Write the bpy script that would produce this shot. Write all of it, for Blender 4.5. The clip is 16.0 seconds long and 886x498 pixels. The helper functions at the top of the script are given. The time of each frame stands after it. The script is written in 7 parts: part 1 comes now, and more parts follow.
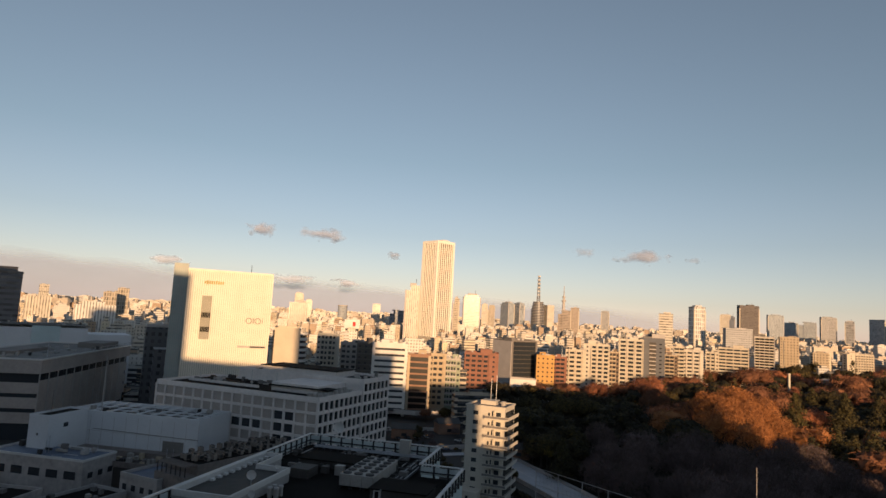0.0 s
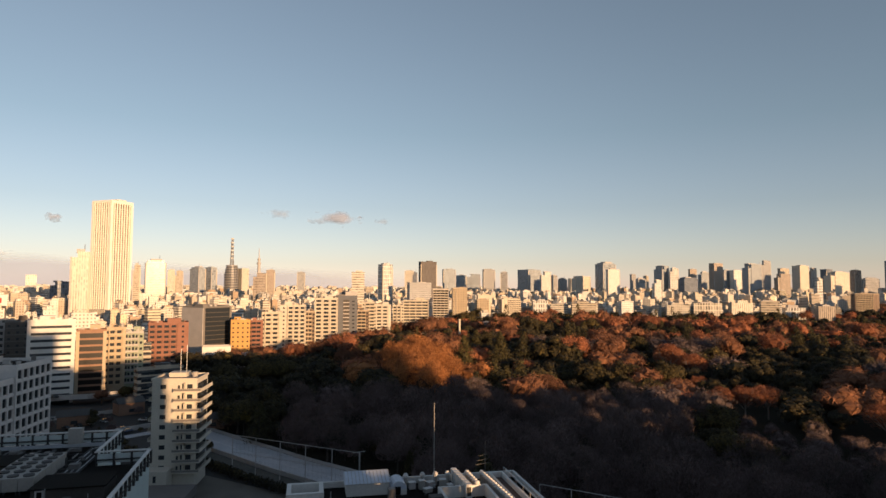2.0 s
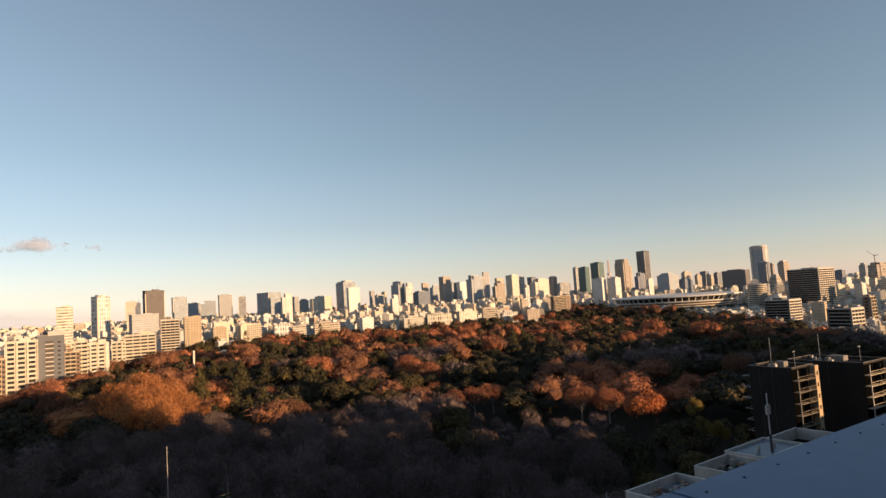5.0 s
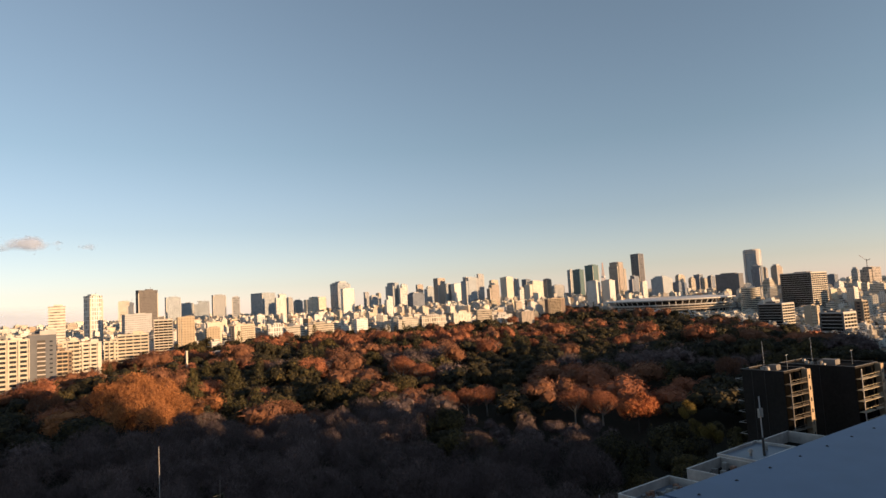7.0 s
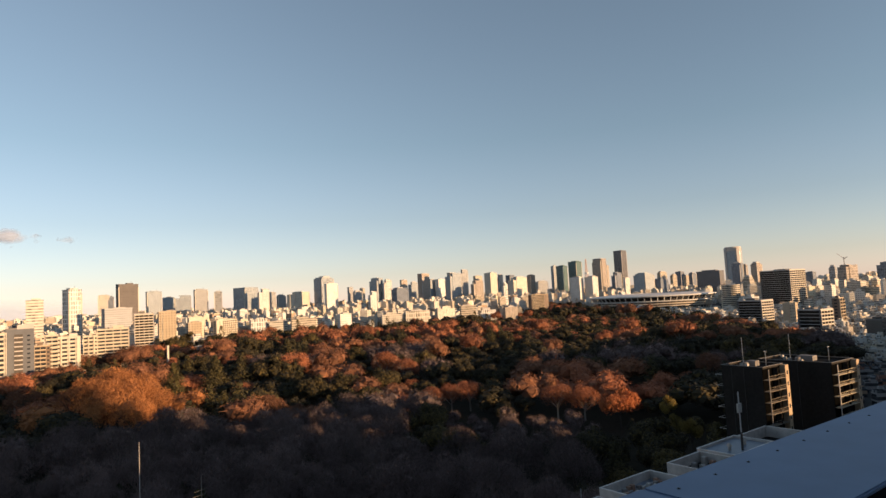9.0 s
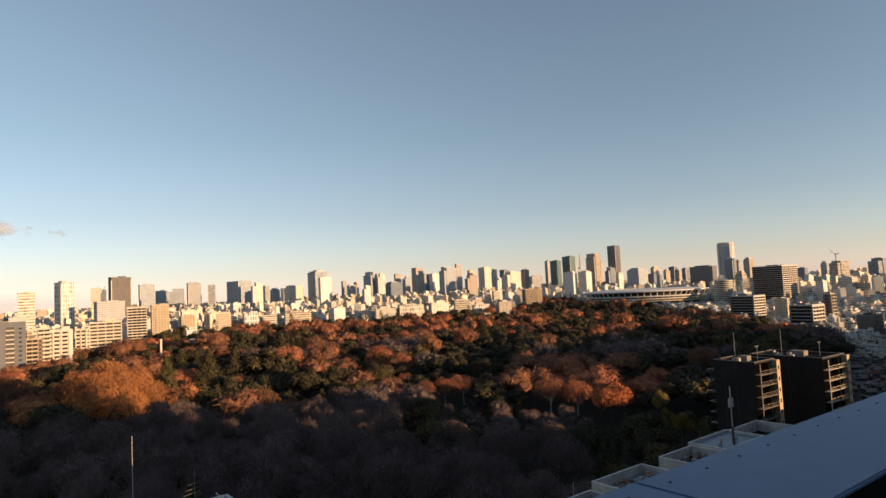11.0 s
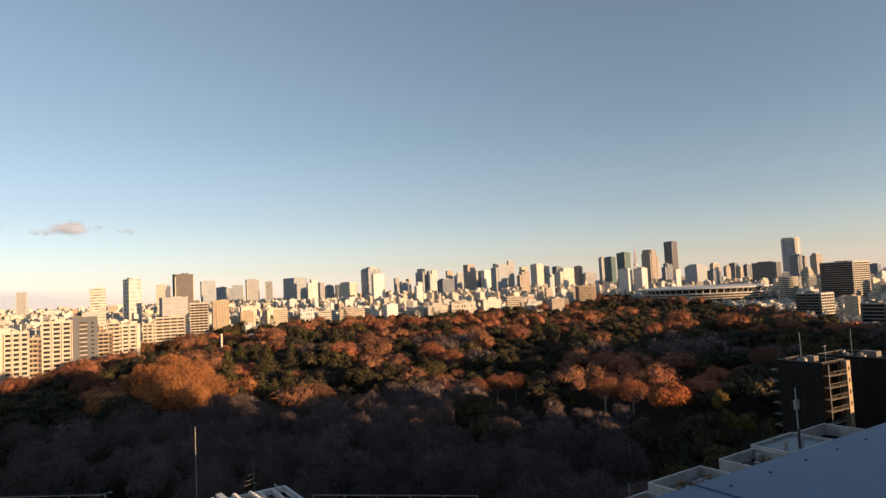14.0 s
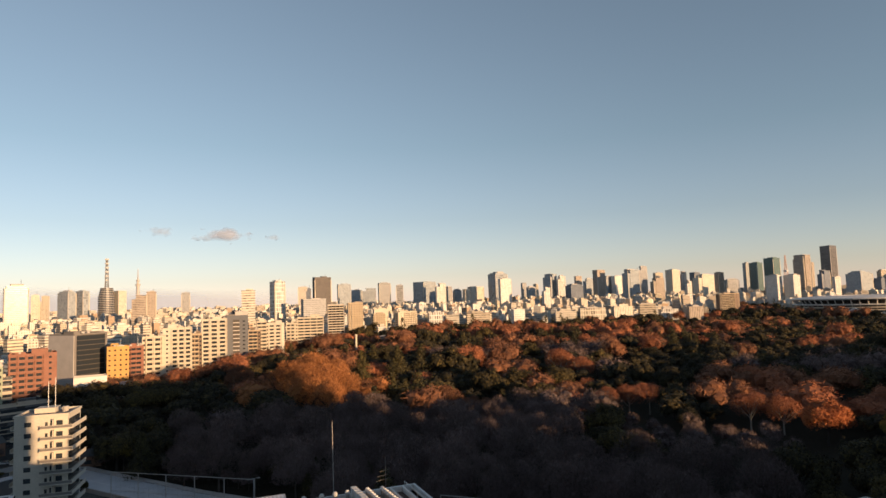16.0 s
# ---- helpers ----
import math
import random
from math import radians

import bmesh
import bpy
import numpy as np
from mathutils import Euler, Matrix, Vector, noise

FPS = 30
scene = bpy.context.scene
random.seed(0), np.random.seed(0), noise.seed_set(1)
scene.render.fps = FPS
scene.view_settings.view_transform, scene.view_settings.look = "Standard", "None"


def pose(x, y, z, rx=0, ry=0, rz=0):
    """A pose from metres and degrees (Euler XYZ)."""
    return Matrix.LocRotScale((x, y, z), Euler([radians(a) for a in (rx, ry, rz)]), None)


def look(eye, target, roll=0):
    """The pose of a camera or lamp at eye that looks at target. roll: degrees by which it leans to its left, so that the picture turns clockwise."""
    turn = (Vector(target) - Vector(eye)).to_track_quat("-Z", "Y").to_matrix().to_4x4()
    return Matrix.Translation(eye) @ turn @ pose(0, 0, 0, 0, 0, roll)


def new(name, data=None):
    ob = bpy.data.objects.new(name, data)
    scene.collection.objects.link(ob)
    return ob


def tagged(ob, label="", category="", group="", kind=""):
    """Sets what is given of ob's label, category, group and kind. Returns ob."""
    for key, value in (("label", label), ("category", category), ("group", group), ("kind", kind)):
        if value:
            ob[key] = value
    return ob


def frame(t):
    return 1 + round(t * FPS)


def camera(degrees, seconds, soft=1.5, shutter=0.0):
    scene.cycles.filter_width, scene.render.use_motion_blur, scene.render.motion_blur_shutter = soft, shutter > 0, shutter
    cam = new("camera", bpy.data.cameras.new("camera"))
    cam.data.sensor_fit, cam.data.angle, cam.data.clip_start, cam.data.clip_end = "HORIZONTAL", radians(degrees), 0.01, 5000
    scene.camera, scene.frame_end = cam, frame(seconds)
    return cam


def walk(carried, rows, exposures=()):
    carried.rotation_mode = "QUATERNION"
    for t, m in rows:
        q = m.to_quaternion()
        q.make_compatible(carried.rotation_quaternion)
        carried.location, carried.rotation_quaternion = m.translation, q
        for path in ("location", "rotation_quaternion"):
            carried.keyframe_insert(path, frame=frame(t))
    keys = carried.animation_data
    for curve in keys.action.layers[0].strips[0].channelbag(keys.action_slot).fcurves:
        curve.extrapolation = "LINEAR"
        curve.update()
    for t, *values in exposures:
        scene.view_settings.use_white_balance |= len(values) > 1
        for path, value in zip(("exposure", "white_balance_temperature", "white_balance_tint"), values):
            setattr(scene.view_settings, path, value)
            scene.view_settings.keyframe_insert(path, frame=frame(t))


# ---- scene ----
# ---- camera: a hand-held pan from a rooftop, on one spot ----
EYE = 58.0
cam = camera(71.13, 16.0)
# seconds, tilt, roll, turn in degrees
ROWS = [
    (0.0, 96.16, -3.24, 1.28),
    (0.5, 95.77, -3.40, -5.63),
    (1.0, 94.66, -2.03, -11.92),
    (1.5, 94.50, -1.28, -19.24),
    (2.0, 93.45, -0.25, -26.18),
    (2.5, 93.44, 1.19, -31.44),
    (3.0, 93.23, 1.58, -37.17),
    (3.5, 93.27, 2.61, -43.48),
    (4.0, 93.94, 4.10, -48.96),
    (6.5, 94.91, 3.48, -49.88),
    (7.0, 94.73, 3.33, -50.19),
    (7.5, 94.56, 3.21, -50.54),
    (8.0, 94.36, 3.09, -50.91),
    (8.5, 94.33, 3.11, -51.36),
    (11.0, 93.68, 2.86, -52.22),
    (11.5, 93.57, 2.89, -52.35),
    (12.0, 93.67, 2.94, -52.36),
    (12.5, 93.71, 3.00, -52.15),
    (13.0, 93.75, 3.08, -51.70),
    (13.5, 93.83, 3.11, -50.42),
    (14.0, 93.62, 2.80, -47.44),
    (14.5, 93.05, 2.36, -45.85),
    (15.0, 92.53, 1.89, -43.70),
    (15.5, 93.29, 2.07, -39.45),
    (16.0, 94.54, 1.96, -35.76),
]
walk(cam, [(t, pose(0, 0, EYE, rx, ry, rz)) for t, rx, ry, rz in ROWS], [(0.0, -0.17, 6480, 9), (1.5, -0.02, 6540, 9), (3.5, 0.26, 6450, 8), (7.0, 0.34, 6270, 7), (13.5, 0.34, 6290, 7), (14.5, 0.34, 6320, 7), (15.0, 0.34, 6340, 7), (16.0, 0.18, 6370, 7)])

# ---- light: low winter sun from behind ----
SUN_AZ, SUN_EL = 168.0, 6.0
world = bpy.data.worlds.new("sky")
scene.world = world
world.use_nodes = True
wn = world.node_tree.nodes
sky = wn.new("ShaderNodeTexSky")
sky.sky_type = "NISHITA"
sky.sun_disc = False
sky.sun_elevation, sky.sun_rotation = radians(SUN_EL), radians(SUN_AZ)
sky.altitude, sky.air_density, sky.dust_density, sky.ozone_density = 0, 1.0, 0.1, 2.0
soft_sky = wn.new("ShaderNodeHueSaturation")
soft_sky.inputs["Saturation"].default_value = 0.58
tint = wn.new("ShaderNodeMix")
tint.data_type, tint.blend_type = "RGBA", "MULTIPLY"
tint.inputs[0].default_value = 1.0
tint.inputs[7].default_value = (0.895, 0.96, 1.035, 1)
# warm evening haze low over the horizon
where = wn.new("ShaderNodeTexCoord")
split = wn.new("ShaderNodeSeparateXYZ")
low_air = wn.new("ShaderNodeMapRange")
low_air.inputs[1].default_value, low_air.inputs[2].default_value = 0.24, 0.0
haze = wn.new("ShaderNodeMix")
haze.data_type, haze.blend_type = "RGBA", "MULTIPLY"
haze.inputs[7].default_value = (1.36, 1.15, 1.22, 1)
world.node_tree.links.new(where.outputs["Generated"], split.inputs[0])
world.node_tree.links.new(split.outputs[2], low_air.inputs[0])
world.node_tree.links.new(low_air.outputs[0], haze.inputs[0])
world.node_tree.links.new(tint.outputs[2], haze.inputs[6])
world.node_tree.links.new(sky.outputs[0], soft_sky.inputs["Color"])
world.node_tree.links.new(soft_sky.outputs[0], tint.inputs[6])
world.node_tree.links.new(haze.outputs[2], wn["Background"].inputs[0])
wn["Background"].inputs[1].default_value = 0.15
sun = new("sun", bpy.data.lights.new("sun", "SUN"))
sun.data.energy, sun.data.angle, sun.data.color = 7.4, radians(0.6), (1.0, 0.61, 0.315)
sa, se = radians(SUN_AZ), radians(SUN_EL)
sun.matrix_world = look((math.sin(sa) * math.cos(se) * 100, math.cos(sa) * math.cos(se) * 100, 100 * math.sin(se) + EYE), (0, 0, EYE))


# ---- materials ----
class Nodes:
    """A material and short ways to add nodes to it."""

    def __init__(self, name, rough=0.8, metal=0.0):
        self.m = bpy.data.materials.new(name)
        self.m.use_nodes = True
        self.t = self.m.node_tree
        self.b = self.t.nodes["Principled BSDF"]
        self.b.inputs["Roughness"].default_value = rough
        self.b.inputs["Metallic"].default_value = metal

    def node(self, kind, **inputs):
        n = self.t.nodes.new(kind)
        for k, v in inputs.items():
            self.put(n.inputs[int(k[1:]) if k[0] == "i" and k[1:].isdigit() else k], v)
        return n

    def put(self, socket, v):
        if isinstance(v, bpy.types.NodeSocket):
            self.t.links.new(v, socket)
        else:
            socket.default_value = v

    def math(self, op, a, b=0.0):
        n = self.node("ShaderNodeMath", i0=a, i1=b)
        n.operation = op
        return n.outputs[0]

    def vec(self, op, a, b=(0, 0, 0)):
        n = self.node("ShaderNodeVectorMath", i0=a, i1=b)
        n.operation = op
        return n.outputs["Value"] if op in ("DOT_PRODUCT", "LENGTH") else n.outputs[0]

    def mix(self, f, a, b, how="MIX"):
        n = self.t.nodes.new("ShaderNodeMix")
        n.data_type, n.blend_type = "RGBA", how
        self.put(n.inputs[0], f), self.put(n.inputs[6], a), self.put(n.inputs[7], b)
        return n.outputs[2]

    def noise(self, scale, detail=3.0, co=None):
        n = self.node("ShaderNodeTexNoise", Scale=scale, Detail=detail)
        if co is not None:
            self.put(n.inputs["Vector"], co)
        return n.outputs["Fac"]

    def place(self):
        return self.t.nodes.new("ShaderNodeNewGeometry")

    def ramp(self, f, stops, constant=False):
        n = self.t.nodes.new("ShaderNodeValToRGB")
        r = n.color_ramp
        r.interpolation = "CONSTANT" if constant else "LINEAR"
        while len(r.elements) < len(stops):
            r.elements.new(0.5)
        for e, (p, c) in zip(r.elements, stops):
            e.position, e.color = p, (*c, 1)
        self.put(n.inputs[0], f)
        return n.outputs[0]

    def done(self, colour):
        self.put(self.b.inputs["Base Color"], colour)
        return self.m


def rgba(c):
    return (c[0], c[1], c[2], 1)


def worn(name, c, rough=0.8, metal=0.0, amount=0.25, fine=3.0, coarse=0.15, bump=0.0):
    """A plain surface with fine grain and broad stains, in world metres."""
    k = Nodes(name, rough, metal)
    p = k.place().outputs["Position"]
    a, b = k.noise(fine, 4, p), k.noise(coarse, 3, p)
    f = k.math("ADD", k.math("MULTIPLY", a, 0.5), k.math("MULTIPLY", b, 0.5))
    lo = tuple(v * (1 - amount) for v in c)
    hi = tuple(min(1, v * (1 + amount * 0.6)) for v in c)
    col = k.ramp(f, [(0.3, lo), (0.7, hi)])
    if bump:
        n = k.node("ShaderNodeBump", Strength=bump, Distance=0.05, Height=a)
        k.put(k.b.inputs["Normal"], n.outputs[0])
    return k.done(col)


def facade(name, walls, glass, pu, pv, fu, fv, by="island", roof=(0.3, 0.29, 0.28)):
    """Walls with a raster of small windows, for buildings that stay far off; walls: colours to draw from."""
    k = Nodes(name, 0.75)
    g = k.place()
    pos, nor = g.outputs["Position"], g.outputs["Normal"]
    if by == "island":
        r = g.outputs["Random Per Island"]
    else:
        r = k.t.nodes.new("ShaderNodeObjectInfo").outputs["Random"]
    tan = k.vec("CROSS_PRODUCT", nor, (0, 0, 1))
    u = k.math("FRACT", k.math("DIVIDE", k.vec("DOT_PRODUCT", pos, tan), pu))
    z = k.node("ShaderNodeSeparateXYZ", i0=pos).outputs[2]
    v = k.math("FRACT", k.math("DIVIDE", z, pv))
    if by == "island":
        # long window strips, single windows or mostly blank walls, building by building
        style = k.math("FRACT", k.math("MULTIPLY", r, 17.3))
        fu = k.ramp(style, [(0.0, (1, 1, 1)), (0.34, (fu, fu, fu)), (0.78, (0.2, 0.2, 0.2))], True)
    win = k.math("MULTIPLY", k.math("LESS_THAN", u, fu), k.math("LESS_THAN", v, fv))
    nz = k.math("ABSOLUTE", k.node("ShaderNodeSeparateXYZ", i0=nor).outputs[2])
    side = k.math("LESS_THAN", nz, 0.5)
    win = k.math("MULTIPLY", win, side)
    n = len(walls)
    wall = k.ramp(r, [(i / n, c) for i, c in enumerate(walls)], True) if n > 1 else rgba(walls[0])
    stain = k.noise(0.12, 4, pos)
    wall = k.mix(0.35, wall, k.ramp(stain, [(0.3, (0.45, 0.45, 0.45)), (0.7, (1, 1, 1))]), "MULTIPLY")
    top = k.mix(stain, rgba(roof), rgba(tuple(c * 1.5 for c in roof)))
    wall = k.mix(side, top, wall)
    tone = k.node("ShaderNodeTexWhiteNoise", i0=k.vec("FLOOR", k.vec("DIVIDE", pos, (pu, pu, pv)))).outputs["Value"]
    dark = k.mix(tone, rgba(tuple(c * 0.5 for c in glass)), rgba(tuple(min(1, c * 1.8) for c in glass)))
    k.put(k.b.inputs["Roughness"], k.math("SUBTRACT", 0.8, k.math("MULTIPLY", win, 0.55)))
    return k.done(k.mix(win, wall, dark))


def foliage(name, stops):
    """Leaves or twigs, varied leaf by leaf and tree by tree."""
    k = Nodes(name, 0.9)
    g = k.place()
    o = k.t.nodes.new("ShaderNodeObjectInfo").outputs["Random"]
    f = k.math("ADD", k.math("MULTIPLY", g.outputs["Random Per Island"], 0.42), k.math("MULTIPLY", o, 0.24))
    f = k.math("ADD", f, k.math("MULTIPLY", k.noise(0.035, 2, g.outputs["Position"]), 0.5))
    return k.done(k.ramp(f, stops))


WHITE = worn("white_render", (0.66, 0.635, 0.605), amount=0.18)
CREAM = worn("cream_tile", (0.52, 0.46, 0.37), amount=0.15)
TAN = worn("tan_tile", (0.442, 0.357, 0.255), amount=0.2)
IVORY = worn("ivory_tile", (0.55, 0.505, 0.435), amount=0.2)
GREYW = worn("grey_render", (0.18, 0.165, 0.155), amount=0.2)
PALEGREY = worn("pale_grey_concrete", (0.43, 0.40, 0.38), amount=0.2)
DARKW = worn("dark_tile", (0.07, 0.062, 0.055), amount=0.3)
BROWNW = worn("brown_tile", (0.26, 0.15, 0.10), amount=0.25)
REDW = worn("red_brick_tile", (0.25, 0.115, 0.08), amount=0.3)
ORANGEW = worn("orange_tile", (0.50, 0.29, 0.095), amount=0.2)
GREENW = worn("green_grey_tile", (0.30, 0.33, 0.25), amount=0.2)
ROOFW = worn("roof_membrane", (0.015, 0.0135, 0.0125), amount=0.4, rough=0.9)
ROOFW.node_tree.nodes["Principled BSDF"].inputs["Specular IOR Level"].default_value = 0.05
ASPHALT = worn("asphalt", (0.038, 0.038, 0.041), amount=0.35, rough=0.9)
CONC = worn("road_concrete", (0.46, 0.46, 0.48), amount=0.2, rough=0.85)
SOIL = worn("park_soil", (0.025, 0.021, 0.014), amount=0.5, rough=1.0, fine=0.6, coarse=0.03)
SOIL.node_tree.nodes["Principled BSDF"].inputs["Specular IOR Level"].default_value = 0.1
TEAL = worn("teal_panel", (0.50, 0.60, 0.61), amount=0.15, rough=0.6)
STEEL = worn("galvanised_steel", (0.45, 0.46, 0.48), metal=0.7, rough=0.45, amount=0.2)
DARKSTEEL = worn("dark_steel", (0.045, 0.042, 0.041), metal=0.2, rough=0.7)
COPING = worn("coated_sheet_metal", (0.104, 0.166, 0.275), rough=0.5, amount=0.16, fine=7.0, coarse=1.1)
UNITW = worn("plant_unit_paint", (0.36, 0.335, 0.305), amount=0.2, rough=0.6)
BARK = worn("bark", (0.05, 0.04, 0.033), amount=0.35, rough=1.0)
PALEBARK = worn("pale_bark", (0.26, 0.23, 0.20), amount=0.35, rough=1.0)
DUSKBARK = worn("grey_bark", (0.085, 0.068, 0.056), amount=0.35, rough=1.0)
BLACKM = worn("black_membrane", (0.008, 0.008, 0.009), rough=0.9)
BLACKM.node_tree.nodes["Principled BSDF"].inputs["Specular IOR Level"].default_value = 0.05
GLASS = Nodes("window_glass", 0.12)
GLASS.b.inputs["Specular IOR Level"].default_value = 0.7
GLASS = GLASS.done((0.03, 0.035, 0.042, 1))
SMOKED = Nodes("smoked_glass", 0.25)
SMOKED.b.inputs["Specular IOR Level"].default_value = 0.25
SMOKED = SMOKED.done((0.014, 0.012, 0.011, 1))


# ---- building blocks ----
def box(bm, x0, x1, y0, y1, z0, z1):
    v = [bm.verts.new((x, y, z)) for z in (z0, z1) for y in (y0, y1) for x in (x0, x1)]
    for f in ((0, 2, 3, 1), (4, 5, 7, 6), (0, 1, 5, 4), (1, 3, 7, 5), (3, 2, 6, 7), (2, 0, 4, 6)):
        bm.faces.new([v[i] for i in f])
    return bm


def cbox(bm, x, y, w, d, z0, z1):
    return box(bm, x - w / 2, x + w / 2, y - d / 2, y + d / 2, z0, z1)


def tube(bm, x, y, r0, r1, z0, z1, n=12):
    lo = [bm.verts.new((x + r0 * math.cos(math.tau * i / n), y + r0 * math.sin(math.tau * i / n), z0)) for i in range(n)]
    hi = [bm.verts.new((x + r1 * math.cos(math.tau * i / n), y + r1 * math.sin(math.tau * i / n), z1)) for i in range(n)]
    for i in range(n):
        j = (i + 1) % n
        bm.faces.new((lo[i], lo[j], hi[j], hi[i]))
    bm.faces.new(hi)
    bm.faces.new(lo[::-1])
    return bm


def bar(bm, a, b, r, n=5):
    """A straight round bar from a to b."""
    a, b = Vector(a), Vector(b)
    q = (b - a).to_track_quat("Z", "Y")
    ring = [[bm.verts.new(p + q @ Vector((r * math.cos(math.tau * i / n), r * math.sin(math.tau * i / n), 0))) for i in range(n)] for p in (a, b)]
    for i in range(n):
        j = (i + 1) % n
        bm.faces.new((ring[0][i], ring[0][j], ring[1][j], ring[1][i]))
    bm.faces.new(ring[1])
    bm.faces.new(ring[0][::-1])
    return bm


def rim(bm, w, d, t, z0, z1, x=0, y=0):
    """Four parapet walls round a roof, in one mesh."""
    box(bm, x - w / 2, x + w / 2, y - d / 2, y - d / 2 + t, z0, z1)
    box(bm, x - w / 2, x + w / 2, y + d / 2 - t, y + d / 2, z0, z1)
    box(bm, x - w / 2, x - w / 2 + t, y - d / 2 + t, y + d / 2 - t, z0, z1)
    box(bm, x + w / 2 - t, x + w / 2, y - d / 2 + t, y + d / 2 - t, z0, z1)
    return bm


def mesh_of(name, bm, material):
    me = bpy.data.meshes.new(name)
    bm.to_mesh(me)
    bm.free()
    me.materials.append(material)
    return me


def part(name, bm, material, parent, label=""):
    ob = new(name, mesh_of(name, bm, material))
    ob.parent = parent
    return tagged(ob, label)


def thing(name, label, category, x=0, y=0, z=0, rz=0, group="", kind=""):
    ob = new(name)
    ob.matrix_world = pose(x, y, z, 0, 0, rz)
    return tagged(ob, label, category, group, kind)


def B():
    return bmesh.new()


def same(name, mesh, parent, m=None):
    """Another piece on a mesh that is there already."""
    ob = new(name, mesh)
    ob.parent = parent
    if m is not None:
        ob.matrix_basis = m
    return ob


# colours of walls seen from far, some lightened in place of distance haze
G0 = (0.07, 0.075, 0.085)
TINTS = {
    "cream": (0.60, 0.55, 0.47), "tan": (0.47, 0.41, 0.33), "white": (0.68, 0.66, 0.63), "grey": (0.38, 0.38, 0.385), "brown": (0.38, 0.32, 0.27),
    "navy": (0.17, 0.19, 0.23), "glass": (0.34, 0.37, 0.40), "green": (0.10, 0.155, 0.16), "dark": (0.15, 0.145, 0.155), "darkgrey": (0.123, 0.123, 0.131),
    "stripe": (0.139, 0.123, 0.115), "red": (0.295, 0.098, 0.057), "orange": (0.508, 0.271, 0.066), "greenish": (0.262, 0.279, 0.213), "brick": (0.394, 0.246, 0.156),
}
STYLES = ((3.2, 3.6, 0.5, 0.5), (3.0, 3.6, 0.42, 1.0), (3.4, 3.7, 1.0, 0.45), (4.2, 7.4, 0.7, 0.8))


def shaft_walls(key, c):
    """One wall colour with four kinds of front: single windows, upright strips, storey bands, large panes."""
    dark = tuple(v * 0.6 for v in c) if key in ("glass", "navy", "green") else tuple(0.36 * v + 0.015 for v in c)
    return [facade("wall_%s_%s" % (key, "abcd"[i]), [c], dark, *st, by="object") for i, st in enumerate(STYLES)]


SHAFTS = {k: shaft_walls(k, c) for k, c in TINTS.items()}
WALLS = {k: v[0] for k, v in SHAFTS.items()}
WORDS = {"cream": "cream-tiled", "tan": "tan-tiled", "white": "white", "grey": "grey", "brown": "brown", "navy": "dark blue glass", "glass": "grey glass",
         "green": "dark green glass", "dark": "dark grey", "darkgrey": "dark grey", "stripe": "dark striped"}
rt = random.Random(5)


def tower(x, y, w, d, h, rz, key):
    """A tall building of the skyline: shaft, roof edge, plant rooms, setbacks, and piers on the near faces."""
    t = thing("high_rise_building", "%s high-rise building in the distant city skyline" % WORDS[key], "building", x, y, 0, rz, "skyline towers")
    m = rt.choice(SHAFTS[key])
    form = rt.random() if h > 60 else 1.0
    if form < 0.3:
        # a shoulder on one side below the top
        k = rt.uniform(0.62, 0.8)
        part("wall", cbox(B(), w * (1 - k) / 2, 0, w * k, d, 0, h - 1.5), m, t)
        part("lower_wall", box(B(), -w / 2, w / 2 - w * k, -d * 0.45, d * 0.45, 0, h * rt.uniform(0.86, 0.94)), m, t)
        part("parapet", rim(B(), w * k + 0.6, d + 0.6, 0.8, h - 1.5, h, w * (1 - k) / 2), m, t)
    elif form < 0.5:
        # a narrower top storey block
        part("wall", cbox(B(), 0, 0, w, d, 0, h - 7), m, t)
        part("upper_wall", cbox(B(), 0, 0, w * 0.82, d * 0.82, h - 7, h - 1), m, t)
        part("parapet", rim(B(), w + 0.6, d + 0.6, 0.8, h - 7, h - 5.6), m, t)
    else:
        part("wall", cbox(B(), 0, 0, w, d, 0, h - 1.5), m, t)
        part("parapet", rim(B(), w + 0.6, d + 0.6, 0.8, h - 1.5, h), m, t)
    k = rt.uniform(0.3, 0.6)
    part("plant_room", cbox(B(), w * rt.uniform(-0.12, 0.12), 0, w * k, d * 0.6, h - 1.5, h + rt.uniform(1.0, 4.0)), rt.choice((m, PALEGREY)), t)
    if h > 90:
        part("roof_mast", bar(B(), (w * 0.2, 0, h - 2), (w * 0.2, 0, h + rt.uniform(4, 12)), 0.5, 4), STEEL, t)
        for i in (-1, 1):
            part("corner_pier", cbox(B(), i * (w / 2 - 0.4), -d / 2 + 0.2, 2.2, 1.4, 0, h - 7.2), rt.choice((PALEGREY, CREAM)), t)


def drum(x, y, w, d, h, rz, key):
    t = thing("round_tower_building", "low round grey glass building among city roofs", "building", x, y, 0, rz)
    part("wall", tube(B(), 0, 0, w / 2, w / 2, 0, h - 2, 24), WALLS[key], t)
    part("roof_ring", tube(B(), 0, 0, w / 2 + 1, w / 2 + 1, h - 2, h, 24), PALEGREY, t)


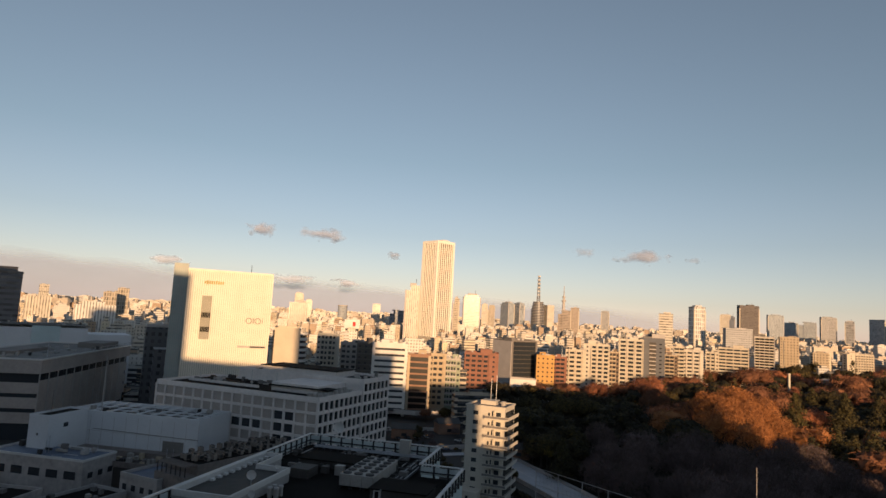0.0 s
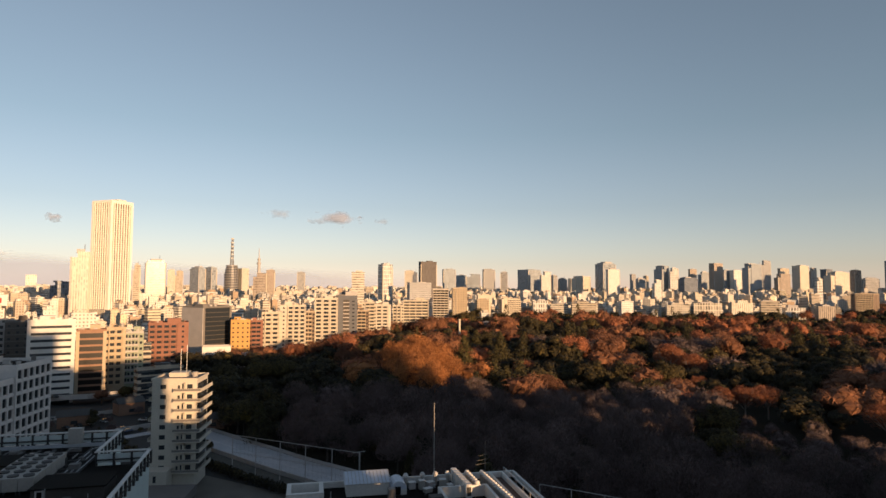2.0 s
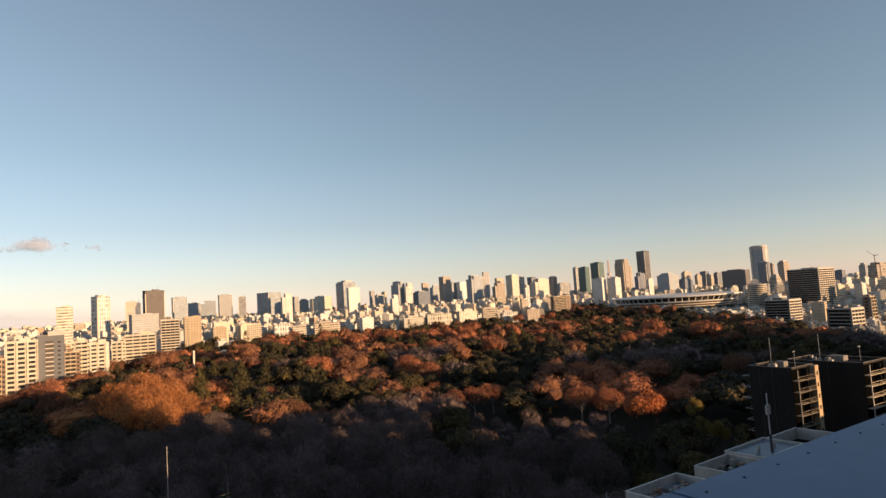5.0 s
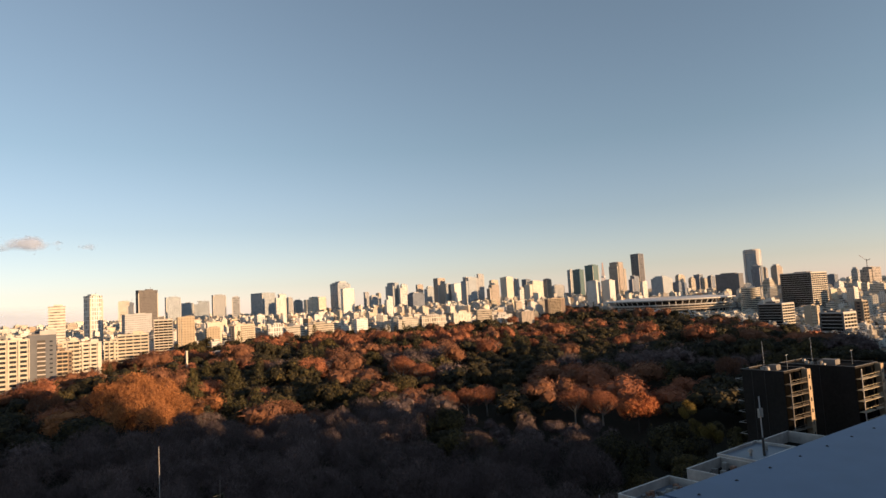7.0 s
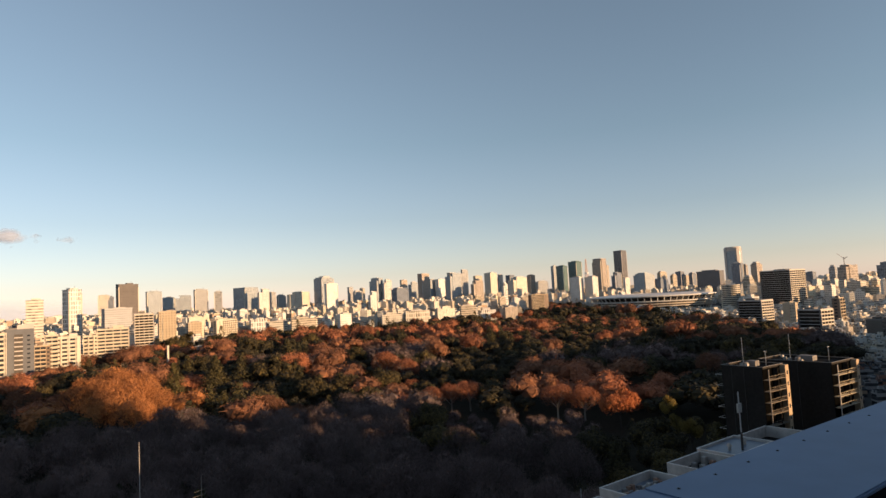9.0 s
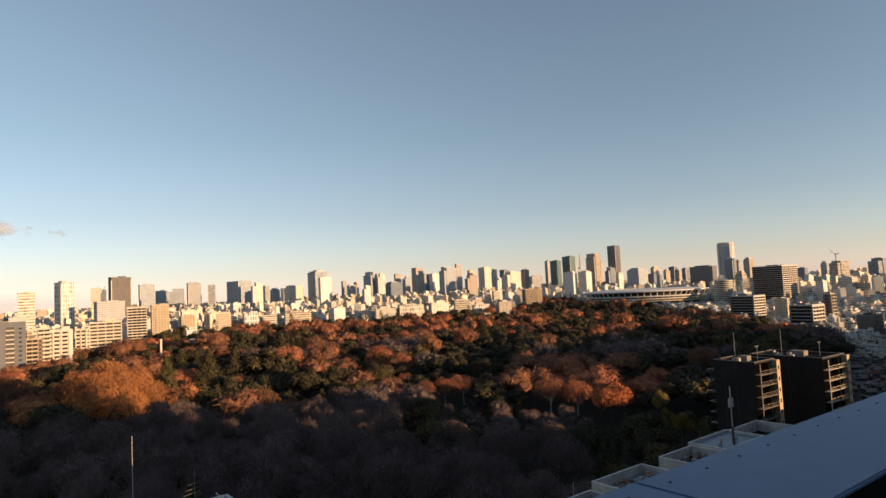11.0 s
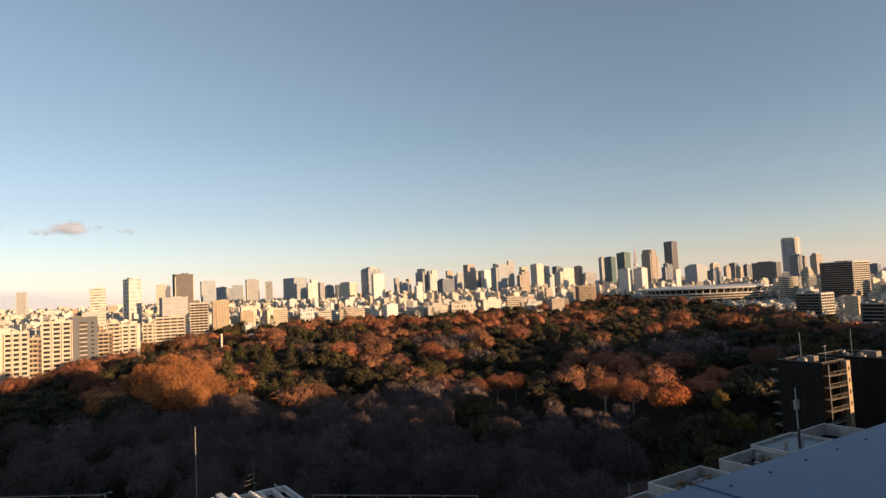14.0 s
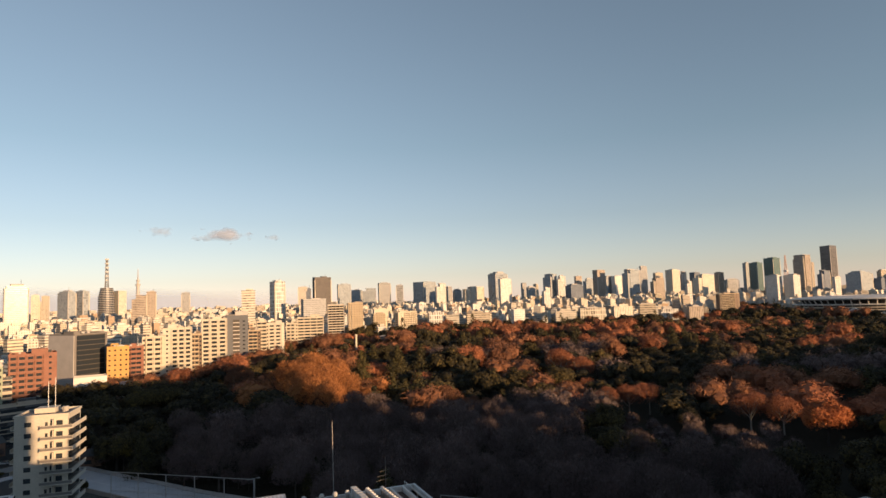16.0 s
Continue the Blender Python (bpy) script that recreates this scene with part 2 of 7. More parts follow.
# key: wall material, floor-band material, kind of front, words
MIDS = {
    "cream": (CREAM, CREAM, "balcony", "cream-tiled apartment block"), "white": (IVORY, IVORY, "balcony", "white apartment block"),
    "whiteapt": (IVORY, CREAM, "balcony", "white apartment block with cream balconies"), "grey": (PALEGREY, PALEGREY, "balcony", "grey apartment block"),
    "tan": (TAN, TAN, "punched", "tan-tiled apartment block"), "brown": (worn("umber_tile", (0.17, 0.125, 0.095), amount=0.25), TAN, "balcony", "brown apartment block"),
    "darkbrown": (worn("dark_brown_tile", (0.12, 0.10, 0.085)), GREYW, "punched", "dark brown office block"),
    "whitestripe": (WHITE, WHITE, "bands", "white office block with long window bands"),
    "blackstripe": (TAN, BROWNW, "slabs", "dark office block with thin brown floor lines"),
    "brick": (TAN, TAN, "balcony", "tan apartment block with balconies"), "greenish": (GREENW, PALEGREY, "balcony", "green-grey apartment block with balconies"),
    "red": (REDW, REDW, "balcony", "red-brick apartment block"), "orange": (ORANGEW, ORANGEW, "punched", "orange-tiled apartment block"),
    "black": (GREYW, DARKW, "bands", "dark office block with black glass bands"), "greyblank": (worn("slate_grey_tile", (0.12, 0.125, 0.14), amount=0.25), GREYW, "slot", "slate-grey apartment block with a recessed balcony strip"),
    "darkstripe": (worn("smoked_tile", (0.12, 0.11, 0.105)), PALEGREY, "slabs", "dark glass office block with pale floor edges"),
    "round": (WHITE, CREAM, "round", "round cream office block with window bands"), "whitedrum": (WHITE, WHITE, "round", "white round-cornered office block"),
}


def mid(x, y, w, d, h, rz, key):
    """A block of the middle distance with its storeys built one by one."""
    wall, band, front, words = MIDS[key]
    apt = front in ("balcony", "punched", "slot")
    t = thing("apartment_building" if apt else "office_building", words + " beyond the park", "building", x, y, 0, rz, "city blocks round the park")
    n = max(3, int(h / 3.3))
    s = h / n
    if front == "round":
        part("wall", tube(B(), 0, 0, w / 2 - 0.5, w / 2 - 0.5, 0, h, 28), GLASS, t)
        ring = mesh_of("floor_band", tube(B(), 0, 0, w / 2, w / 2, 0, s * 0.5, 28), band)
        for i in range(n):
            same("floor_band", ring, t, pose(0, 0, i * s + s * 0.5))
    elif front in ("bands", "slabs"):
        part("glazing", cbox(B(), 0, 0, w - 0.7, d - 0.7, 0, h - 0.4), SMOKED if front == "slabs" else GLASS, t)
        th = s * (0.62 if front == "bands" and band is not DARKW else (0.3 if key == "blackstripe" else 0.15))
        ring = mesh_of("floor_band", cbox(B(), 0, 0, w, d, 0, th), band)
        for i in range(n):
            same("floor_band", ring, t, pose(0, 0, i * s + s - th))
        pier = mesh_of("pier", cbox(B(), 0, 0, 1.6, 1.6, 0, h), wall)
        for i in (-1, 1):
            for j in (-1, 1):
                same("pier", pier, t, pose(i * (w / 2 - 0.7), j * (d / 2 - 0.7), 0))
        if key == "darkstripe":
            edge = mesh_of("floor_edge", box(B(), -w / 2, w / 2, -d / 2 - 0.35, -d / 2, 0, s * 0.36), CREAM)
            for i in range(n):
                same("floor_edge", edge, t, pose(0, 0, i * s + s * 0.64))
            post = mesh_of("front_post", box(B(), -0.25, 0.25, -d / 2 - 0.5, -d / 2, 0, h), PALEGREY)
            for i in range(int(w / 5) + 1):
                same("front_post", post, t, pose(-w / 2 + 0.3 + i * (w - 0.6) / int(w / 5), 0, 0))
        if key == "black":
            part("side_wall", box(B(), -w / 2 - 0.6, -w / 2, -d / 2, d / 2, 0, h), PALEGREY, t)
    else:
        part("wall", cbox(B(), 0, 0, w, d, 0, h), wall, t)
        if front == "balcony":
            lo, hi = rt.choice(((-0.48, 0.48), (-0.48, 0.22), (-0.2, 0.48), (-0.34, 0.34)))
            fins = max(2, int(w / 6))
            bay, bm = w * (hi - lo) / fins, B()
            cut = rt.choice((((0.10, 0.44, 0.78), (0.58, 0.86, 0.70)), ((0.06, 0.94, 0.80),), ((0.15, 0.80, 0.75),)))
            for i in range(fins):
                for u0, u1, top in cut:
                    box(bm, w * lo + (i + u0) * bay, w * lo + (i + u1) * bay, -d / 2 - 0.05, -d / 2, 0.3, s * top)
            pane = mesh_of("window", bm, GLASS)
            high = rt.choice((0.75, 1.15, 1.0))
            slab = mesh_of("balcony", box(box(B(), w * lo, w * hi, -d / 2 - 1.3, -d / 2, 0, 0.2), w * lo, w * hi, -d / 2 - 1.3, -d / 2 - 1.15, 0.2, high), band)
            gap = max(0.5 - hi, lo + 0.5)
            if gap > 0.1:
                mid_x = w * ((hi + 0.5) / 2 if 0.5 - hi > lo + 0.5 else (lo - 0.5) / 2)
                stair = mesh_of("stair_window", box(B(), mid_x - 0.7, mid_x + 0.7, -d / 2 - 0.05, -d / 2, 0.9, s * 0.66), GLASS)
                for i in range(1, n):
                    same("stair_window", stair, t, pose(0, 0, i * s))
            for i in range(1, n):
                same("window", pane, t, pose(0, 0, i * s))
                same("balcony", slab, t, pose(0, 0, i * s))
            for i in range(fins + 1):
                part("party_wall", cbox(B(), w * lo + w * (hi - lo) * i / fins, -d / 2 - 0.6, 0.25, 1.1, s, h), band, t)
            pane2 = mesh_of("window", box(B(), w / 2, w / 2 + 0.05, -d * 0.2, d * 0.2, 0.8, s * 0.7), GLASS)
            for i in range(1, n):
                same("window", pane2, t, pose(0, 0, i * s))
                same("window", pane2, t, pose(-w - 0.05, 0, i * s))
        elif front == "slot":
            # flat dark strip on the wall paints the shade of a balcony recess
            part("recess", box(B(), -w * 0.2, w * 0.1, -d / 2 - 0.06, -d / 2, 2, h - 4), DARKW, t)
            slab = mesh_of("balcony", box(B(), -w * 0.2, w * 0.1, -d / 2 - 0.9, -d / 2 - 0.06, 0, 0.9), PALEGREY)
            pane = mesh_of("window", box(B(), w * 0.25, w * 0.36, -d / 2 - 0.06, -d / 2, 1.0, 2.2), GLASS)
            for i in range(1, n - 1):
                same("balcony", slab, t, pose(0, 0, i * s)), same("window", pane, t, pose(0, 0, i * s))
            part("roof_screen", box(B(), -w * 0.1, w / 2, -d / 2 - 0.1, d / 2, h, h + 3.5), PALEGREY, t)
        else:
            c = max(3, int(w / 3.4))
            pane = mesh_of("window", box(B(), -0.6, 0.6, -d / 2 - 0.06, -d / 2 + 0.1, 1.0, s * 0.62), GLASS)
            for i in range(1, n):
                for j in range(c):
                    same("window", pane, t, pose(-w / 2 + w * (j + 0.5) / c, 0, i * s))
            sill = mesh_of("sill_band", box(B(), -w / 2, w / 2, -d / 2 - 0.25, -d / 2, 0.2, 0.6), band)
            for i in range(1, n):
                same("sill_band", sill, t, pose(0, 0, i * s))
    if front != "round":
        part("parapet", rim(B(), w + 0.1, d + 0.1, 0.35, h, h + 1.0), band if band is not DARKW else wall, t)
    part("plant_room", cbox(B(), w * rt.uniform(-0.2, 0.2), d * 0.1, w * 0.35, d * 0.4, h, h + rt.uniform(2.2, 3.6)), wall, t)
    for i in range(rt.randrange(3, 7)):
        ux, uy, uw = rt.uniform(-0.44, 0.44) * w, rt.uniform(-0.44, 0.3) * d, rt.uniform(0.8, 2.2)
        part("roof_unit", cbox(B(), ux, uy, uw, 1.2, h, h + rt.uniform(1.2, 2.4)), rt.choice((UNITW, PALEGREY, DARKSTEEL)), t)
    if rt.random() < 0.5:
        part("water_tank", tube(B(), w * 0.3, d * 0.2, 1.1, 1.1, h + 0.6, h + 2.6, 10), UNITW, t)
    if rt.random() < 0.6:
        part("aerial", bar(B(), (w * 0.1, 0, h + 2), (w * 0.1, 0, h + rt.uniform(6, 9)), 0.09), STEEL, t)


# ---- ground and park floor ----
g = B()
N = 96
ring = [[g.verts.new((r * math.sin(math.tau * i / N), r * math.cos(math.tau * i / N), 0)) for i in range(N)] for r in (60, 300, 1200, 4900)]
for a, b in zip(ring, ring[1:]):
    for i in range(N):
        g.faces.new((a[i], a[(i + 1) % N], b[(i + 1) % N], b[i]))
g.faces.new(ring[0])
bmesh.ops.recalc_face_normals(g, faces=g.faces)
GROUND = worn("city_ground", (0.035, 0.034, 0.033), amount=0.4, rough=0.95, fine=0.4, coarse=0.02)
tagged(new("ground", mesh_of("ground", g, GROUND)), "dark asphalt and paved ground of the city", "ground", kind="structure")

# the park's outline: azimuth in degrees from +y, metres
EDGE = [(4, 262), (10, 236), (17, 206), (24, 178), (32, 140), (45, 112), (60, 108), (72, 135), (79, 235), (85, 430), (84, 520), (80, 720), (75, 960), (72, 1080), (69, 1185), (66, 1300), (64.2, 1400), (64, 1850), (61, 1850), (60, 1370), (57, 1170), (48, 1060),
        (36, 1000), (28, 900), (21, 690), (16, 560), (9, 470), (4, 420)]
PARK = [(r * math.sin(radians(a)), r * math.cos(radians(a))) for a, r in EDGE]


def inside(x, y, poly):
    hit = False
    for (ax, ay), (bx, by) in zip(poly, poly[1:] + poly[:1]):
        if (ay > y) != (by > y) and x < (bx - ax) * (y - ay) / (by - ay) + ax:
            hit = not hit
    return hit


g = B()
g.faces.new([g.verts.new((x, y, 0.05)) for x, y in PARK])
bmesh.ops.recalc_face_normals(g, faces=g.faces)
tagged(new("park_ground", mesh_of("park_ground", g, SOIL)), "dark leaf-covered soil of the wooded park", "park ground", kind="structure")

# ---- skyline and city blocks ----
# this first tower's dark walls stand in for shade lying on it
tower(-319, 424, 25.7, 20.5, 72, 37, 'dark')
tower(-1182, 1747, 24.3, 19.4, 84, 34, 'cream')
tower(-620, 1095, 21.2, 16.9, 67, 30, 'tan')
tower(-629, 1149, 25.2, 20.1, 76, 29, 'tan')
tower(-514, 752, 27.0, 21.6, 54, 34, 'cream')
tower(-422, 717, 42.5, 24.0, 48, 31, 'white')
tower(-276, 1077, 30.3, 24.0, 67, 14, 'brown')
tower(-499, 1947, 25.9, 20.7, 106, 14, 'tan')
tower(-539, 2246, 23.9, 19.1, 90, 13, 'cream')
drum(-274, 1484, 22.5, 18.0, 70, 10, 'glass')
tower(-285, 2193, 27.6, 22.1, 87, 7, 'cream')
tower(-125, 1306, 31.6, 24.0, 64, 5, 'navy')
tower(-70, 961, 22.5, 18.0, 102, 4, 'cream')
tower(-3, 1305, 13.0, 10.4, 96, 0, 'tan')
tower(34, 1527, 41.0, 24.0, 113, 4, 'cream')
tower(88, 2005, 18.1, 14.5, 104, -3, 'cream')
tower(98, 1806, 21.1, 16.9, 96, -3, 'tan')
tower(154, 1917, 22.9, 41.7, 111, 30, 'glass')
tower(194, 1958, 19.1, 30.4, 111, 29, 'glass')
tower(255, 1490, 28.8, 23.0, 87, -10, 'brown')
tower(297, 1581, 20.8, 16.7, 97, -11, 'brown')
tower(600, 2542, 30.9, 24.0, 114, -13, 'grey')
tower(298, 897, 18.8, 15.0, 79, -18, 'cream')
tower(432, 1134, 22.7, 16.4, 100, 14, 'white')
tower(984, 2311, 35.7, 24.0, 121, -23, 'cream')
tower(842, 1931, 17.2, 13.8, 105, -24, 'navy')
tower(678, 1470, 51.1, 9.9, 122, 12, 'stripe')
tower(475, 1067, 50.3, 8.0, 65, 12, 'grey')
tower(1180, 2343, 65.8, 8.0, 130, 12, 'glass')
tower(1361, 2574, 48.0, 24.0, 110, -28, 'glass')
tower(1459, 2635, 66.8, 24.0, 117, -29, 'glass')
tower(1379, 2351, 67.0, 8.0, 133, 12, 'grey')
tower(1217, 1963, 24.8, 19.9, 112, -32, 'grey')
tower(1370, 2025, 68.6, 57.1, 124, 12, 'glass')
tower(1350, 1889, 51.3, 8.0, 113, 12, 'white')
tower(1549, 2107, 32.9, 8.0, 105, 12, 'grey')
tower(1519, 2010, 45.3, 8.0, 92, 12, 'grey')
tower(1463, 1835, 110.0, 15.2, 97, 12, 'cream')
tower(1564, 1808, 75.2, 36.0, 148, 12, 'glass')
tower(1477, 1670, 65.0, 9.6, 119, 12, 'white')
tower(2478, 2639, 39.2, 11.7, 130, 12, 'grey')
tower(2450, 2549, 77.8, 11.3, 107, 12, 'grey')
tower(2667, 2734, 42.8, 8.1, 124, 12, 'tan')
tower(1951, 1913, 49.8, 40.2, 146, 12, 'glass')
tower(1980, 1875, 59.7, 8.6, 136, 11, 'white')
tower(1217, 1209, 31.0, 8.0, 77, 12, 'white')
tower(1582, 1438, 75.3, 22.4, 90, 10, 'navy')
tower(2701, 2424, 61.5, 11.5, 157, 10, 'brown')
tower(2517, 2192, 84.7, 8.0, 134, 9, 'glass')
tower(2478, 2084, 71.4, 27.4, 173, 8, 'brown')
tower(2729, 2232, 54.1, 11.3, 149, 7, 'glass')
tower(2766, 2204, 72.1, 22.5, 147, 7, 'white')
tower(2182, 1665, 88.2, 29.0, 151, 5, 'glass')
tower(2524, 1861, 79.9, 8.0, 179, 4, 'grey')
tower(1907, 1343, 67.0, 14.8, 103, 3, 'brown')
tower(2728, 1914, 67.9, 14.1, 149, 3, 'tan')
tower(2437, 1635, 59.5, 34.1, 148, 2, 'cream')
tower(2699, 1755, 38.2, 13.7, 146, 1, 'grey')
tower(1610, 1031, 22.6, 8.0, 82, 1, 'white')
tower(2818, 1767, 44.9, 28.1, 143, 0, 'navy')
tower(2263, 1383, 105.8, 27.6, 114, -1, 'cream')
tower(2613, 1524, 40.5, 28.5, 130, -2, 'brown')
tower(2922, 1636, 110.0, 8.0, 104, -3, 'grey')
tower(2753, 1467, 36.2, 16.2, 170, -4, 'glass')
tower(2688, 1392, 39.8, 37.5, 165, -5, 'green')
tower(2812, 1383, 51.0, 44.8, 186, -6, 'green')
tower(1722, 845, 21.8, 33.3, 89, -6, 'white')
tower(1743, 807, 30.9, 27.2, 88, -7, 'white')
tower(2677, 1197, 46.9, 47.2, 184, -8, 'brown')
tower(2946, 1278, 15.5, 16.1, 161, -9, 'brown')
tower(2330, 972, 47.9, 17.5, 108, -9, 'navy')
tower(2149, 860, 29.2, 8.0, 83, -10, 'white')
tower(2096, 777, 54.7, 45.3, 94, -12, 'glass')
tower(3085, 1260, 47.3, 46.2, 236, -10, 'dark')
tower(2864, 976, 50.6, 17.3, 111, -13, 'tan')
tower(2298, 788, 51.5, 27.8, 76, -13, 'navy')
tower(2871, 927, 31.8, 14.3, 95, -14, 'tan')
tower(3074, 961, 28.9, 30.2, 109, -15, 'navy')
tower(2787, 846, 21.7, 13.6, 86, -15, 'tan')
tower(3089, 907, 33.3, 20.9, 100, -16, 'navy')
tower(1863, 498, 21.9, 71.2, 85, -17, 'dark')
tower(2258, 515, 19.4, 30.5, 112, -19, 'navy')
tower(2353, 513, 10.1, 16.8, 105, -20, 'brown')
tower(2469, 499, 30.9, 23.8, 113, -21, 'brown')
tower(1478, 317, 16.7, 17.0, 62, -20, 'tan')
tower(2094, 280, 16.1, 21.9, 67, -24, 'navy')
tower(1796, 228, 18.3, 11.5, 47, -25, 'white')
tower(2196, 235, 8.2, 18.8, 81, -26, 'grey')
tower(2019, 182, 48.4, 26.1, 80, -27, 'brown')
tower(1932, 83, 62.4, 28.9, 81, -30, 'navy')
# middle city blocks with storeys: lit row beyond the park
mid(423, 806, 22.9, 8.0, 52, 12, 'cream')
mid(504, 878, 27.2, 8.0, 36, 12, 'cream')
mid(544, 860, 42.7, 8.0, 37, 12, 'cream')
mid(1201, 683, 70.3, 8.0, 47, -2, 'brown')
mid(1165, 197, 43.6, 51.4, 68, -22, 'darkstripe')
mid(1227, 294, 32.1, 24.0, 48, -77, 'round')
mid(851, 177, 25.5, 31.1, 30, -20, 'darkstripe')
mid(798, 130, 15.8, 8.0, 27, -23, 'tan')
mid(708, 94, 20.2, 23.1, 24, -24, 'darkstripe')
mid(802, 84, 8.9, 8.0, 31, -26, 'brown')
mid(631, 38, 15.0, 13.0, 18, -29, 'darkbrown')
# the row north of the park
mid(-105, 412, 13.7, 10.9, 42, 14, 'whitedrum')
mid(-87, 427, 15.0, 12.0, 41, 12, 'white')
mid(-73, 440, 14.8, 11.8, 35, 9, 'grey')
mid(-57, 400, 11.4, 9.1, 38, 8, 'darkbrown')
mid(-38, 366, 20.0, 16.0, 40, 6, 'whitestripe')
mid(-21, 375, 13.6, 10.9, 34, 3, 'blackstripe')
mid(-10, 389, 9.7, 7.8, 34, 1, 'brick')
mid(-1, 394, 9.8, 7.8, 31, 0, 'greenish')
mid(19, 449, 24.0, 19.2, 33, -2, 'red')
mid(49, 516, 24.9, 26.5, 41, 30, 'black')
mid(72, 500, 14.0, 11.2, 31, -8, 'orange')
mid(85, 507, 10.2, 8.1, 30, -10, 'red')
mid(99, 517, 16.1, 12.9, 36, -11, 'cream')
mid(120, 535, 21.5, 17.2, 41, -13, 'whiteapt')
mid(135, 537, 8.7, 7.0, 35, -14, 'brown')
mid(158, 567, 21.1, 16.9, 46, -16, 'whiteapt')
mid(179, 570, 18.6, 14.9, 49, -17, 'greyblank')
mid(202, 591, 11.3, 9.0, 33, -19, 'brown')
mid(210, 599, 12.9, 10.3, 41, -19, 'cream')
mid(228, 606, 17.8, 14.3, 38, -21, 'white')
mid(265, 653, 12.7, 10.2, 36, -22, 'cream')
mid(294, 670, 29.3, 23.4, 41, -24, 'cream')
mid(376, 772, 21.8, 17.4, 54, -26, 'darkstripe')
mid(423, 804, 21.1, 16.9, 55, -28, 'tan')
mid(502, 874, 18.4, 14.8, 36, -30, 'tan')
mid(566, 898, 32.2, 24.0, 37, -32, 'tan')
tower(623, 888, 26.1, 12.0, 34, -22, 'white')
tower(648, 867, 30.0, 12.0, 29, -36, 'cream')
tower(675, 836, 40.5, 12.0, 31, -28, 'tan')
tower(728, 792, 20.3, 12.0, 35, -20, 'white')
tower(792, 741, 36.7, 12.0, 29, -38, 'cream')
tower(825, 713, 44.4, 12.0, 33, -30, 'cream')
tower(864, 681, 34.6, 12.0, 34, -24, 'cream')
tower(896, 654, 26.7, 12.0, 37, -40, 'tan')
tower(925, 633, 30.1, 12.0, 27, -32, 'white')
tower(955, 603, 24.8, 12.0, 30, -30, 'brown')


# ---- low city roofs between the towers ----
KEEP = [(o.location.x, o.location.y) for o in scene.objects if o.parent is None and o.type == "EMPTY"]
rc = random.Random(11)
FILL = [(0.60, 0.55, 0.47), (0.50, 0.42, 0.33), (0.56, 0.49, 0.40), (0.30, 0.28, 0.27), (0.40, 0.29, 0.20), (0.66, 0.63, 0.58), (0.30, 0.15, 0.10), (0.55, 0.54, 0.52), (0.64, 0.55, 0.40), (0.22, 0.20, 0.19)]
CITY = facade("city_walls", [FILL[0], FILL[1], FILL[2], FILL[8], FILL[5], FILL[0], FILL[4], FILL[2], FILL[7], FILL[5], FILL[5]], (0.15, 0.14, 0.13), 2.9, 3.1, 0.45, 0.45, roof=(0.36, 0.34, 0.31))
LOWS = [facade("house_walls_" + s, [FILL[i]], (0.06, 0.06, 0.065), 2.9, 3.1, 0.5, 0.48, roof=(0.10, 0.10, 0.105)) for i, s in enumerate("abcdefghij")]


def city_sites():
    """Building plots from near to far in rings outside the park and clear of the towers."""
    r = 330.0
    while r < 4500:
        step = 11 + r * 0.0066
        a = -48.0 + rc.uniform(0, 1)
        while a < 100:
            dist = r + rc.uniform(-0.35, 0.35) * step
            x, y = dist * math.sin(radians(a)), dist * math.cos(radians(a))
            a += math.degrees(step / r) * rc.uniform(0.9, 1.4)
            if a < 3 and dist < 380 or a > 78 and dist < 300:
                continue
            if inside(x * 0.985, y * 0.985, PARK) or inside(x * 1.01, y * 1.01, PARK) or inside(x, y, PARK):
                continue
            if 62 < a < 77 and 1250 < dist < 1650:
                continue
            if any(abs(x - kx) < 26 and abs(y - ky) < 26 for kx, ky in KEEP):
                continue
            if 33 < a < 60 and dist < 1075:
                continue
            h = rc.choice((6, 7, 8, 9, 10, 12, 13, 16, 20, 27)) * rc.uniform(0.8, 1.2) * (1.0 + min(0.8, dist / 4000))
            if 56 < a < 78 and dist < 1330:
                h = min(h, 9)
            if a > 77 and dist < 1100:
                h = min(h * 0.45, 9)
            if dist < 620:
                h *= 0.7
            w, d = step * rc.uniform(0.5, 0.95) * rc.choice((0.6, 1, 1, 1.7)), step * rc.uniform(0.4, 0.8)
            if a > 77 and dist < 1100:
                w, d = w * 0.85, d * 0.7
                for k in range(1):
                    ox, oy = rc.uniform(-0.6, 0.6) * step, rc.uniform(0.5, 0.9) * step * (1 - 2 * k)
                    if not inside(x + ox, y + oy, PARK):
                        yield dist, x + ox, y + oy, w * rc.uniform(0.7, 1.1), d * rc.uniform(0.7, 1.1), h * rc.uniform(0.6, 1.2), rc.choice((8, 14, 30))
            yield dist, x, y, w, d, h, rc.choice((8, 14, 12, 20, -5, 30)) if a < 55 else rc.choice((30, 40, 52, 60, 20, 8))
        r += step


verts, faces = [], []


def far_box(x, y, w, d, z0, z1, rz):
    c, s = math.cos(radians(rz)), math.sin(radians(rz))
    o = len(verts)
    for z in (z0, z1):
        for sx, sy in ((-1, -1), (1, -1), (1, 1), (-1, 1)):
            u, v = sx * w / 2, sy * d / 2
            verts.append((x + c * u - s * v, y + s * u + c * v, z))
    faces.extend([(o, o + 1, o + 5, o + 4), (o + 1, o + 2, o + 6, o + 5), (o + 2, o + 3, o + 7, o + 6), (o + 3, o, o + 4, o + 7), (o + 4, o + 5, o + 6, o + 7)])


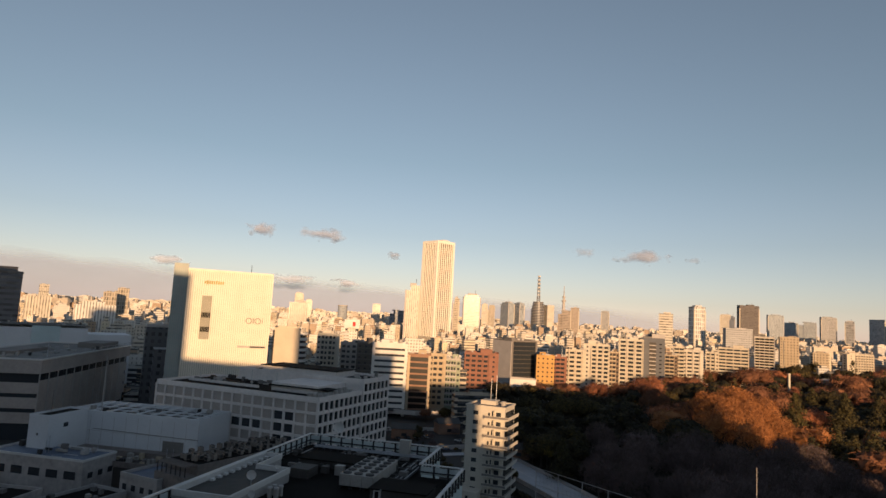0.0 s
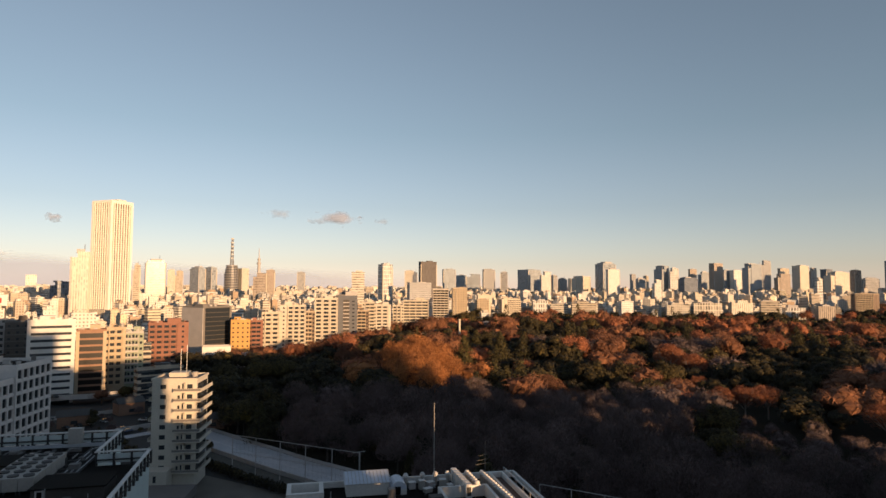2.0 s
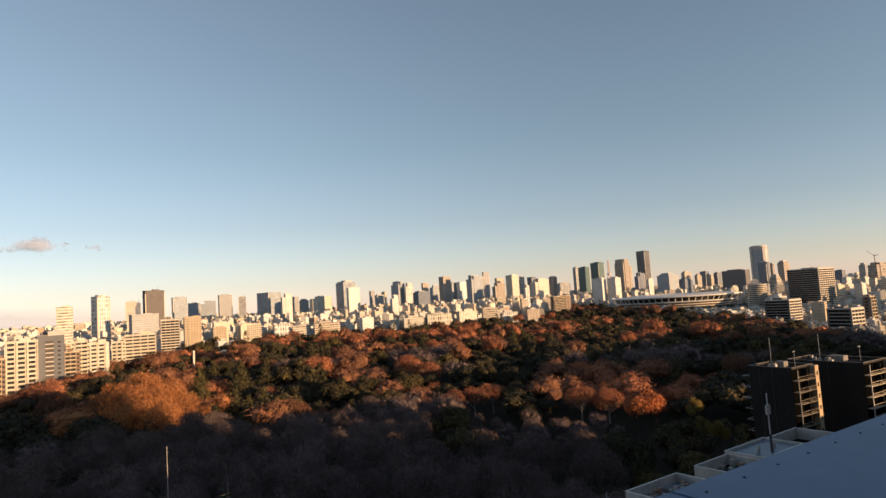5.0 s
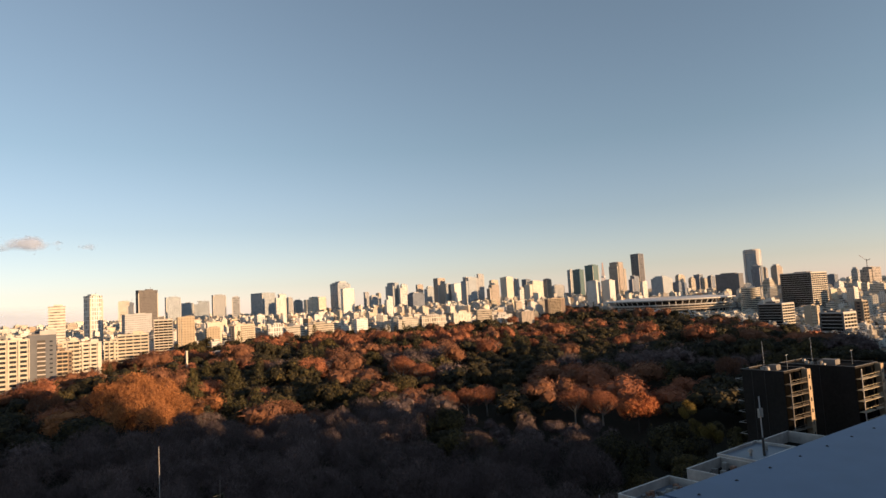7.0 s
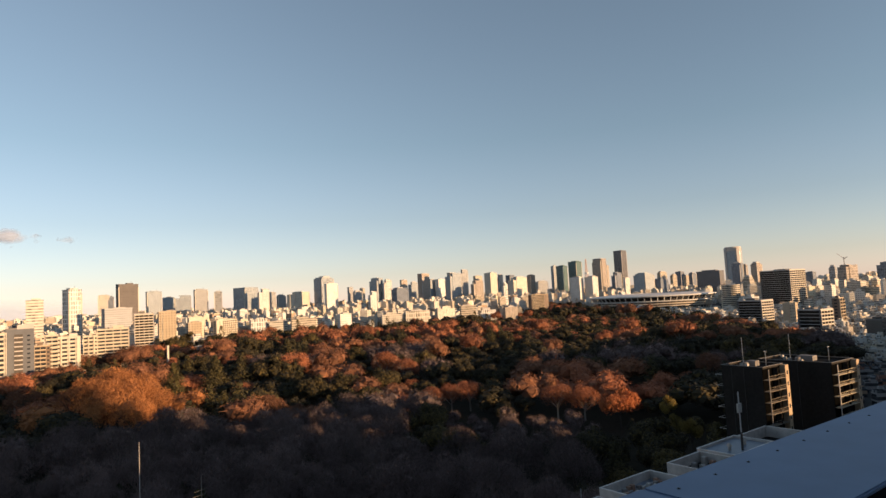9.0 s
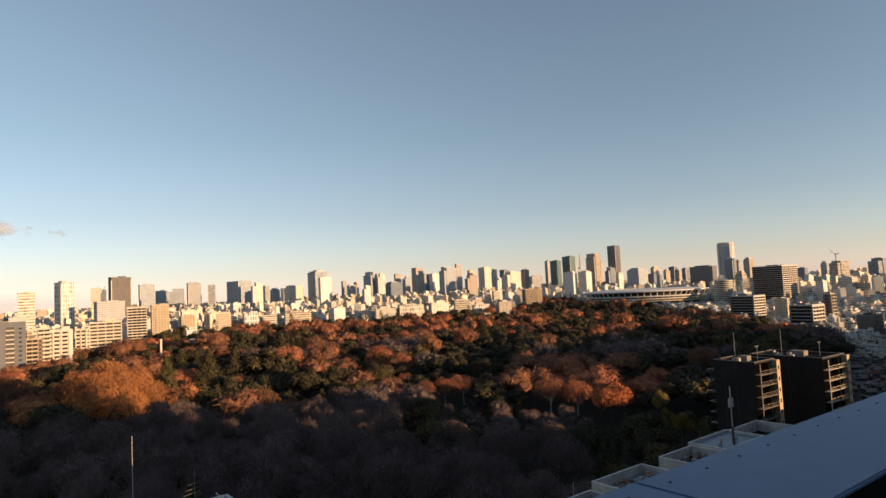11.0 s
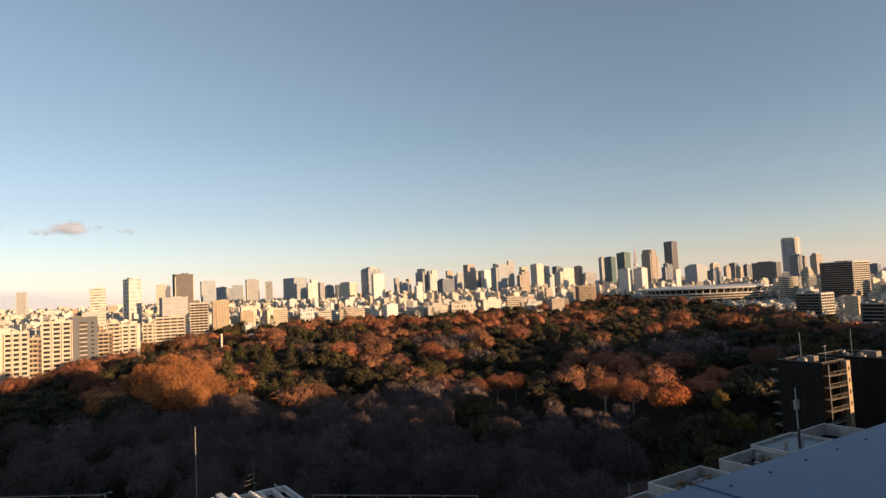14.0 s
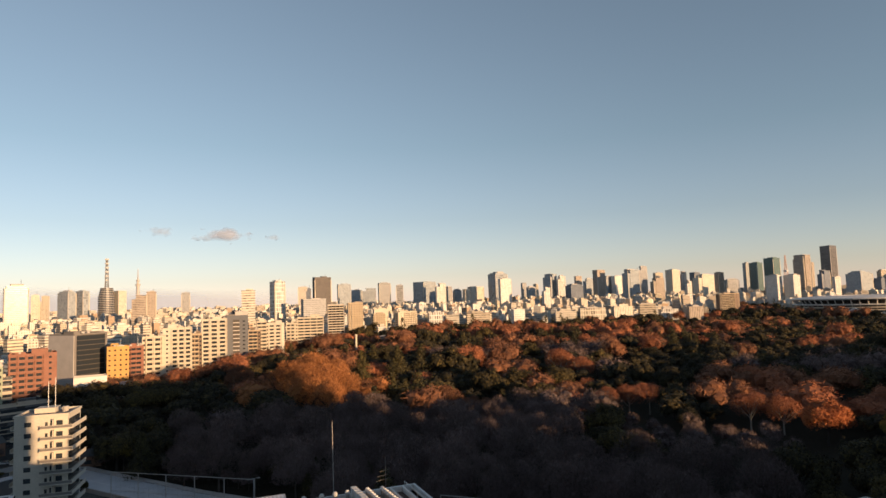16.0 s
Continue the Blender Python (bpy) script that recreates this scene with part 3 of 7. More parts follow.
count = 0
for dist, x, y, w, d, h, rz in city_sites():
    if count < 260:
        count += 1
        m = rc.choice(LOWS) if x < y * 4 else LOWS[rc.choice((3, 9, 4, 9, 9, 6))]
        t = thing("low_city_building", "low city building with flat roof and small windows", "building", x, y, 0, rz, "low city buildings")
        part("wall", cbox(B(), 0, 0, w, d, 0, h), m, t)
        part("parapet", rim(B(), w + 0.1, d + 0.1, 0.3, h, h + 0.9), m, t)
        if h > 6:
            fl = max(2, int(h / 3.2))
            strip_m = mesh_of("window_band", cbox(B(), 0, 0, w * 0.86, d + 0.12, 0, 1.3), GLASS)
            for i in range(fl):
                same("window_band", strip_m, t, pose(0, 0, (i + 0.35) * h / fl))
        part("roof_hut", cbox(B(), rc.uniform(-0.2, 0.2) * w, rc.uniform(-0.2, 0.2) * d, w * 0.35, d * 0.35, h, h + rc.uniform(1.8, 3.2)), m, t)
    else:
        far_box(x, y, w, d, 0, h, rz)
        k = rc.uniform(0.25, 0.6)
        far_box(x + rc.uniform(-0.15, 0.15) * w, y, w * k, d * k, h, h + rc.uniform(1.5, 4.5), rz)
        if dist < 1500:
            far_box(x + rc.uniform(-0.35, 0.35) * w, y + rc.uniform(-0.3, 0.3) * d, rc.uniform(1.5, 3.5), rc.uniform(1.5, 3.0), h, h + rc.uniform(1.2, 3.0), rz)
        if rc.random() < 0.2:
            far_box(x + rc.choice((-0.62, 0.62)) * w, y, w * 0.3, d * 0.8, 0, h * rc.uniform(0.45, 0.85), rz)
me = bpy.data.meshes.new("distant_city")
me.from_pydata(verts, [], faces)
me.materials.append(CITY)
tagged(new("distant_city", me), "dense distant low city buildings with sunlit walls", "city", kind="stuff")

# ---- trees ----
rng = np.random.default_rng(3)


def unit(v):
    return v / (np.linalg.norm(v, axis=1, keepdims=True) + 1e-9)


def leaves(centre, out, length, width, jitter, lift=0.0):
    """One triangle a leaf or twig, lying across the outward way with some disorder; n x 3 arrays."""
    n = len(centre)
    nor = unit(out + rng.normal(size=(n, 3)) * jitter)
    along = unit(np.cross(nor, rng.normal(size=(n, 3))) + np.array([0.0, 0.0, lift]))
    side = unit(np.cross(nor, along))
    return np.stack([centre - side * width[:, None] / 2, centre + side * width[:, None] / 2, centre + along * length[:, None]], 1).reshape(-1, 3)


def dome(n, r, h, low, lobes, seed, even=False):
    """Points on a lumpy dome made of overlapping lobes, with the way outward at each."""
    q = np.random.default_rng(seed)
    d = unit(q.normal(size=(lobes, 3)))
    d[:, 2] = np.abs(d[:, 2]) * 0.95 - 0.1
    mid_z = low + (h - low) * 0.36
    c = d * (q.uniform(0.34, 0.60, lobes) if even else q.uniform(0.45, 0.72, lobes))[:, None] * np.array([r, r, (h - low) * 0.62])
    c[:, 2] += mid_z
    s = (q.uniform(0.40, 0.56, lobes) if even else q.uniform(0.30, 0.46, lobes)) * r
    k = rng.integers(0, lobes, n)
    o = unit(rng.normal(size=(n, 3)) + unit(c[k] - np.array([0, 0, mid_z * 0.7])) * 0.8)
    p = c[k] + o * (s[k] * rng.uniform(0.55, 1.0, n) ** 0.4)[:, None]
    return p, o, c, s


BALL = bmesh.new()
bmesh.ops.create_icosphere(BALL, subdivisions=2, radius=1.0)
FINE_BALL = np.array([[v.co[:] for v in f.verts] for f in BALL.faces])
BALL.free()
BALL = bmesh.new()
bmesh.ops.create_icosphere(BALL, subdivisions=1, radius=1.0)
ROUGH_BALL = np.array([[v.co[:] for v in f.verts] for f in BALL.faces])
BALL.free()


def masses(c, s, ball, k):
    """Dense inner twig masses, one ragged clump a lobe, under the outer leaves."""
    out = []
    for centre, size in zip(c, s):
        q = ball * size * k * rng.uniform(0.93, 1.05, (len(ball), 1, 1)) + rng.normal(size=(len(ball), 3, 3)) * size * 0.03
        out.append((q + centre).reshape(-1, 3))
    return np.concatenate(out)


def cone(n, r, h, low, seed):
    """A conifer: drooping tiers round a straight stem."""
    tiers = 10
    k = rng.integers(0, tiers, n)
    f = k / tiers
    a = rng.uniform(0, math.tau, n)
    reach = r * (1 - f) ** 0.85 * (0.72 + 0.28 * np.sin(a * 4 + k * 2.1 + seed)) * rng.uniform(0.15, 1, n) ** 0.5
    p = np.stack([np.cos(a) * reach, np.sin(a) * reach, low + (h - low) * (f + 0.09 * rng.uniform(0, 1, n)) - reach * 0.18 + 1.0], 1)
    return p, unit(np.stack([np.cos(a) * 0.7, np.sin(a) * 0.7, 0.75 + 0 * a], 1))


def crown_verts(kind, n, r, h, grain, seed, low=0.22):
    u = rng.uniform
    if kind == "cone":
        p, o = cone(n, r, h, h * 0.1, seed)
        return leaves(p, o, u(0.5, 1.0, n) * grain, u(0.35, 0.6, n) * grain, 0.45)
    if kind == "sprawl":
        p, o, c, s = dome(n, r, h, h * low, 26, seed)
        outer = leaves(p, o, u(0.9, 2.2, n) * grain, u(0.10, 0.22, n) * grain, 0.9, 0.9)
        return outer if n > 4000 else np.concatenate([outer, masses(c, s, ROUGH_BALL, 0.6)])
    if kind == "bare":
        p, o, c, s = dome(n, r, h, h * low, 15 if n > 1000 else 10, seed, True)
        outer = leaves(p, o, u(0.8, 1.7, n) * grain, u(0.13, 0.28, n) * grain, 0.6)
        if n > 4000:
            return outer
        return np.concatenate([outer, masses(c, s, FINE_BALL if n > 3000 else ROUGH_BALL, 0.62 if n > 1200 else 0.76)])
    p, o, c, s = dome(n, r, h, h * 0.2, (20 if n > 1000 else 12) if kind == "ever" else 12, seed)
    if kind == "leafy" and n > 4500:
        outer = leaves(p, o, u(0.8, 1.7, n) * grain, u(0.24, 0.45, n) * grain, 0.7)
        return np.concatenate([outer, masses(c, s, FINE_BALL, 0.3)])
    outer = leaves(p, o, u(0.5, 0.9, n) * grain, u(0.4, 0.75, n) * grain, 0.35)
    return np.concatenate([outer, masses(c, s, FINE_BALL if n > 3000 else ROUGH_BALL, 0.66 if n > 1200 else 0.78)])


def tri_mesh(name, v, material):
    me = bpy.data.meshes.new(name)
    n = len(v)
    me.vertices.add(n)
    me.vertices.foreach_set("co", v.astype(np.float32).ravel())
    me.loops.add(n)
    me.loops.foreach_set("vertex_index", np.arange(n, dtype=np.int32))
    me.polygons.add(n // 3)
    me.polygons.foreach_set("loop_start", np.arange(0, n, 3, dtype=np.int32))
    me.update(calc_edges=True)
    me.materials.append(material)
    return me


def trunk_mesh(r, h, bark, limbs, fork, reach_k):
    bm = B()
    tube(bm, 0, 0, r, r * 0.6, -0.3, h * fork, 7)
    lr = random.Random(int(h * 100))
    for i in range(limbs):
        a = math.tau * i / limbs + lr.uniform(-0.4, 0.4)
        z0 = h * fork * lr.uniform(0.7, 1.0)
        reach = reach_k * lr.uniform(0.45, 0.85)
        z1 = min(h * 0.9, z0 + h * lr.uniform(0.3, 0.55))
        p = Vector((0, 0, z0))
        q = Vector((math.cos(a) * reach * 0.6, math.sin(a) * reach * 0.6, (z0 + z1) / 2))
        e = Vector((math.cos(a) * reach, math.sin(a) * reach, z1))
        bar(bm, p, q, r * 0.3, 5), bar(bm, q, e, r * 0.15, 4)
        for j in range(4):
            b = a + lr.uniform(-1, 1)
            bar(bm, q, q + Vector((math.cos(b) * reach * 0.5, math.sin(b) * reach * 0.5, h * lr.uniform(0.08, 0.22))), r * 0.09, 4)
    return mesh_of("trunk", bm, bark)


TWIG = foliage("bare_twigs", [(0.2, (0.058, 0.025, 0.014)), (0.5, (0.145, 0.060, 0.030)), (0.85, (0.27, 0.115, 0.056))])
AMBER = foliage("amber_twigs", [(0.2, (0.12, 0.047, 0.016)), (0.5, (0.28, 0.108, 0.034)), (0.85, (0.43, 0.175, 0.058))])
# greyer twigs for the near trees, their shaded look put into the colour
PALE = foliage("grey_twigs", [(0.2, (0.043, 0.030, 0.0285)), (0.5, (0.098, 0.067, 0.063)), (0.85, (0.176, 0.123, 0.114))])
RUST = foliage("rust_twigs", [(0.2, (0.085, 0.030, 0.015)), (0.5, (0.20, 0.070, 0.033)), (0.85, (0.35, 0.125, 0.056))])
FIRE = foliage("flame_leaves", [(0.2, (0.16, 0.045, 0.016)), (0.5, (0.34, 0.10, 0.034)), (0.85, (0.48, 0.16, 0.052))])
LEAF = foliage("evergreen_leaves", [(0.2, (0.007, 0.006, 0.0025)), (0.5, (0.021, 0.017, 0.005)), (0.85, (0.105, 0.075, 0.018))])
PINE = foliage("conifer_needles", [(0.2, (0.006, 0.0065, 0.003)), (0.5, (0.022, 0.0195, 0.007)), (0.85, (0.088, 0.07, 0.018))])
GOLD = foliage("golden_leaves", [(0.2, (0.06, 0.046, 0.010)), (0.5, (0.14, 0.10, 0.02)), (0.85, (0.24, 0.17, 0.034))])
KINDS = {
    "bare": ("bare", TWIG, "bare_tree", "leafless brown deciduous tree with fine twigs", 8.0, 17, 0.42, 0.35, BARK),
    "amber": ("bare", AMBER, "amber_tree", "broad leafless tree with amber sunlit twigs", 8.0, 17, 0.42, 0.3, BARK),
    "pale": ("sprawl", PALE, "bare_tree", "leafless grey deciduous tree with dense twigs", 8.4, 18, 0.36, 0.35, DUSKBARK),
    "rust": ("bare", RUST, "rust_coloured_tree", "deciduous tree with rust-red winter crown", 7.5, 15, 0.40, 0.4, PALEBARK),
    "fire": ("leafy", FIRE, "flame_coloured_tree", "broad tree with bright orange-red leaves", 6.5, 14, 0.35, 0.35, BARK),
    "ever": ("ever", LEAF, "evergreen_tree", "broad dark evergreen tree with clumped leaves", 7.5, 15, 0.5, 0.3, BARK),
    "pine": ("cone", PINE, "conifer_tree", "broad dark cedar with drooping tiers", 9.0, 18, 0.35, 0.9, BARK),
    "gold": ("leafy", GOLD, "golden_tree", "slender tree with golden yellow leaves", 3.2, 15, 0.25, 0.35, BARK),
}
models = {}
for key, (shape, material, name, label, r, h, tr, fork, bark) in KINDS.items():
    for i in range(3):
        hh = h * (0.9 + 0.1 * i)
        v = crown_verts(shape, 4800 if shape in ("bare", "sprawl") else (3400 if shape != "leafy" else 5000), r * (0.92 + 0.08 * i), hh, 0.70 if shape in ("bare", "sprawl") else (0.92 if shape != "leafy" else 0.62), i + 10, {"rust": 0.42, "pale": 0.08}.get(key, 0.22))
        trunk = trunk_mesh(tr, hh, bark, 8 if shape != "cone" else 0, fork, r)
        models[key, i] = (trunk, tri_mesh("crown", v, material))
        v = crown_verts(shape, 1450, r * (0.92 + 0.08 * i), hh, 1.0 if shape in ("bare", "sprawl") else 1.05, i + 10, {"rust": 0.42, "pale": 0.08}.get(key, 0.22))
        models[key, i + 3] = (trunk, tri_mesh("crown", v, material))

# what grows where: groves change over some tens of metres
rp = random.Random(8)


def kind_at(x, y):
    a = noise.noise(Vector((x / 70, y / 70, 0.3)))
    b = noise.noise(Vector((x / 45, y / 45, 7.3)))
    d = math.hypot(x, y)
    if math.hypot(x - 142, y - 322) < 36:
        return "amber"
    if d < 285:
        if x > 2.1 * y or x < 0.17 * y + 12:
            return "ever" if b > -0.2 else "pine"
        return "pale" if a > -0.2 or x > 190 else ("pine" if b > 0.1 else "ever")
    if x < 110:
        return "ever" if y < 430 else "bare"
    if 400 < d < 570 and x > 300:
        return "ever" if a > -0.2 else "pale"
    if a > 0.14:
        return "bare" if b > 0.0 else "rust"
    if a > 0.06:
        return "rust" if b > 0.1 else ("bare" if rp.random() < 0.4 else "ever")
    return "pine" if b > 0.22 else "ever"


def plant_tree(x, y, key, s):
    trunk, crown = models[key, rp.randrange(3) + (3 if x * x + y * y > 420 ** 2 or s < 0.6 else 0)]
    t = thing(KINDS[key][2], KINDS[key][3], "tree", x, y, 0, rp.uniform(0, 360), "park trees")
    for o in (same("trunk", trunk, t), same("crown", crown, t)):
        o.scale = (s, s, s * (1.2 if key == "amber" else 0.98))


SPOTS = []


def spot(x, y, key, s):
    SPOTS.append((x, y, s))
    plant_tree(x, y, key, s)


spot(144, 331, "amber", 1.75)
spot(131, 322, "amber", 1.59)
spot(144, 307, "amber", 1.55)
spot(132, 345, "amber", 1.26)
spot(149, 299, "amber", 1.18)
spot(129, 290, "amber", 1.45)
spot(121, 291, "amber", 1.26)
spot(128, 269, "amber", 1.19)
spot(146, 285, "amber", 0.82)
spot(127, 399, "bare", 1.43)
spot(170, 476, "ever", 1.05)
spot(150, 442, "ever", 1.14)
spot(153, 411, "ever", 1.07)
spot(184, 344, "pine", 1.36)
spot(196, 385, "bare", 1.73)
spot(219, 459, "bare", 1.45)
spot(216, 354, "pine", 1.67)
spot(236, 357, "pine", 1.29)
spot(280, 479, "ever", 1.35)
spot(183, 315, "rust", 0.67)
spot(148, 266, "rust", 0.93)
spot(207, 340, "rust", 0.63)
spot(203, 305, "rust", 1.11)
spot(178, 246, "bare", 1.14)
spot(192, 246, "bare", 0.61)
spot(255, 351, "ever", 1.75)
spot(271, 346, "rust", 1.75)
spot(360, 574, "bare", 1.75)
spot(311, 463, "bare", 1.08)
spot(214, 270, "pine", 1.16)
spot(237, 611, "bare", 1.49)
spot(247, 607, "bare", 1.50)
spot(258, 602, "bare", 1.49)
spot(300, 621, "bare", 1.75)
spot(264, 576, "bare", 1.75)
spot(468, 833, "ever", 1.75)
spot(394, 731, "ever", 1.75)
spot(592, 811, "rust", 1.75)
spot(537, 776, "ever", 1.75)
spot(263, 342, "ever", 1.58)
spot(324, 379, "bare", 1.02)
spot(305, 350, "bare", 1.59)
spot(356, 375, "ever", 1.58)
spot(299, 288, "rust", 1.67)
spot(337, 289, "ever", 1.35)
spot(298, 269, "rust", 1.37)
spot(477, 578, "ever", 1.75)
spot(504, 572, "rust", 1.75)
spot(552, 560, "rust", 1.75)
spot(427, 422, "bare", 1.37)
spot(389, 318, "bare", 1.61)
spot(621, 483, "rust", 1.75)
spot(428, 311, "rust", 1.75)
spot(919, 610, "rust", 1.75)
spot(432, 382, "rust", 1.61)
spot(215, 259, "ever", 1.35)
spot(236, 259, "ever", 1.28)
spot(217, 221, "ever", 1.25)
spot(255, 247, "ever", 1.30)
spot(218, 239, "ever", 1.18)
spot(193, 223, "pine", 0.87)
spot(178, 233, "bare", 0.77)
spot(180, 212, "bare", 0.80)
spot(195, 212, "gold", 1.00)
spot(274, 244, "rust", 0.71)
spot(232, 194, "rust", 1.03)
spot(240, 188, "rust", 1.04)
spot(251, 185, "rust", 0.95)
spot(232, 199, "rust", 0.74)
spot(308, 231, "ever", 1.17)
spot(299, 207, "ever", 1.24)
spot(322, 210, "ever", 0.94)
spot(254, 174, "ever", 1.05)
spot(271, 172, "ever", 0.90)
spot(230, 151, "ever", 0.84)
spot(308, 182, "rust", 0.60)
spot(248, 135, "rust", 1.03)
spot(635, 365, "rust", 1.60)
spot(433, 237, "bare", 1.35)
spot(449, 265, "ever", 1.21)
spot(529, 330, "rust", 1.14)
spot(552, 289, "ever", 1.52)
spot(252, 124, "rust", 1.09)
spot(245, 105, "fire", 1.2)
spot(260, 107, "fire", 0.90)
spot(304, 130, "ever", 0.80)
spot(251, 87, "gold", 1.00)
spot(217, 73, "gold", 1.00)
spot(213, 67, "gold", 1.00)
spot(509, 227, "rust", 1.49)
spot(615, 248, "rust", 1.75)
spot(532, 170, "rust", 1.70)
spot(535, 190, "ever", 1.59)
spot(478, 232, "ever", 1.49)
spot(415, 207, "ever", 1.13)
spot(493, 232, "ever", 0.86)
spot(406, 213, "ever", 1.06)
spot(369, 103, "bare", 1.22)
spot(420, 77, "ever", 1.46)
spot(493, 83, "ever", 1.22)
spot(446, 106, "ever", 1.56)
spot(396, 82, "ever", 1.38)
spot(347, 109, "rust", 0.71)
spot(402, 119, "ever", 0.61)
spot(10, 386, "bare", 0.88)
spot(44, 285, "ever", 0.60)
spot(99, 431, "rust", 1.35)
spot(118, 439, "bare", 1.30)
spot(131, 426, "rust", 1.60)
spot(61, 349, "ever", 1.29)
spot(43, 351, "ever", 1.29)
spot(35, 337, "ever", 1.03)
spot(74, 347, "ever", 1.29)
spot(90, 250, "pale", 1.21)
spot(69, 230, "pale", 1.25)
spot(59, 227, "pale", 1.07)

near, far = [], []
r = 118.0
while r < 1860:
    step = 13.5 if r < 300 else 16.5 + r * 0.003
    a = 2.0
    while a < 88:
        d = r + rp.uniform(-0.4, 0.4) * step
        x, y = d * math.sin(radians(a)), d * math.cos(radians(a))
        a += math.degrees(step / r) * rp.uniform(0.75, 1.3)
        if inside(x, y, PARK) and not any(math.hypot(x - sx, y - sy) < 8.5 + 3.0 * k for sx, sy, k in SPOTS):
            near.append((d, x, y))
    r += step * 0.92
near.sort()
for d, x, y in near[:185]:
    low = 0.52 if 205 < d < 296 and (x > 190 or x > 160 and x > 1.3 * y) else 1.0
    key, s = kind_at(x, y), rp.uniform(0.82, 1.18) * low
    # the fenced court at the park's near edge stays clear of trees
    if d > 156 or not 0.6 < x / y < 1.35:
        plant_tree(x, y, key, s)

woods = {}
coarse = {}
for key, k in KINDS.items():
    for i in range(4):
        wide = k[0] in ("bare", "sprawl")
        coarse[key, i, 0] = crown_verts(k[0], 620, k[4], k[5], 1.35 if wide else 1.25, 20 + i)
        coarse[key, i, 1] = crown_verts(k[0], 230, k[4], k[5], 1.9 if wide else 1.7, 30 + i)
for d, x, y in near[185:]:
    key = kind_at(x, y)
    v = coarse[key, rp.randrange(4), 0 if d < 620 else 1]
    s, a = rp.uniform(0.7, 1.1) + 0.55 * rp.random() ** 2, rp.uniform(0, math.tau)
    m = np.array([[math.cos(a), -math.sin(a), 0], [math.sin(a), math.cos(a), 0], [0, 0, 1]]) * s
    woods.setdefault(key, []).append(v @ (m * np.array([[1.12], [1.12], [0.86 if d < 720 else (1.12 if x < y * 1.5 or d > 1120 else 0.74)]])).T + np.array([x, y, 0]))
for key, vs in woods.items():
    ob = new(KINDS[key][2].replace("_tree", "_woodland"), tri_mesh("woodland", np.concatenate(vs), KINDS[key][1]))
    tagged(ob, "far park woodland of " + KINDS[key][3].split(" with")[0] + "s", "woodland", kind="stuff")

# ---- our own building: parapet coping beside the viewpoint ----
own = thing("viewpoint_building", "tall grey building whose roof edge carries the viewpoint", "building", 0, 0, 0, -16)
part("wall", box(B(), -72, 54.5, -42, 1.36, 0, 56.35), WALLS["grey"], own)
part("parapet_wall", box(B(), -72, 54.5, 1.0, 1.33, 56.35, 57.28), PALEGREY, own)
part("upstand", box(B(), -72, 54.5, 0.885, 1.0, 56.4, 57.28), BLACKM, own, "black waterproofed upstand")
part("roof_floor", box(B(), -71, 54, -41, 0.885, 56.35, 56.4), BLACKM, own, "black waterproofed roof floor")
# added block out of view, keeps the low sun off the coping
part("stair_tower", box(B(), -70, 50, -41, -22, 56.4, 63.0), WALLS["grey"], own)
seams = [-9.0 + 3.6 * i for i in range(17)]
for a, b in zip(seams, seams[1:]):
    bm = box(B(), a + 0.004, b - 0.004, 0.88, 1.40, 57.28, 57.30)
    bmesh.ops.bevel(bm, geom=list(bm.edges), offset=0.006, segments=2, affect="EDGES")
    part("coping_sheet", bm, COPING, own, "bluish-white coated metal coping sheet")
bolt = mesh_of("bolt", tube(tube(B(), 0, 0, 0.0065, 0.0065, 0, 0.0015, 10), 0, 0, 0.004, 0.003, 0.0015, 0.004, 6), DARKSTEEL)
for i in range(40):
    same("bolt", bolt, own, pose(0.3 + 0.226 * i, 1.31, 57.30))

# blocks out of view behind, whose shadows lie on the foreground
SHADE = [(72, 182, 60), (182, 217, 27), (217, 238, 38), (238, 292, 21), (292, 332, 27), (332, 640, 38)]
for x0, x1, h in SHADE:
    t = thing("neighbouring_building", "grey city block standing behind the viewpoint", "building", 0, -18, 0, 0, "blocks behind the viewpoint")
    part("wall", box(B(), x0 + 3.8, x1 + 3.8, -26, 0, 0, h - 1), WALLS["grey"], t)
    part("parapet", rim(B(), x1 - x0, 26, 0.4, h - 1, h, (x0 + x1) / 2 + 3.8, -13), PALEGREY, t)
for x0, x1, h in ((43.5, 50.6, 50.0), (50.7, 57.6, 41.7), (57.7, 60.0, 47.7), (60.1, 66.1, 38.6), (66.2, 72.2, 60.0)):
    t = thing("link_building", "narrow grey block between two city blocks", "building", (x0 + x1) / 2 + 0.2126 * 18, -18, 0, 12, "blocks behind the viewpoint")
    part("wall", box(B(), (x0 - x1) * 0.489, (x1 - x0) * 0.489, -16, 0, 0, h), PALEGREY, t)
for x0, x1, h in ((31.1, 42, 78), (-6, 31, 92), (-172, -61, 105), (-262, -173, 126)):
    x, y, w, d = (x0 + x1) / 2 + 12.8, -80, x1 - x0, 36
    t = thing("tall_tower_building", "tall grey tower standing behind the viewpoint", "building", x, y, 0, 0, "towers behind the viewpoint")
    part("wall", cbox(B(), 0, 0, w, d, 0, h), WALLS["grey"], t)
    part("parapet", rim(B(), w + 0.4, d + 0.4, 0.8, h, h + 1.5), WALLS["grey"], t)


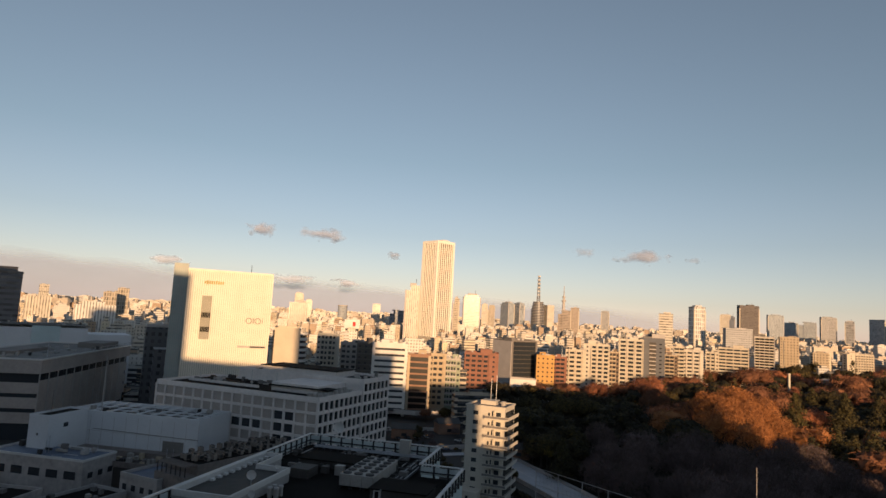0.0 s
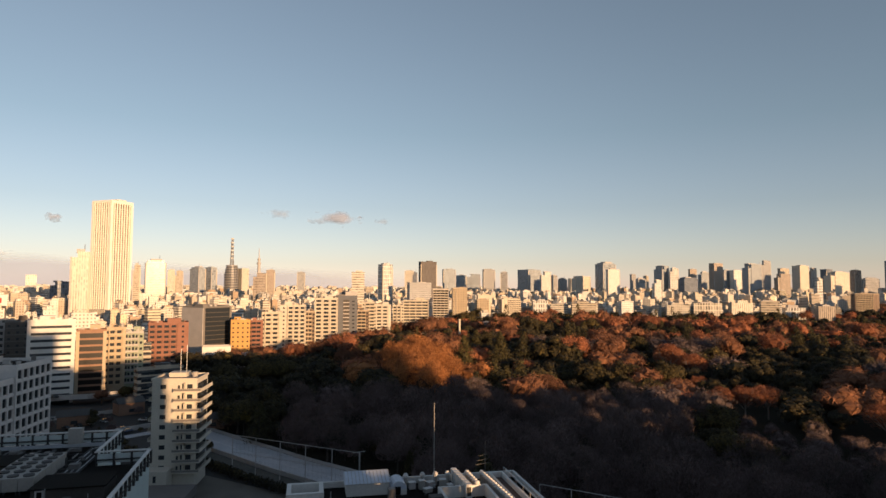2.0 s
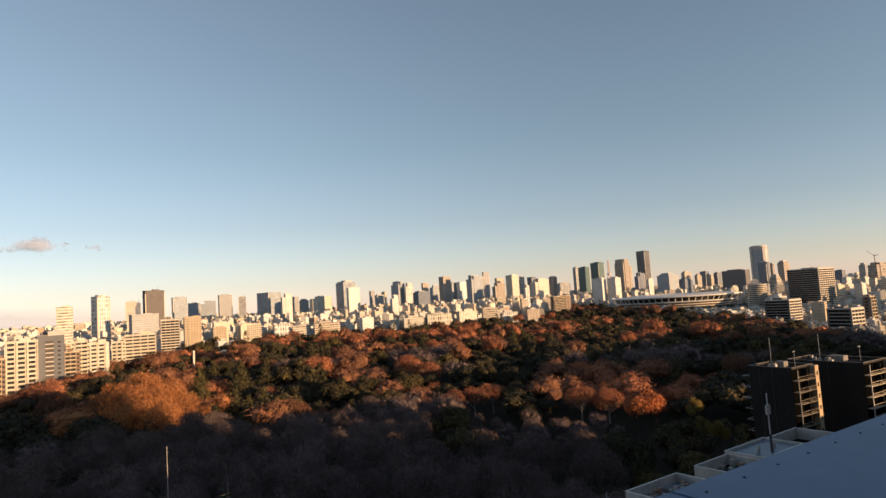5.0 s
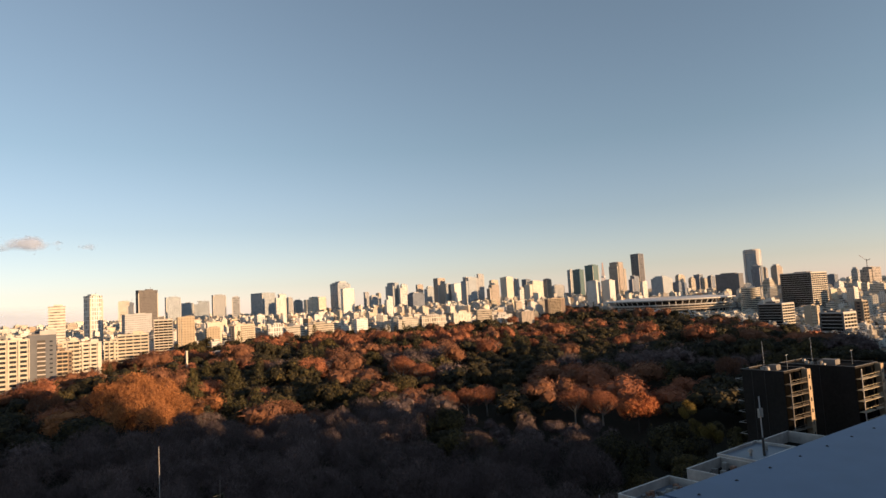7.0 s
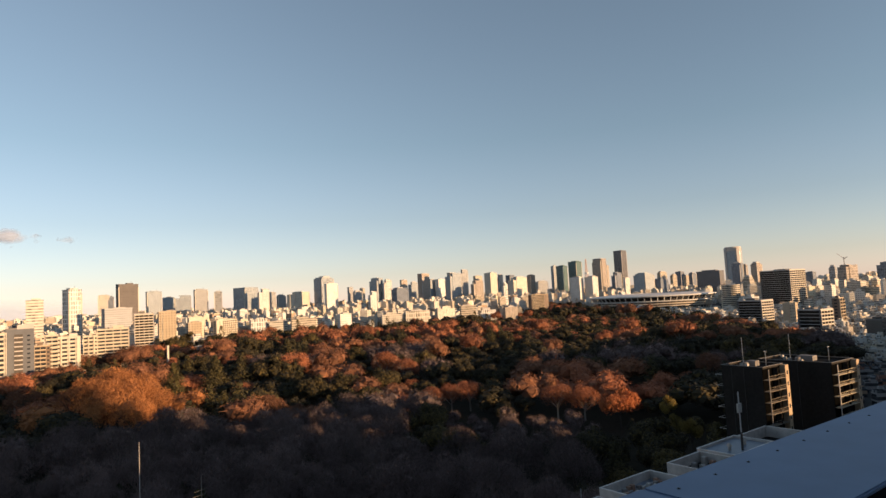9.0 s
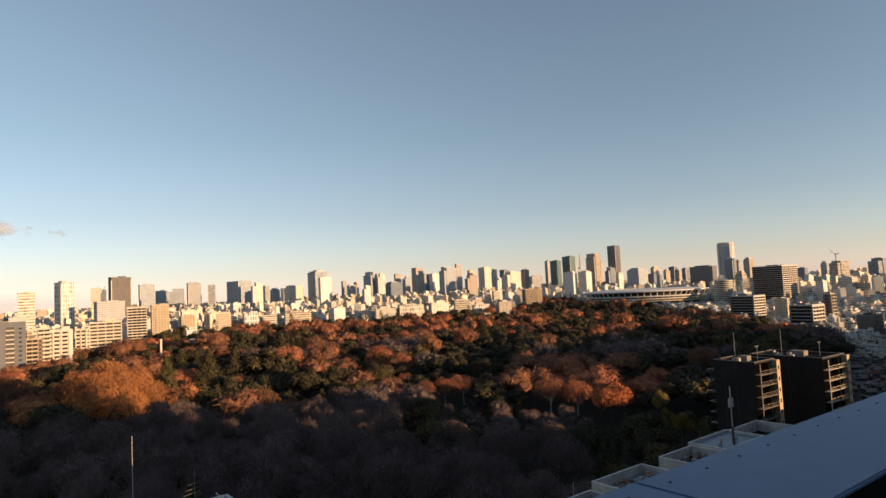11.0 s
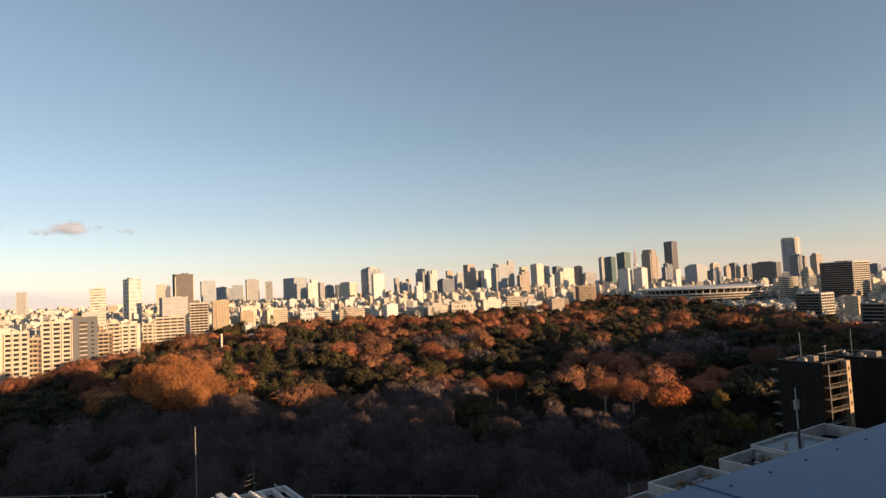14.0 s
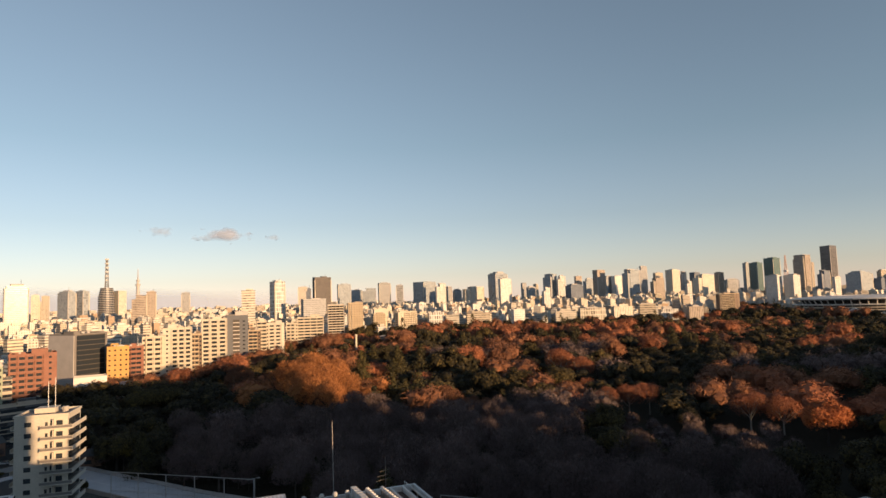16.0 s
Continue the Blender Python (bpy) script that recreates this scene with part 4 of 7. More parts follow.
# ---- department store with ribbed pale front ----
RIB = worn("ribbed_pale_panel", (0.70, 0.66, 0.56), rough=0.6, amount=0.12)
SEAG = worn("sea_green_panel", (0.30, 0.36, 0.34), rough=0.5, amount=0.15)
store = thing("department_store", "pale ribbed department store with few windows, sunlit front", "building", -104.5, 283, 0, 24.5)
W2 = 18.6
# darker wall behind the ribs: groove shade put into the colour
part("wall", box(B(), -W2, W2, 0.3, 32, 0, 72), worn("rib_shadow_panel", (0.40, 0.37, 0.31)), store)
panel = mesh_of("rib", box(B(), -0.36, 0.36, 0, 0.5, 0, 72.6), RIB)
for i in range(42):
    same("rib", panel, store, pose(-W2 + 0.4 + i * 0.895, 0.0, 0))
part("side_bay", box(B(), -W2 - 6.0, -W2, 1.6, 30, 0, 75.0), SEAG, store, "sea-green glazed corner bay")
bay_bar = mesh_of("bay_mullion", box(B(), -0.09, 0.09, -0.18, 0, 0, 75.2), PALEGREY)
for i in range(8):
    same("bay_mullion", bay_bar, store, pose(-W2 - 5.9 + i * 0.82, 1.6, 0))
for i in range(18):
    part("floor_edge", box(B(), -W2 - 6.1, -W2 - 0.1, 1.5, 30, i * 4.1 + 3.6, i * 4.1 + 3.75), PALEGREY, store)
win = part("window_panel", box(B(), -11.9, -7.6, -0.25, 0.1, 41.5, 61.0), worn("louvre_grey", (0.30, 0.29, 0.235)), store, "grey-green louvred window panel")
for i in range(8):
    part("louvre", box(B(), -11.9 + i * 0.58, -11.82 + i * 0.58, -0.34, -0.25, 41.5, 61.0), PALEGREY, win)
for z in (44.8, 51.2):
    for i in range(6):
        part("pane", box(B(), -11.5 + i * 0.64, -11.05 + i * 0.64, -0.5, -0.2, z, z + 2.3), BLACKM, win)
sign = worn("dull_brass", (0.34, 0.28, 0.08), rough=0.5, amount=0.1)
rs = random.Random(2)
for i in range(9):
    part("sign_bar", box(B(), -11.4 + i * 0.95, -10.75 + i * 0.95, -0.3, 0.0, 66.2 + rs.uniform(0, 0.3), 68.0 - rs.uniform(0, 0.3)), sign, store)
for x in (9.2, 13.2):
    bm = B()
    for i in range(20):
        a0, a1 = math.tau * i / 20, math.tau * (i + 1) / 20
        bar(bm, (x + 1.25 * math.cos(a0), -0.15, 50.6 + 1.25 * math.sin(a0)), (x + 1.25 * math.cos(a1), -0.15, 50.6 + 1.25 * math.sin(a1)), 0.16)
    part("logo_ring", bm, GREYW, store)
    part("logo_bar", box(B(), x + 1.9, x + 2.15, -0.3, 0.0, 49.4, 51.9), GREYW, store)
part("canopy_sign", box(B(), 5.0, 17.6, -0.6, 0.0, 38.2, 39.2), PALEGREY, store)
part("canopy_letters", box(B(), 10.6, 17.2, -0.66, -0.6, 38.35, 39.0), DARKW, store)
part("parapet", rim(B(), 2 * W2 + 0.2, 32, 0.5, 72, 73.0, 0, 16.2), RIB, store)
part("aerial", bar(B(), (9.5, 10, 72), (9.5, 10, 77), 0.12), DARKSTEEL, store)
annex = thing("store_annex", "cream rendered annex beside the department store", "building", -86, 322, 0, 16)
part("wall", box(B(), -7.5, 5.5, 0, 26, 0, 46.5), CREAM, annex)
part("gutter", box(B(), -8.2, -7.5, -0.3, 0.4, 0, 46), DARKW, annex)
part("parapet", rim(B(), 13.2, 26.2, 0.4, 46.5, 47.3, -1, 13), CREAM, annex)


# ---- white office building with a raster of square windows ----
def raster(parent, x0, x1, y, n, floors, z0, s, side, mull, glass, blank=None):
    """Piers, floor beams and recessed panes on one face; side 'y' faces -y, 'x' faces +x."""
    c = (x1 - x0) / n
    for i in range(n + 1):
        q = x0 + i * c
        bm = box(B(), q - 0.28, q + 0.28, y - 0.45, y, z0, z0 + floors * s) if side == "y" else box(B(), y, y + 0.45, q - 0.28, q + 0.28, z0, z0 + floors * s)
        part("pier", bm, mull, parent)
    for f in range(floors + 1):
        z = z0 + f * s
        bm = box(B(), x0, x1, y - 0.4, y, z - 0.4, z + 0.4) if side == "y" else box(B(), y, y + 0.4, x0, x1, z - 0.4, z + 0.4)
        part("floor_beam", bm, mull, parent)
    pane = mesh_of("window", box(B(), 0.5, c - 0.4, y - 0.07, y, 0.65, s - 0.5) if side == "y" else box(B(), y, y + 0.07, 0.5, c - 0.4, 0.65, s - 0.5), glass)
    for f in range(floors):
        for i in range(n):
            if blank and blank(i, f):
                continue
            m = pose(x0 + i * c, 0, z0 + f * s) if side == "y" else pose(0, x0 + i * c, z0 + f * s)
            same("window", pane, parent, m)


OFFW = worn("white_precast_concrete", (0.72, 0.665, 0.63), amount=0.16, rough=0.8, fine=1.0)
office = thing("office_building", "white precast office building with square recessed windows, in shade", "building", -40.5, 190.7, 0, -20)
# local: the near corner at the origin, fronts along -x and +y
part("wall", box(B(), -64, 0, 0, 27, 0, 30.4), OFFW, office)
part("rear_wall", box(B(), -52, 0.5, 27, 46, 0, 33.8), OFFW, office)
INFILL = worn("grey_infill_panel", (0.42, 0.37, 0.335), amount=0.2)


def solid(i, f):
    return f == 7 or not (i in (12, 13) or i in (8, 9, 10) and f == 5 or i < 4 and f % 3 == 1)


raster(office, -64, 0, 0, 16, 8, 1.2, 3.6, "y", OFFW, GLASS, solid)
fill = mesh_of("infill_panel", box(B(), 0.35, 3.65, -0.05, 0, 0.45, 3.15), INFILL)
for f in range(8):
    for i in range(16):
        if solid(i, f):
            same("infill_panel", fill, office, pose(-64 + 4 * i, 0, 1.2 + 3.6 * f))
raster(office, 0, 27, 0, 9, 8, 1.2, 3.6, "x", OFFW, GLASS)
raster(office, 27, 46, 0.5, 6, 9, 1.2, 3.6, "x", OFFW, GLASS)
part("parapet", rim(B(), 64.4, 27.4, 0.5, 30.4, 31.2, -32, 13.6), OFFW, office)
part("parapet", rim(B(), 52.9, 19.4, 0.5, 33.8, 34.8, -25.75, 36.6), OFFW, office)
part("roof_floor", box(B(), -63, -1, 1, 26.5, 30.4, 30.5), ROOFW, office, "dark stained roof membrane")
part("roof_floor", box(B(), -51, 0, 27.6, 45.6, 33.8, 33.9), ROOFW, office)
part("plant_house", box(B(), -24, -6, 9, 26, 30.5, 33.2), OFFW, office)
part("plant_roof", box(B(), -24.5, -2, 8, 14, 32.2, 32.5), ROOFW, office)
part("plant_house", box(B(), -44, -12, 30, 43, 33.9, 36.0), OFFW, office)
part("plant_roof", box(B(), -44.5, -11.5, 29.5, 43.5, 36.0, 36.3), ROOFW, office)
part("low_roof_wall", box(B(), -60, -30, 10, 10.4, 30.5, 31.4), OFFW, office)
rs = random.Random(4)
unit_mesh = mesh_of("cooling_unit", cbox(B(), 0, 0, 1.4, 1.0, 0, 1.3), UNITW)
for i in range(22):
    same("cooling_unit", unit_mesh, office, pose(-5 + (i % 3) * 1.9, 3 + (i // 3) * 3.0, 30.5, 0, 0, rs.choice((0, 90))))

# ---- white plant building, stair block and low wings ----
LOWTAUPE = worn("weathered_taupe_concrete", (0.22, 0.185, 0.165), amount=0.35, fine=0.9)
plant = thing("plant_building", "pale blue-white panelled plant building with open roof frame", "building", -72.7, 182.3, 0, -8)
BLUEW = worn("pale_blue_panel", (0.65, 0.655, 0.67), amount=0.12, rough=0.6)
part("wall", box(B(), -43, 0, 0, 18, 0, 22.8), BLUEW, plant)
for i in range(12):
    part("panel_joint", box(B(), -43 + i * 3.9 - 0.04, -43 + i * 3.9 + 0.04, -0.03, 0, 11, 22.8), PALEGREY, plant)
part("panel_joint", box(B(), -36, 0, -0.03, 0, 18.3, 18.38), PALEGREY, plant)
part("parapet", rim(B(), 43.2, 18.2, 0.35, 22.8, 24.0, -21.5, 9), BLUEW, plant)
part("roof_floor", box(B(), -42, -0.6, 0.6, 17.4, 22.8, 22.9), worn("rust_stained_roof", (0.085, 0.07, 0.055), amount=0.5, fine=0.8), plant, "rust-stained roof floor")
for i in range(9):
    part("roof_beam", box(B(), -41 + i * 4.8, -40.4 + i * 4.8, 0.4, 17.6, 23.5, 23.9), BLUEW, plant)
for i in range(4):
    part("roof_beam", box(B(), -42.6, -0.4, 3 + i * 4.2, 3.5 + i * 4.2, 23.1, 23.5), BLUEW, plant)
part("roller_door", box(B(), -11.0, -4.4, -0.12, 0, 13.0, 17.2), worn("taupe_shutter", (0.24, 0.22, 0.20)), plant, "taupe roller shutter")
for i in range(8):
    part("shutter_slat", box(B(), -10.9, -4.5, -0.16, -0.12, 13.2 + i * 0.5, 13.3 + i * 0.5), GREYW, plant)
part("stair_block", box(B(), -42.5, -36.2, -15, 0, 0, 24.0), BLUEW, plant)
part("stair_roof", box(B(), -42.1, -36.6, -14.6, -0.4, 24.0, 24.1), ROOFW, plant)
part("stair_parapet", rim(B(), 6.4, 15.1, 0.3, 24.0, 24.6, -39.35, -7.5), BLUEW, plant)
part("stair_window", box(B(), -36.2, -36.12, -9.5, -7.8, 20.6, 21.8), GLASS, plant)
part("stair_lamp", box(B(), -39.6, -39.2, -15.2, -15, 19.0, 19.6), DARKSTEEL, plant)
part("roof_mast", bar(B(), (-35.0, 4.0, 22.9), (-35.0, 4.0, 40.0), 0.13), PALEGREY, plant)
part("roof_mast", bar(B(), (-41.0, -9.0, 24.0), (-41.0, -9.0, 30.5), 0.07), GREYW, plant)
part("drain_rail", bar(B(), (-34, -0.12, 18.9), (0, -0.12, 18.2), 0.09), GREYW, plant)
part("terrace", box(B(), -36, 4, -12, 0, 0, 12.6), DARKW, plant)
part("terrace_edge", box(B(), -36, 4, -12.4, -12, 12.0, 13.5), LOWTAUPE, plant)
part("terrace_step", box(B(), -36, 2, -3.5, 0, 12.6, 14.2), LOWTAUPE, plant)
rs = random.Random(9)
for i in range(22):
    part("roof_unit", cbox(B(), -28 + rs.uniform(-6, 26), -6 + rs.uniform(-4, 2), rs.uniform(0.9, 1.8), rs.uniform(0.9, 1.4), 12.6, 12.6 + rs.uniform(0.9, 1.9)), UNITW, plant)
low = thing("low_wing_building", "low white wing with bluish roof and small windows", "building", -93.6, 161.8, 0, -10)
LOWW = worn("grey_stained_render", (0.44, 0.395, 0.37), amount=0.4, fine=0.8)
part("wall", box(B(), -30, 0, 0, 12, 0, 15.4), LOWW, low)
part("roof_floor", box(B(), -29.6, -0.4, 0.4, 11.6, 15.4, 15.5), worn("blue_roof_sheet", (0.13, 0.16, 0.22), amount=0.4, rough=0.6), low)
part("parapet", rim(B(), 30.2, 12.2, 0.3, 15.4, 16.0, -15, 6), WHITE, low)
for i in range(5):
    part("window", box(B(), -27 + i * 5.4, -23.6 + i * 5.4, -0.08, 0, 10.8, 12.8), GLASS, low)
for i in range(3):
    part("window", box(B(), 0, 0.08, 2 + i * 3.6, 3.6 + i * 3.6, 11, 12.4), GLASS, low)
wing = thing("low_wing_building", "low pale wing with louvred siding", "building", -112, 138, 0, -6)
part("wall", box(B(), -30, 16, -6, 12, 0, 12), LOWW, wing)
for i in range(9):
    part("siding", box(B(), -30, 16.15, -6.15, -6, 3 + i, 3.12 + i), PALEGREY, wing)
part("parapet", rim(B(), 46.2, 18.2, 0.3, 12, 12.7, -7, 3), LOWW, wing)
part("roof_floor", box(B(), -29.6, 15.6, -5.6, 11.6, 12, 12.05), ROOFW, wing)

TAUPE = worn("taupe_panel", (0.40, 0.345, 0.315), amount=0.2, fine=0.9)
grey = thing("office_building", "taupe office block with dark window bands, in shade", "building", -164.7, 247, 0, 10)
part("glazing", box(B(), -39.6, -0.4, 0.4, 100, 0, 29), GLASS, grey)
for z in (20.4, 14.6, 8.8):
    part("floor_band", box(B(), -40, 0, 0, 100.4, z - 2.3, z + 1.9), TAUPE, grey)
for i in range(13):
    part("pier", box(B(), 0.0, 0.25, i * 8.0, i * 8.0 + 0.6, 0, 28.6), PALEGREY, grey)
    part("roof_unit", cbox(B(), -14 + rs.uniform(-12, 10), 6 + i * 7, 2.2, 1.4, 31.35, 32.2), UNITW, grey)
for i in range(12):
    part("side_panel", box(B(), 0.02, 0.16, i * 8.0 + 0.9, i * 8.0 + 7.7, 3, 23.2), TAUPE, grey)
part("fascia", box(B(), -40.9, 0.9, -0.9, 101.2, 26.0, 31.3), TAUPE, grey, "deep taupe roof fascia")
part("cornice", rim(B(), 42.4, 102.6, 0.6, 31.3, 31.9, -20, 50.15), WHITE, grey, "pale roof cornice")
part("roof_rail", bar(B(), (0.4, 60, 33.2), (0.4, 101, 33.2), 0.12), PALEGREY, grey)
for i in range(6):
    part("rail_post", bar(B(), (0.4, 60 + i * 8.2, 31.3), (0.4, 60 + i * 8.2, 33.2), 0.1), PALEGREY, grey)
part("roof_floor", box(B(), -40, 0, 0, 100, 31.3, 31.35), worn("pale_roof_gravel", (0.20, 0.185, 0.17), amount=0.35), grey)
part("roof_house", box(B(), -16, -4, 74, 96, 31.35, 34.0), GREYW, grey)
part("roof_house", box(B(), -30, -20, 20, 52, 31.35, 32.8), LOWTAUPE, grey)
part("mast", bar(B(), (-4, 14, 31.3), (-4, 14, 38), 0.12), STEEL, grey)
hall = thing("hall_building", "long low hall clad in pale blue sheet", "building", -232.5, 337.7, 0, 36)
part("wall", box(B(), -41, 0, 0, 30, 0, 39.2), BLUEW, hall)
part("corner_bay", box(B(), 0, 13.4, -1, 30, 0, 40.2), TEAL, hall)
part("wall", box(B(), 13.4, 27, -0.4, 30, 0, 39.4), BLUEW, hall)
part("lower_wing", box(B(), 27, 50, 1, 26, 0, 36.0), BLUEW, hall)
part("roof", box(B(), -41.4, 27.4, -1.2, 30.4, 40.2, 40.6), DARKW, hall)
dark = thing("office_building", "dark shaded office block with faint window rows", "building", -148, 318, 0, 28)
part("wall", box(B(), -10, 12, 0, 18, 0, 44), WALLS["darkgrey"], dark)
part("lower_wall", box(B(), -6, 16, -16, 0, 0, 34), WALLS["dark"], dark)
part("parapet", rim(B(), 22.2, 18.2, 0.4, 44, 45, 1, 9), PALEGREY, dark)


# ---- rooftop with teal parapet screens and plant ----
teal = thing("plant_roof_building", "flat-roofed building with teal parapet screens and roof plant", "building", -33.6, 152.5, 0, -12)
FL = 25.6
part("wall", box(B(), 0, 32.2, -17.5, 0, 0, FL), TEAL, teal)
part("wall", box(B(), 0, 41.0, -62, -17.5, 0, FL), TEAL, teal)
part("roof_floor", box(B(), 0.3, 31.9, -17.5, -0.3, FL, FL + 0.05), ROOFW, teal, "dark weathered roof floor")
part("roof_floor", box(B(), 0.3, 40.7, -62, -17.5, FL, FL + 0.05), ROOFW, teal)


SCREEN = worn("pale_teal_screen", (0.60, 0.66, 0.66), amount=0.15, rough=0.6)


def screen(x0, y0, x1, y1):
    """A parapet screen with posts, teal panels between them and a pale cap."""
    n = max(1, round(math.hypot(x1 - x0, y1 - y0) / 2.6))
    a = Vector((x0, y0, 0))
    d = (Vector((x1, y1, 0)) - a) / n
    u = d.normalized()
    w = Vector((-u.y, u.x, 0))
    cap = B()
    p, q = a - u * 0.2, a + d * n + u * 0.2
    v = [cap.verts.new(e + w * s + Vector((0, 0, z))) for z in (28.0, 28.2) for e, s in ((p, -0.3), (q, -0.3), (q, 0.3), (p, 0.3))]
    for f in ((3, 2, 1, 0), (4, 5, 6, 7), (0, 1, 5, 4), (1, 2, 6, 5), (2, 3, 7, 6), (3, 0, 4, 7)):
        cap.faces.new([v[i] for i in f])
    part("screen_cap", cap, WHITE, teal, "pale metal cap")
    for i in range(n):
        e0, e1 = a + d * i + u * 0.12, a + d * (i + 1) - u * 0.12
        bm = B()
        v = [bm.verts.new(e + w * s + Vector((0, 0, z))) for z in (FL + 0.5, 27.7) for e, s in ((e0, -0.05), (e1, -0.05), (e1, 0.05), (e0, 0.05))]
        for f in ((3, 2, 1, 0), (4, 5, 6, 7), (0, 1, 5, 4), (1, 2, 6, 5), (2, 3, 7, 6), (3, 0, 4, 7)):
            bm.faces.new([v[k] for k in f])
        part("screen_panel", bm, SCREEN, teal)
        part("post", bar(B(), a + d * i + w * 0.24 + Vector((0, 0, FL)), a + d * i + w * 0.24 + Vector((0, 0, 28)), 0.2, 4), DARKSTEEL, teal)
        part("post", bar(B(), a + d * i - w * 0.24 + Vector((0, 0, FL)), a + d * i - w * 0.24 + Vector((0, 0, 28)), 0.2, 4), DARKSTEEL, teal)
    for side in (-1, 1):
        part("rail", bar(B(), a + w * 0.25 * side + Vector((0, 0, 26.7)), a + d * n + w * 0.25 * side + Vector((0, 0, 26.7)), 0.14, 4), DARKSTEEL, teal)


screen(0, -60, 0, 0), screen(0, 0, 32.2, 0), screen(32.2, 0, 32.2, -17.5), screen(32.2, -17.5, 41.0, -17.5), screen(41.0, -17.5, 41.0, -60)


def cooling_bank(x, y, nx, ny, z):
    """Chillers: pale boxes with round fan openings on top, on a dark frame."""
    body = mesh_of("casing", box(B(), 0, 2.1, 0, 2.4, 0.6, 2.6), UNITW)
    fan = mesh_of("fan_ring", tube(tube(B(), 1.05, 1.2, 0.8, 0.8, 2.6, 2.8, 14), 1.05, 1.2, 0.2, 0.2, 2.8, 2.85, 8), DARKSTEEL)
    legs = mesh_of("stand", box(box(B(), 0.1, 0.3, 0.1, 2.3, 0, 0.6), 1.8, 2.0, 0.1, 2.3, 0, 0.6), DARKSTEEL)
    for i in range(nx):
        for j in range(ny):
            t = thing("chiller_unit", "pale grey roof chiller with round fan opening", "chiller", 0, 0, 0, 0, "chillers on the roof")
            t.matrix_world = pose(-33.6, 152.5, 0, 0, 0, -12) @ pose(x + i * 2.2, y + j * 2.5, z)
            same("casing", body, t), same("fan_ring", fan, t), same("stand", legs, t)


cooling_bank(20.8, -32, 3, 6, FL + 0.05)
for i in range(6):
    part("cable_tray", box(B(), 12 + i * 2.6, 12.5 + i * 2.6, -21, -8, FL + 0.9, FL + 1.1), DARKSTEEL, teal)
    part("tray_post", box(B(), 12.1 + i * 2.6, 12.3 + i * 2.6, -9, -8.8, FL, FL + 0.9), DARKSTEEL, teal)
part("stair_hatch", box(B(), 16.5, 18.2, -24, -22.6, FL, FL + 1.9), UNITW, teal)
part("tank", box(B(), 23.0, 25.4, -2.2, -0.6, FL, 29.2), UNITW, teal)
pent = part("penthouse", box(box(B(), 0.5, 10.8, -52, -32, FL, FL + 1.6), 0.5, 4.2, -32, -22.5, FL, FL + 1.6), PALEGREY, teal)
WEATHERED = worn("weathered_roof", (0.050, 0.046, 0.040), amount=0.45, fine=0.7)
part("penthouse_roof", box(box(B(), 0.9, 10.4, -51.6, -32.2, FL + 1.6, FL + 1.7), 0.9, 3.9, -32.2, -22.8, FL + 1.6, FL + 1.7), WEATHERED, pent)
bm = B()
for x0, x1, y0, y1 in ((0.4, 10.9, -52.1, -51.75), (10.55, 10.9, -51.75, -31.9), (4.3, 10.55, -32.25, -31.9), (3.95, 4.3, -32.25, -22.4), (0.4, 3.95, -22.75, -22.4), (0.4, 0.75, -51.75, -22.75)):
    box(bm, x0, x1, y0, y1, FL + 1.6, FL + 2.6)
part("penthouse_rim", bm, WHITE, pent, "pale rendered roof rim")
for i in range(10):
    part("stepping_slab", cbox(B(), 1.5, -24.0 - i * 2.05, 0.8, 0.8, FL + 1.7, FL + 2.1), WHITE, pent)
for i in range(4):
    t = thing("roof_ventilator", "pale cylindrical roof ventilator beside the penthouse", "ventilator", 0, 0, 0, 0, "ventilators beside the penthouse")
    t.matrix_world = pose(-33.6, 152.5, 0, 0, 0, -12) @ pose(12.4 + (i % 2) * 1.2, -40.5 - (i // 2) * 1.6, FL + 0.05)
    part("stem", tube(B(), 0, 0, 0.42, 0.42, 0, 1.5, 12), UNITW, t)
    part("cap", tube(B(), 0, 0, 0.5, 0.42, 1.5, 1.75, 12), PALEGREY, t)
part("plant_house", box(B(), 28.6, 38.5, -37, -30, FL, FL + 2.1), DARKW, teal)
part("house_roof", box(B(), 28.3, 38.8, -37.3, -29.7, FL + 2.1, FL + 2.3), ROOFW, teal)
part("door", box(B(), 29.2, 30.4, -37.06, -37, FL + 0.1, FL + 2.0), WHITE, teal)
# black sheet on the door paints the darkness of an open doorway
part("door_opening", box(B(), 29.45, 30.15, -37.09, -37.06, FL + 0.1, FL + 1.8), BLACKM, teal)
part("walk_rail", bar(B(), (11.5, -11, FL + 1.2), (25.5, -11, FL + 1.2), 0.06), PALEGREY, teal)
for i in range(13):
    part("rail_block", cbox(B(), 11.9 + i * 1.1, -11, 0.5, 0.25, FL + 0.5, FL + 1.0), WHITE, teal)
    part("rail_foot", cbox(B(), 11.9 + i * 1.1, -11, 0.1, 0.1, FL, FL + 0.5), DARKSTEEL, teal)
part("plant_house", box(B(), 7, 19, -20, -13, FL, FL + 1.5), DARKW, teal)
part("house_roof", box(B(), 6.7, 19.3, -20.3, -12.7, FL + 1.5, FL + 1.7), ROOFW, teal)
part("lean_to", box(B(), 9.0, 13.2, -29, -24.5, FL, FL + 1.8), DARKW, teal)
for i in range(7):
    part("pipe", bar(B(), (28.2 + i * 0.45, -28, FL + 0.5), (28.2 + i * 0.45, -4 - (i % 3) * 2, FL + 0.5), 0.11), STEEL if i % 2 else DARKSTEEL, teal)
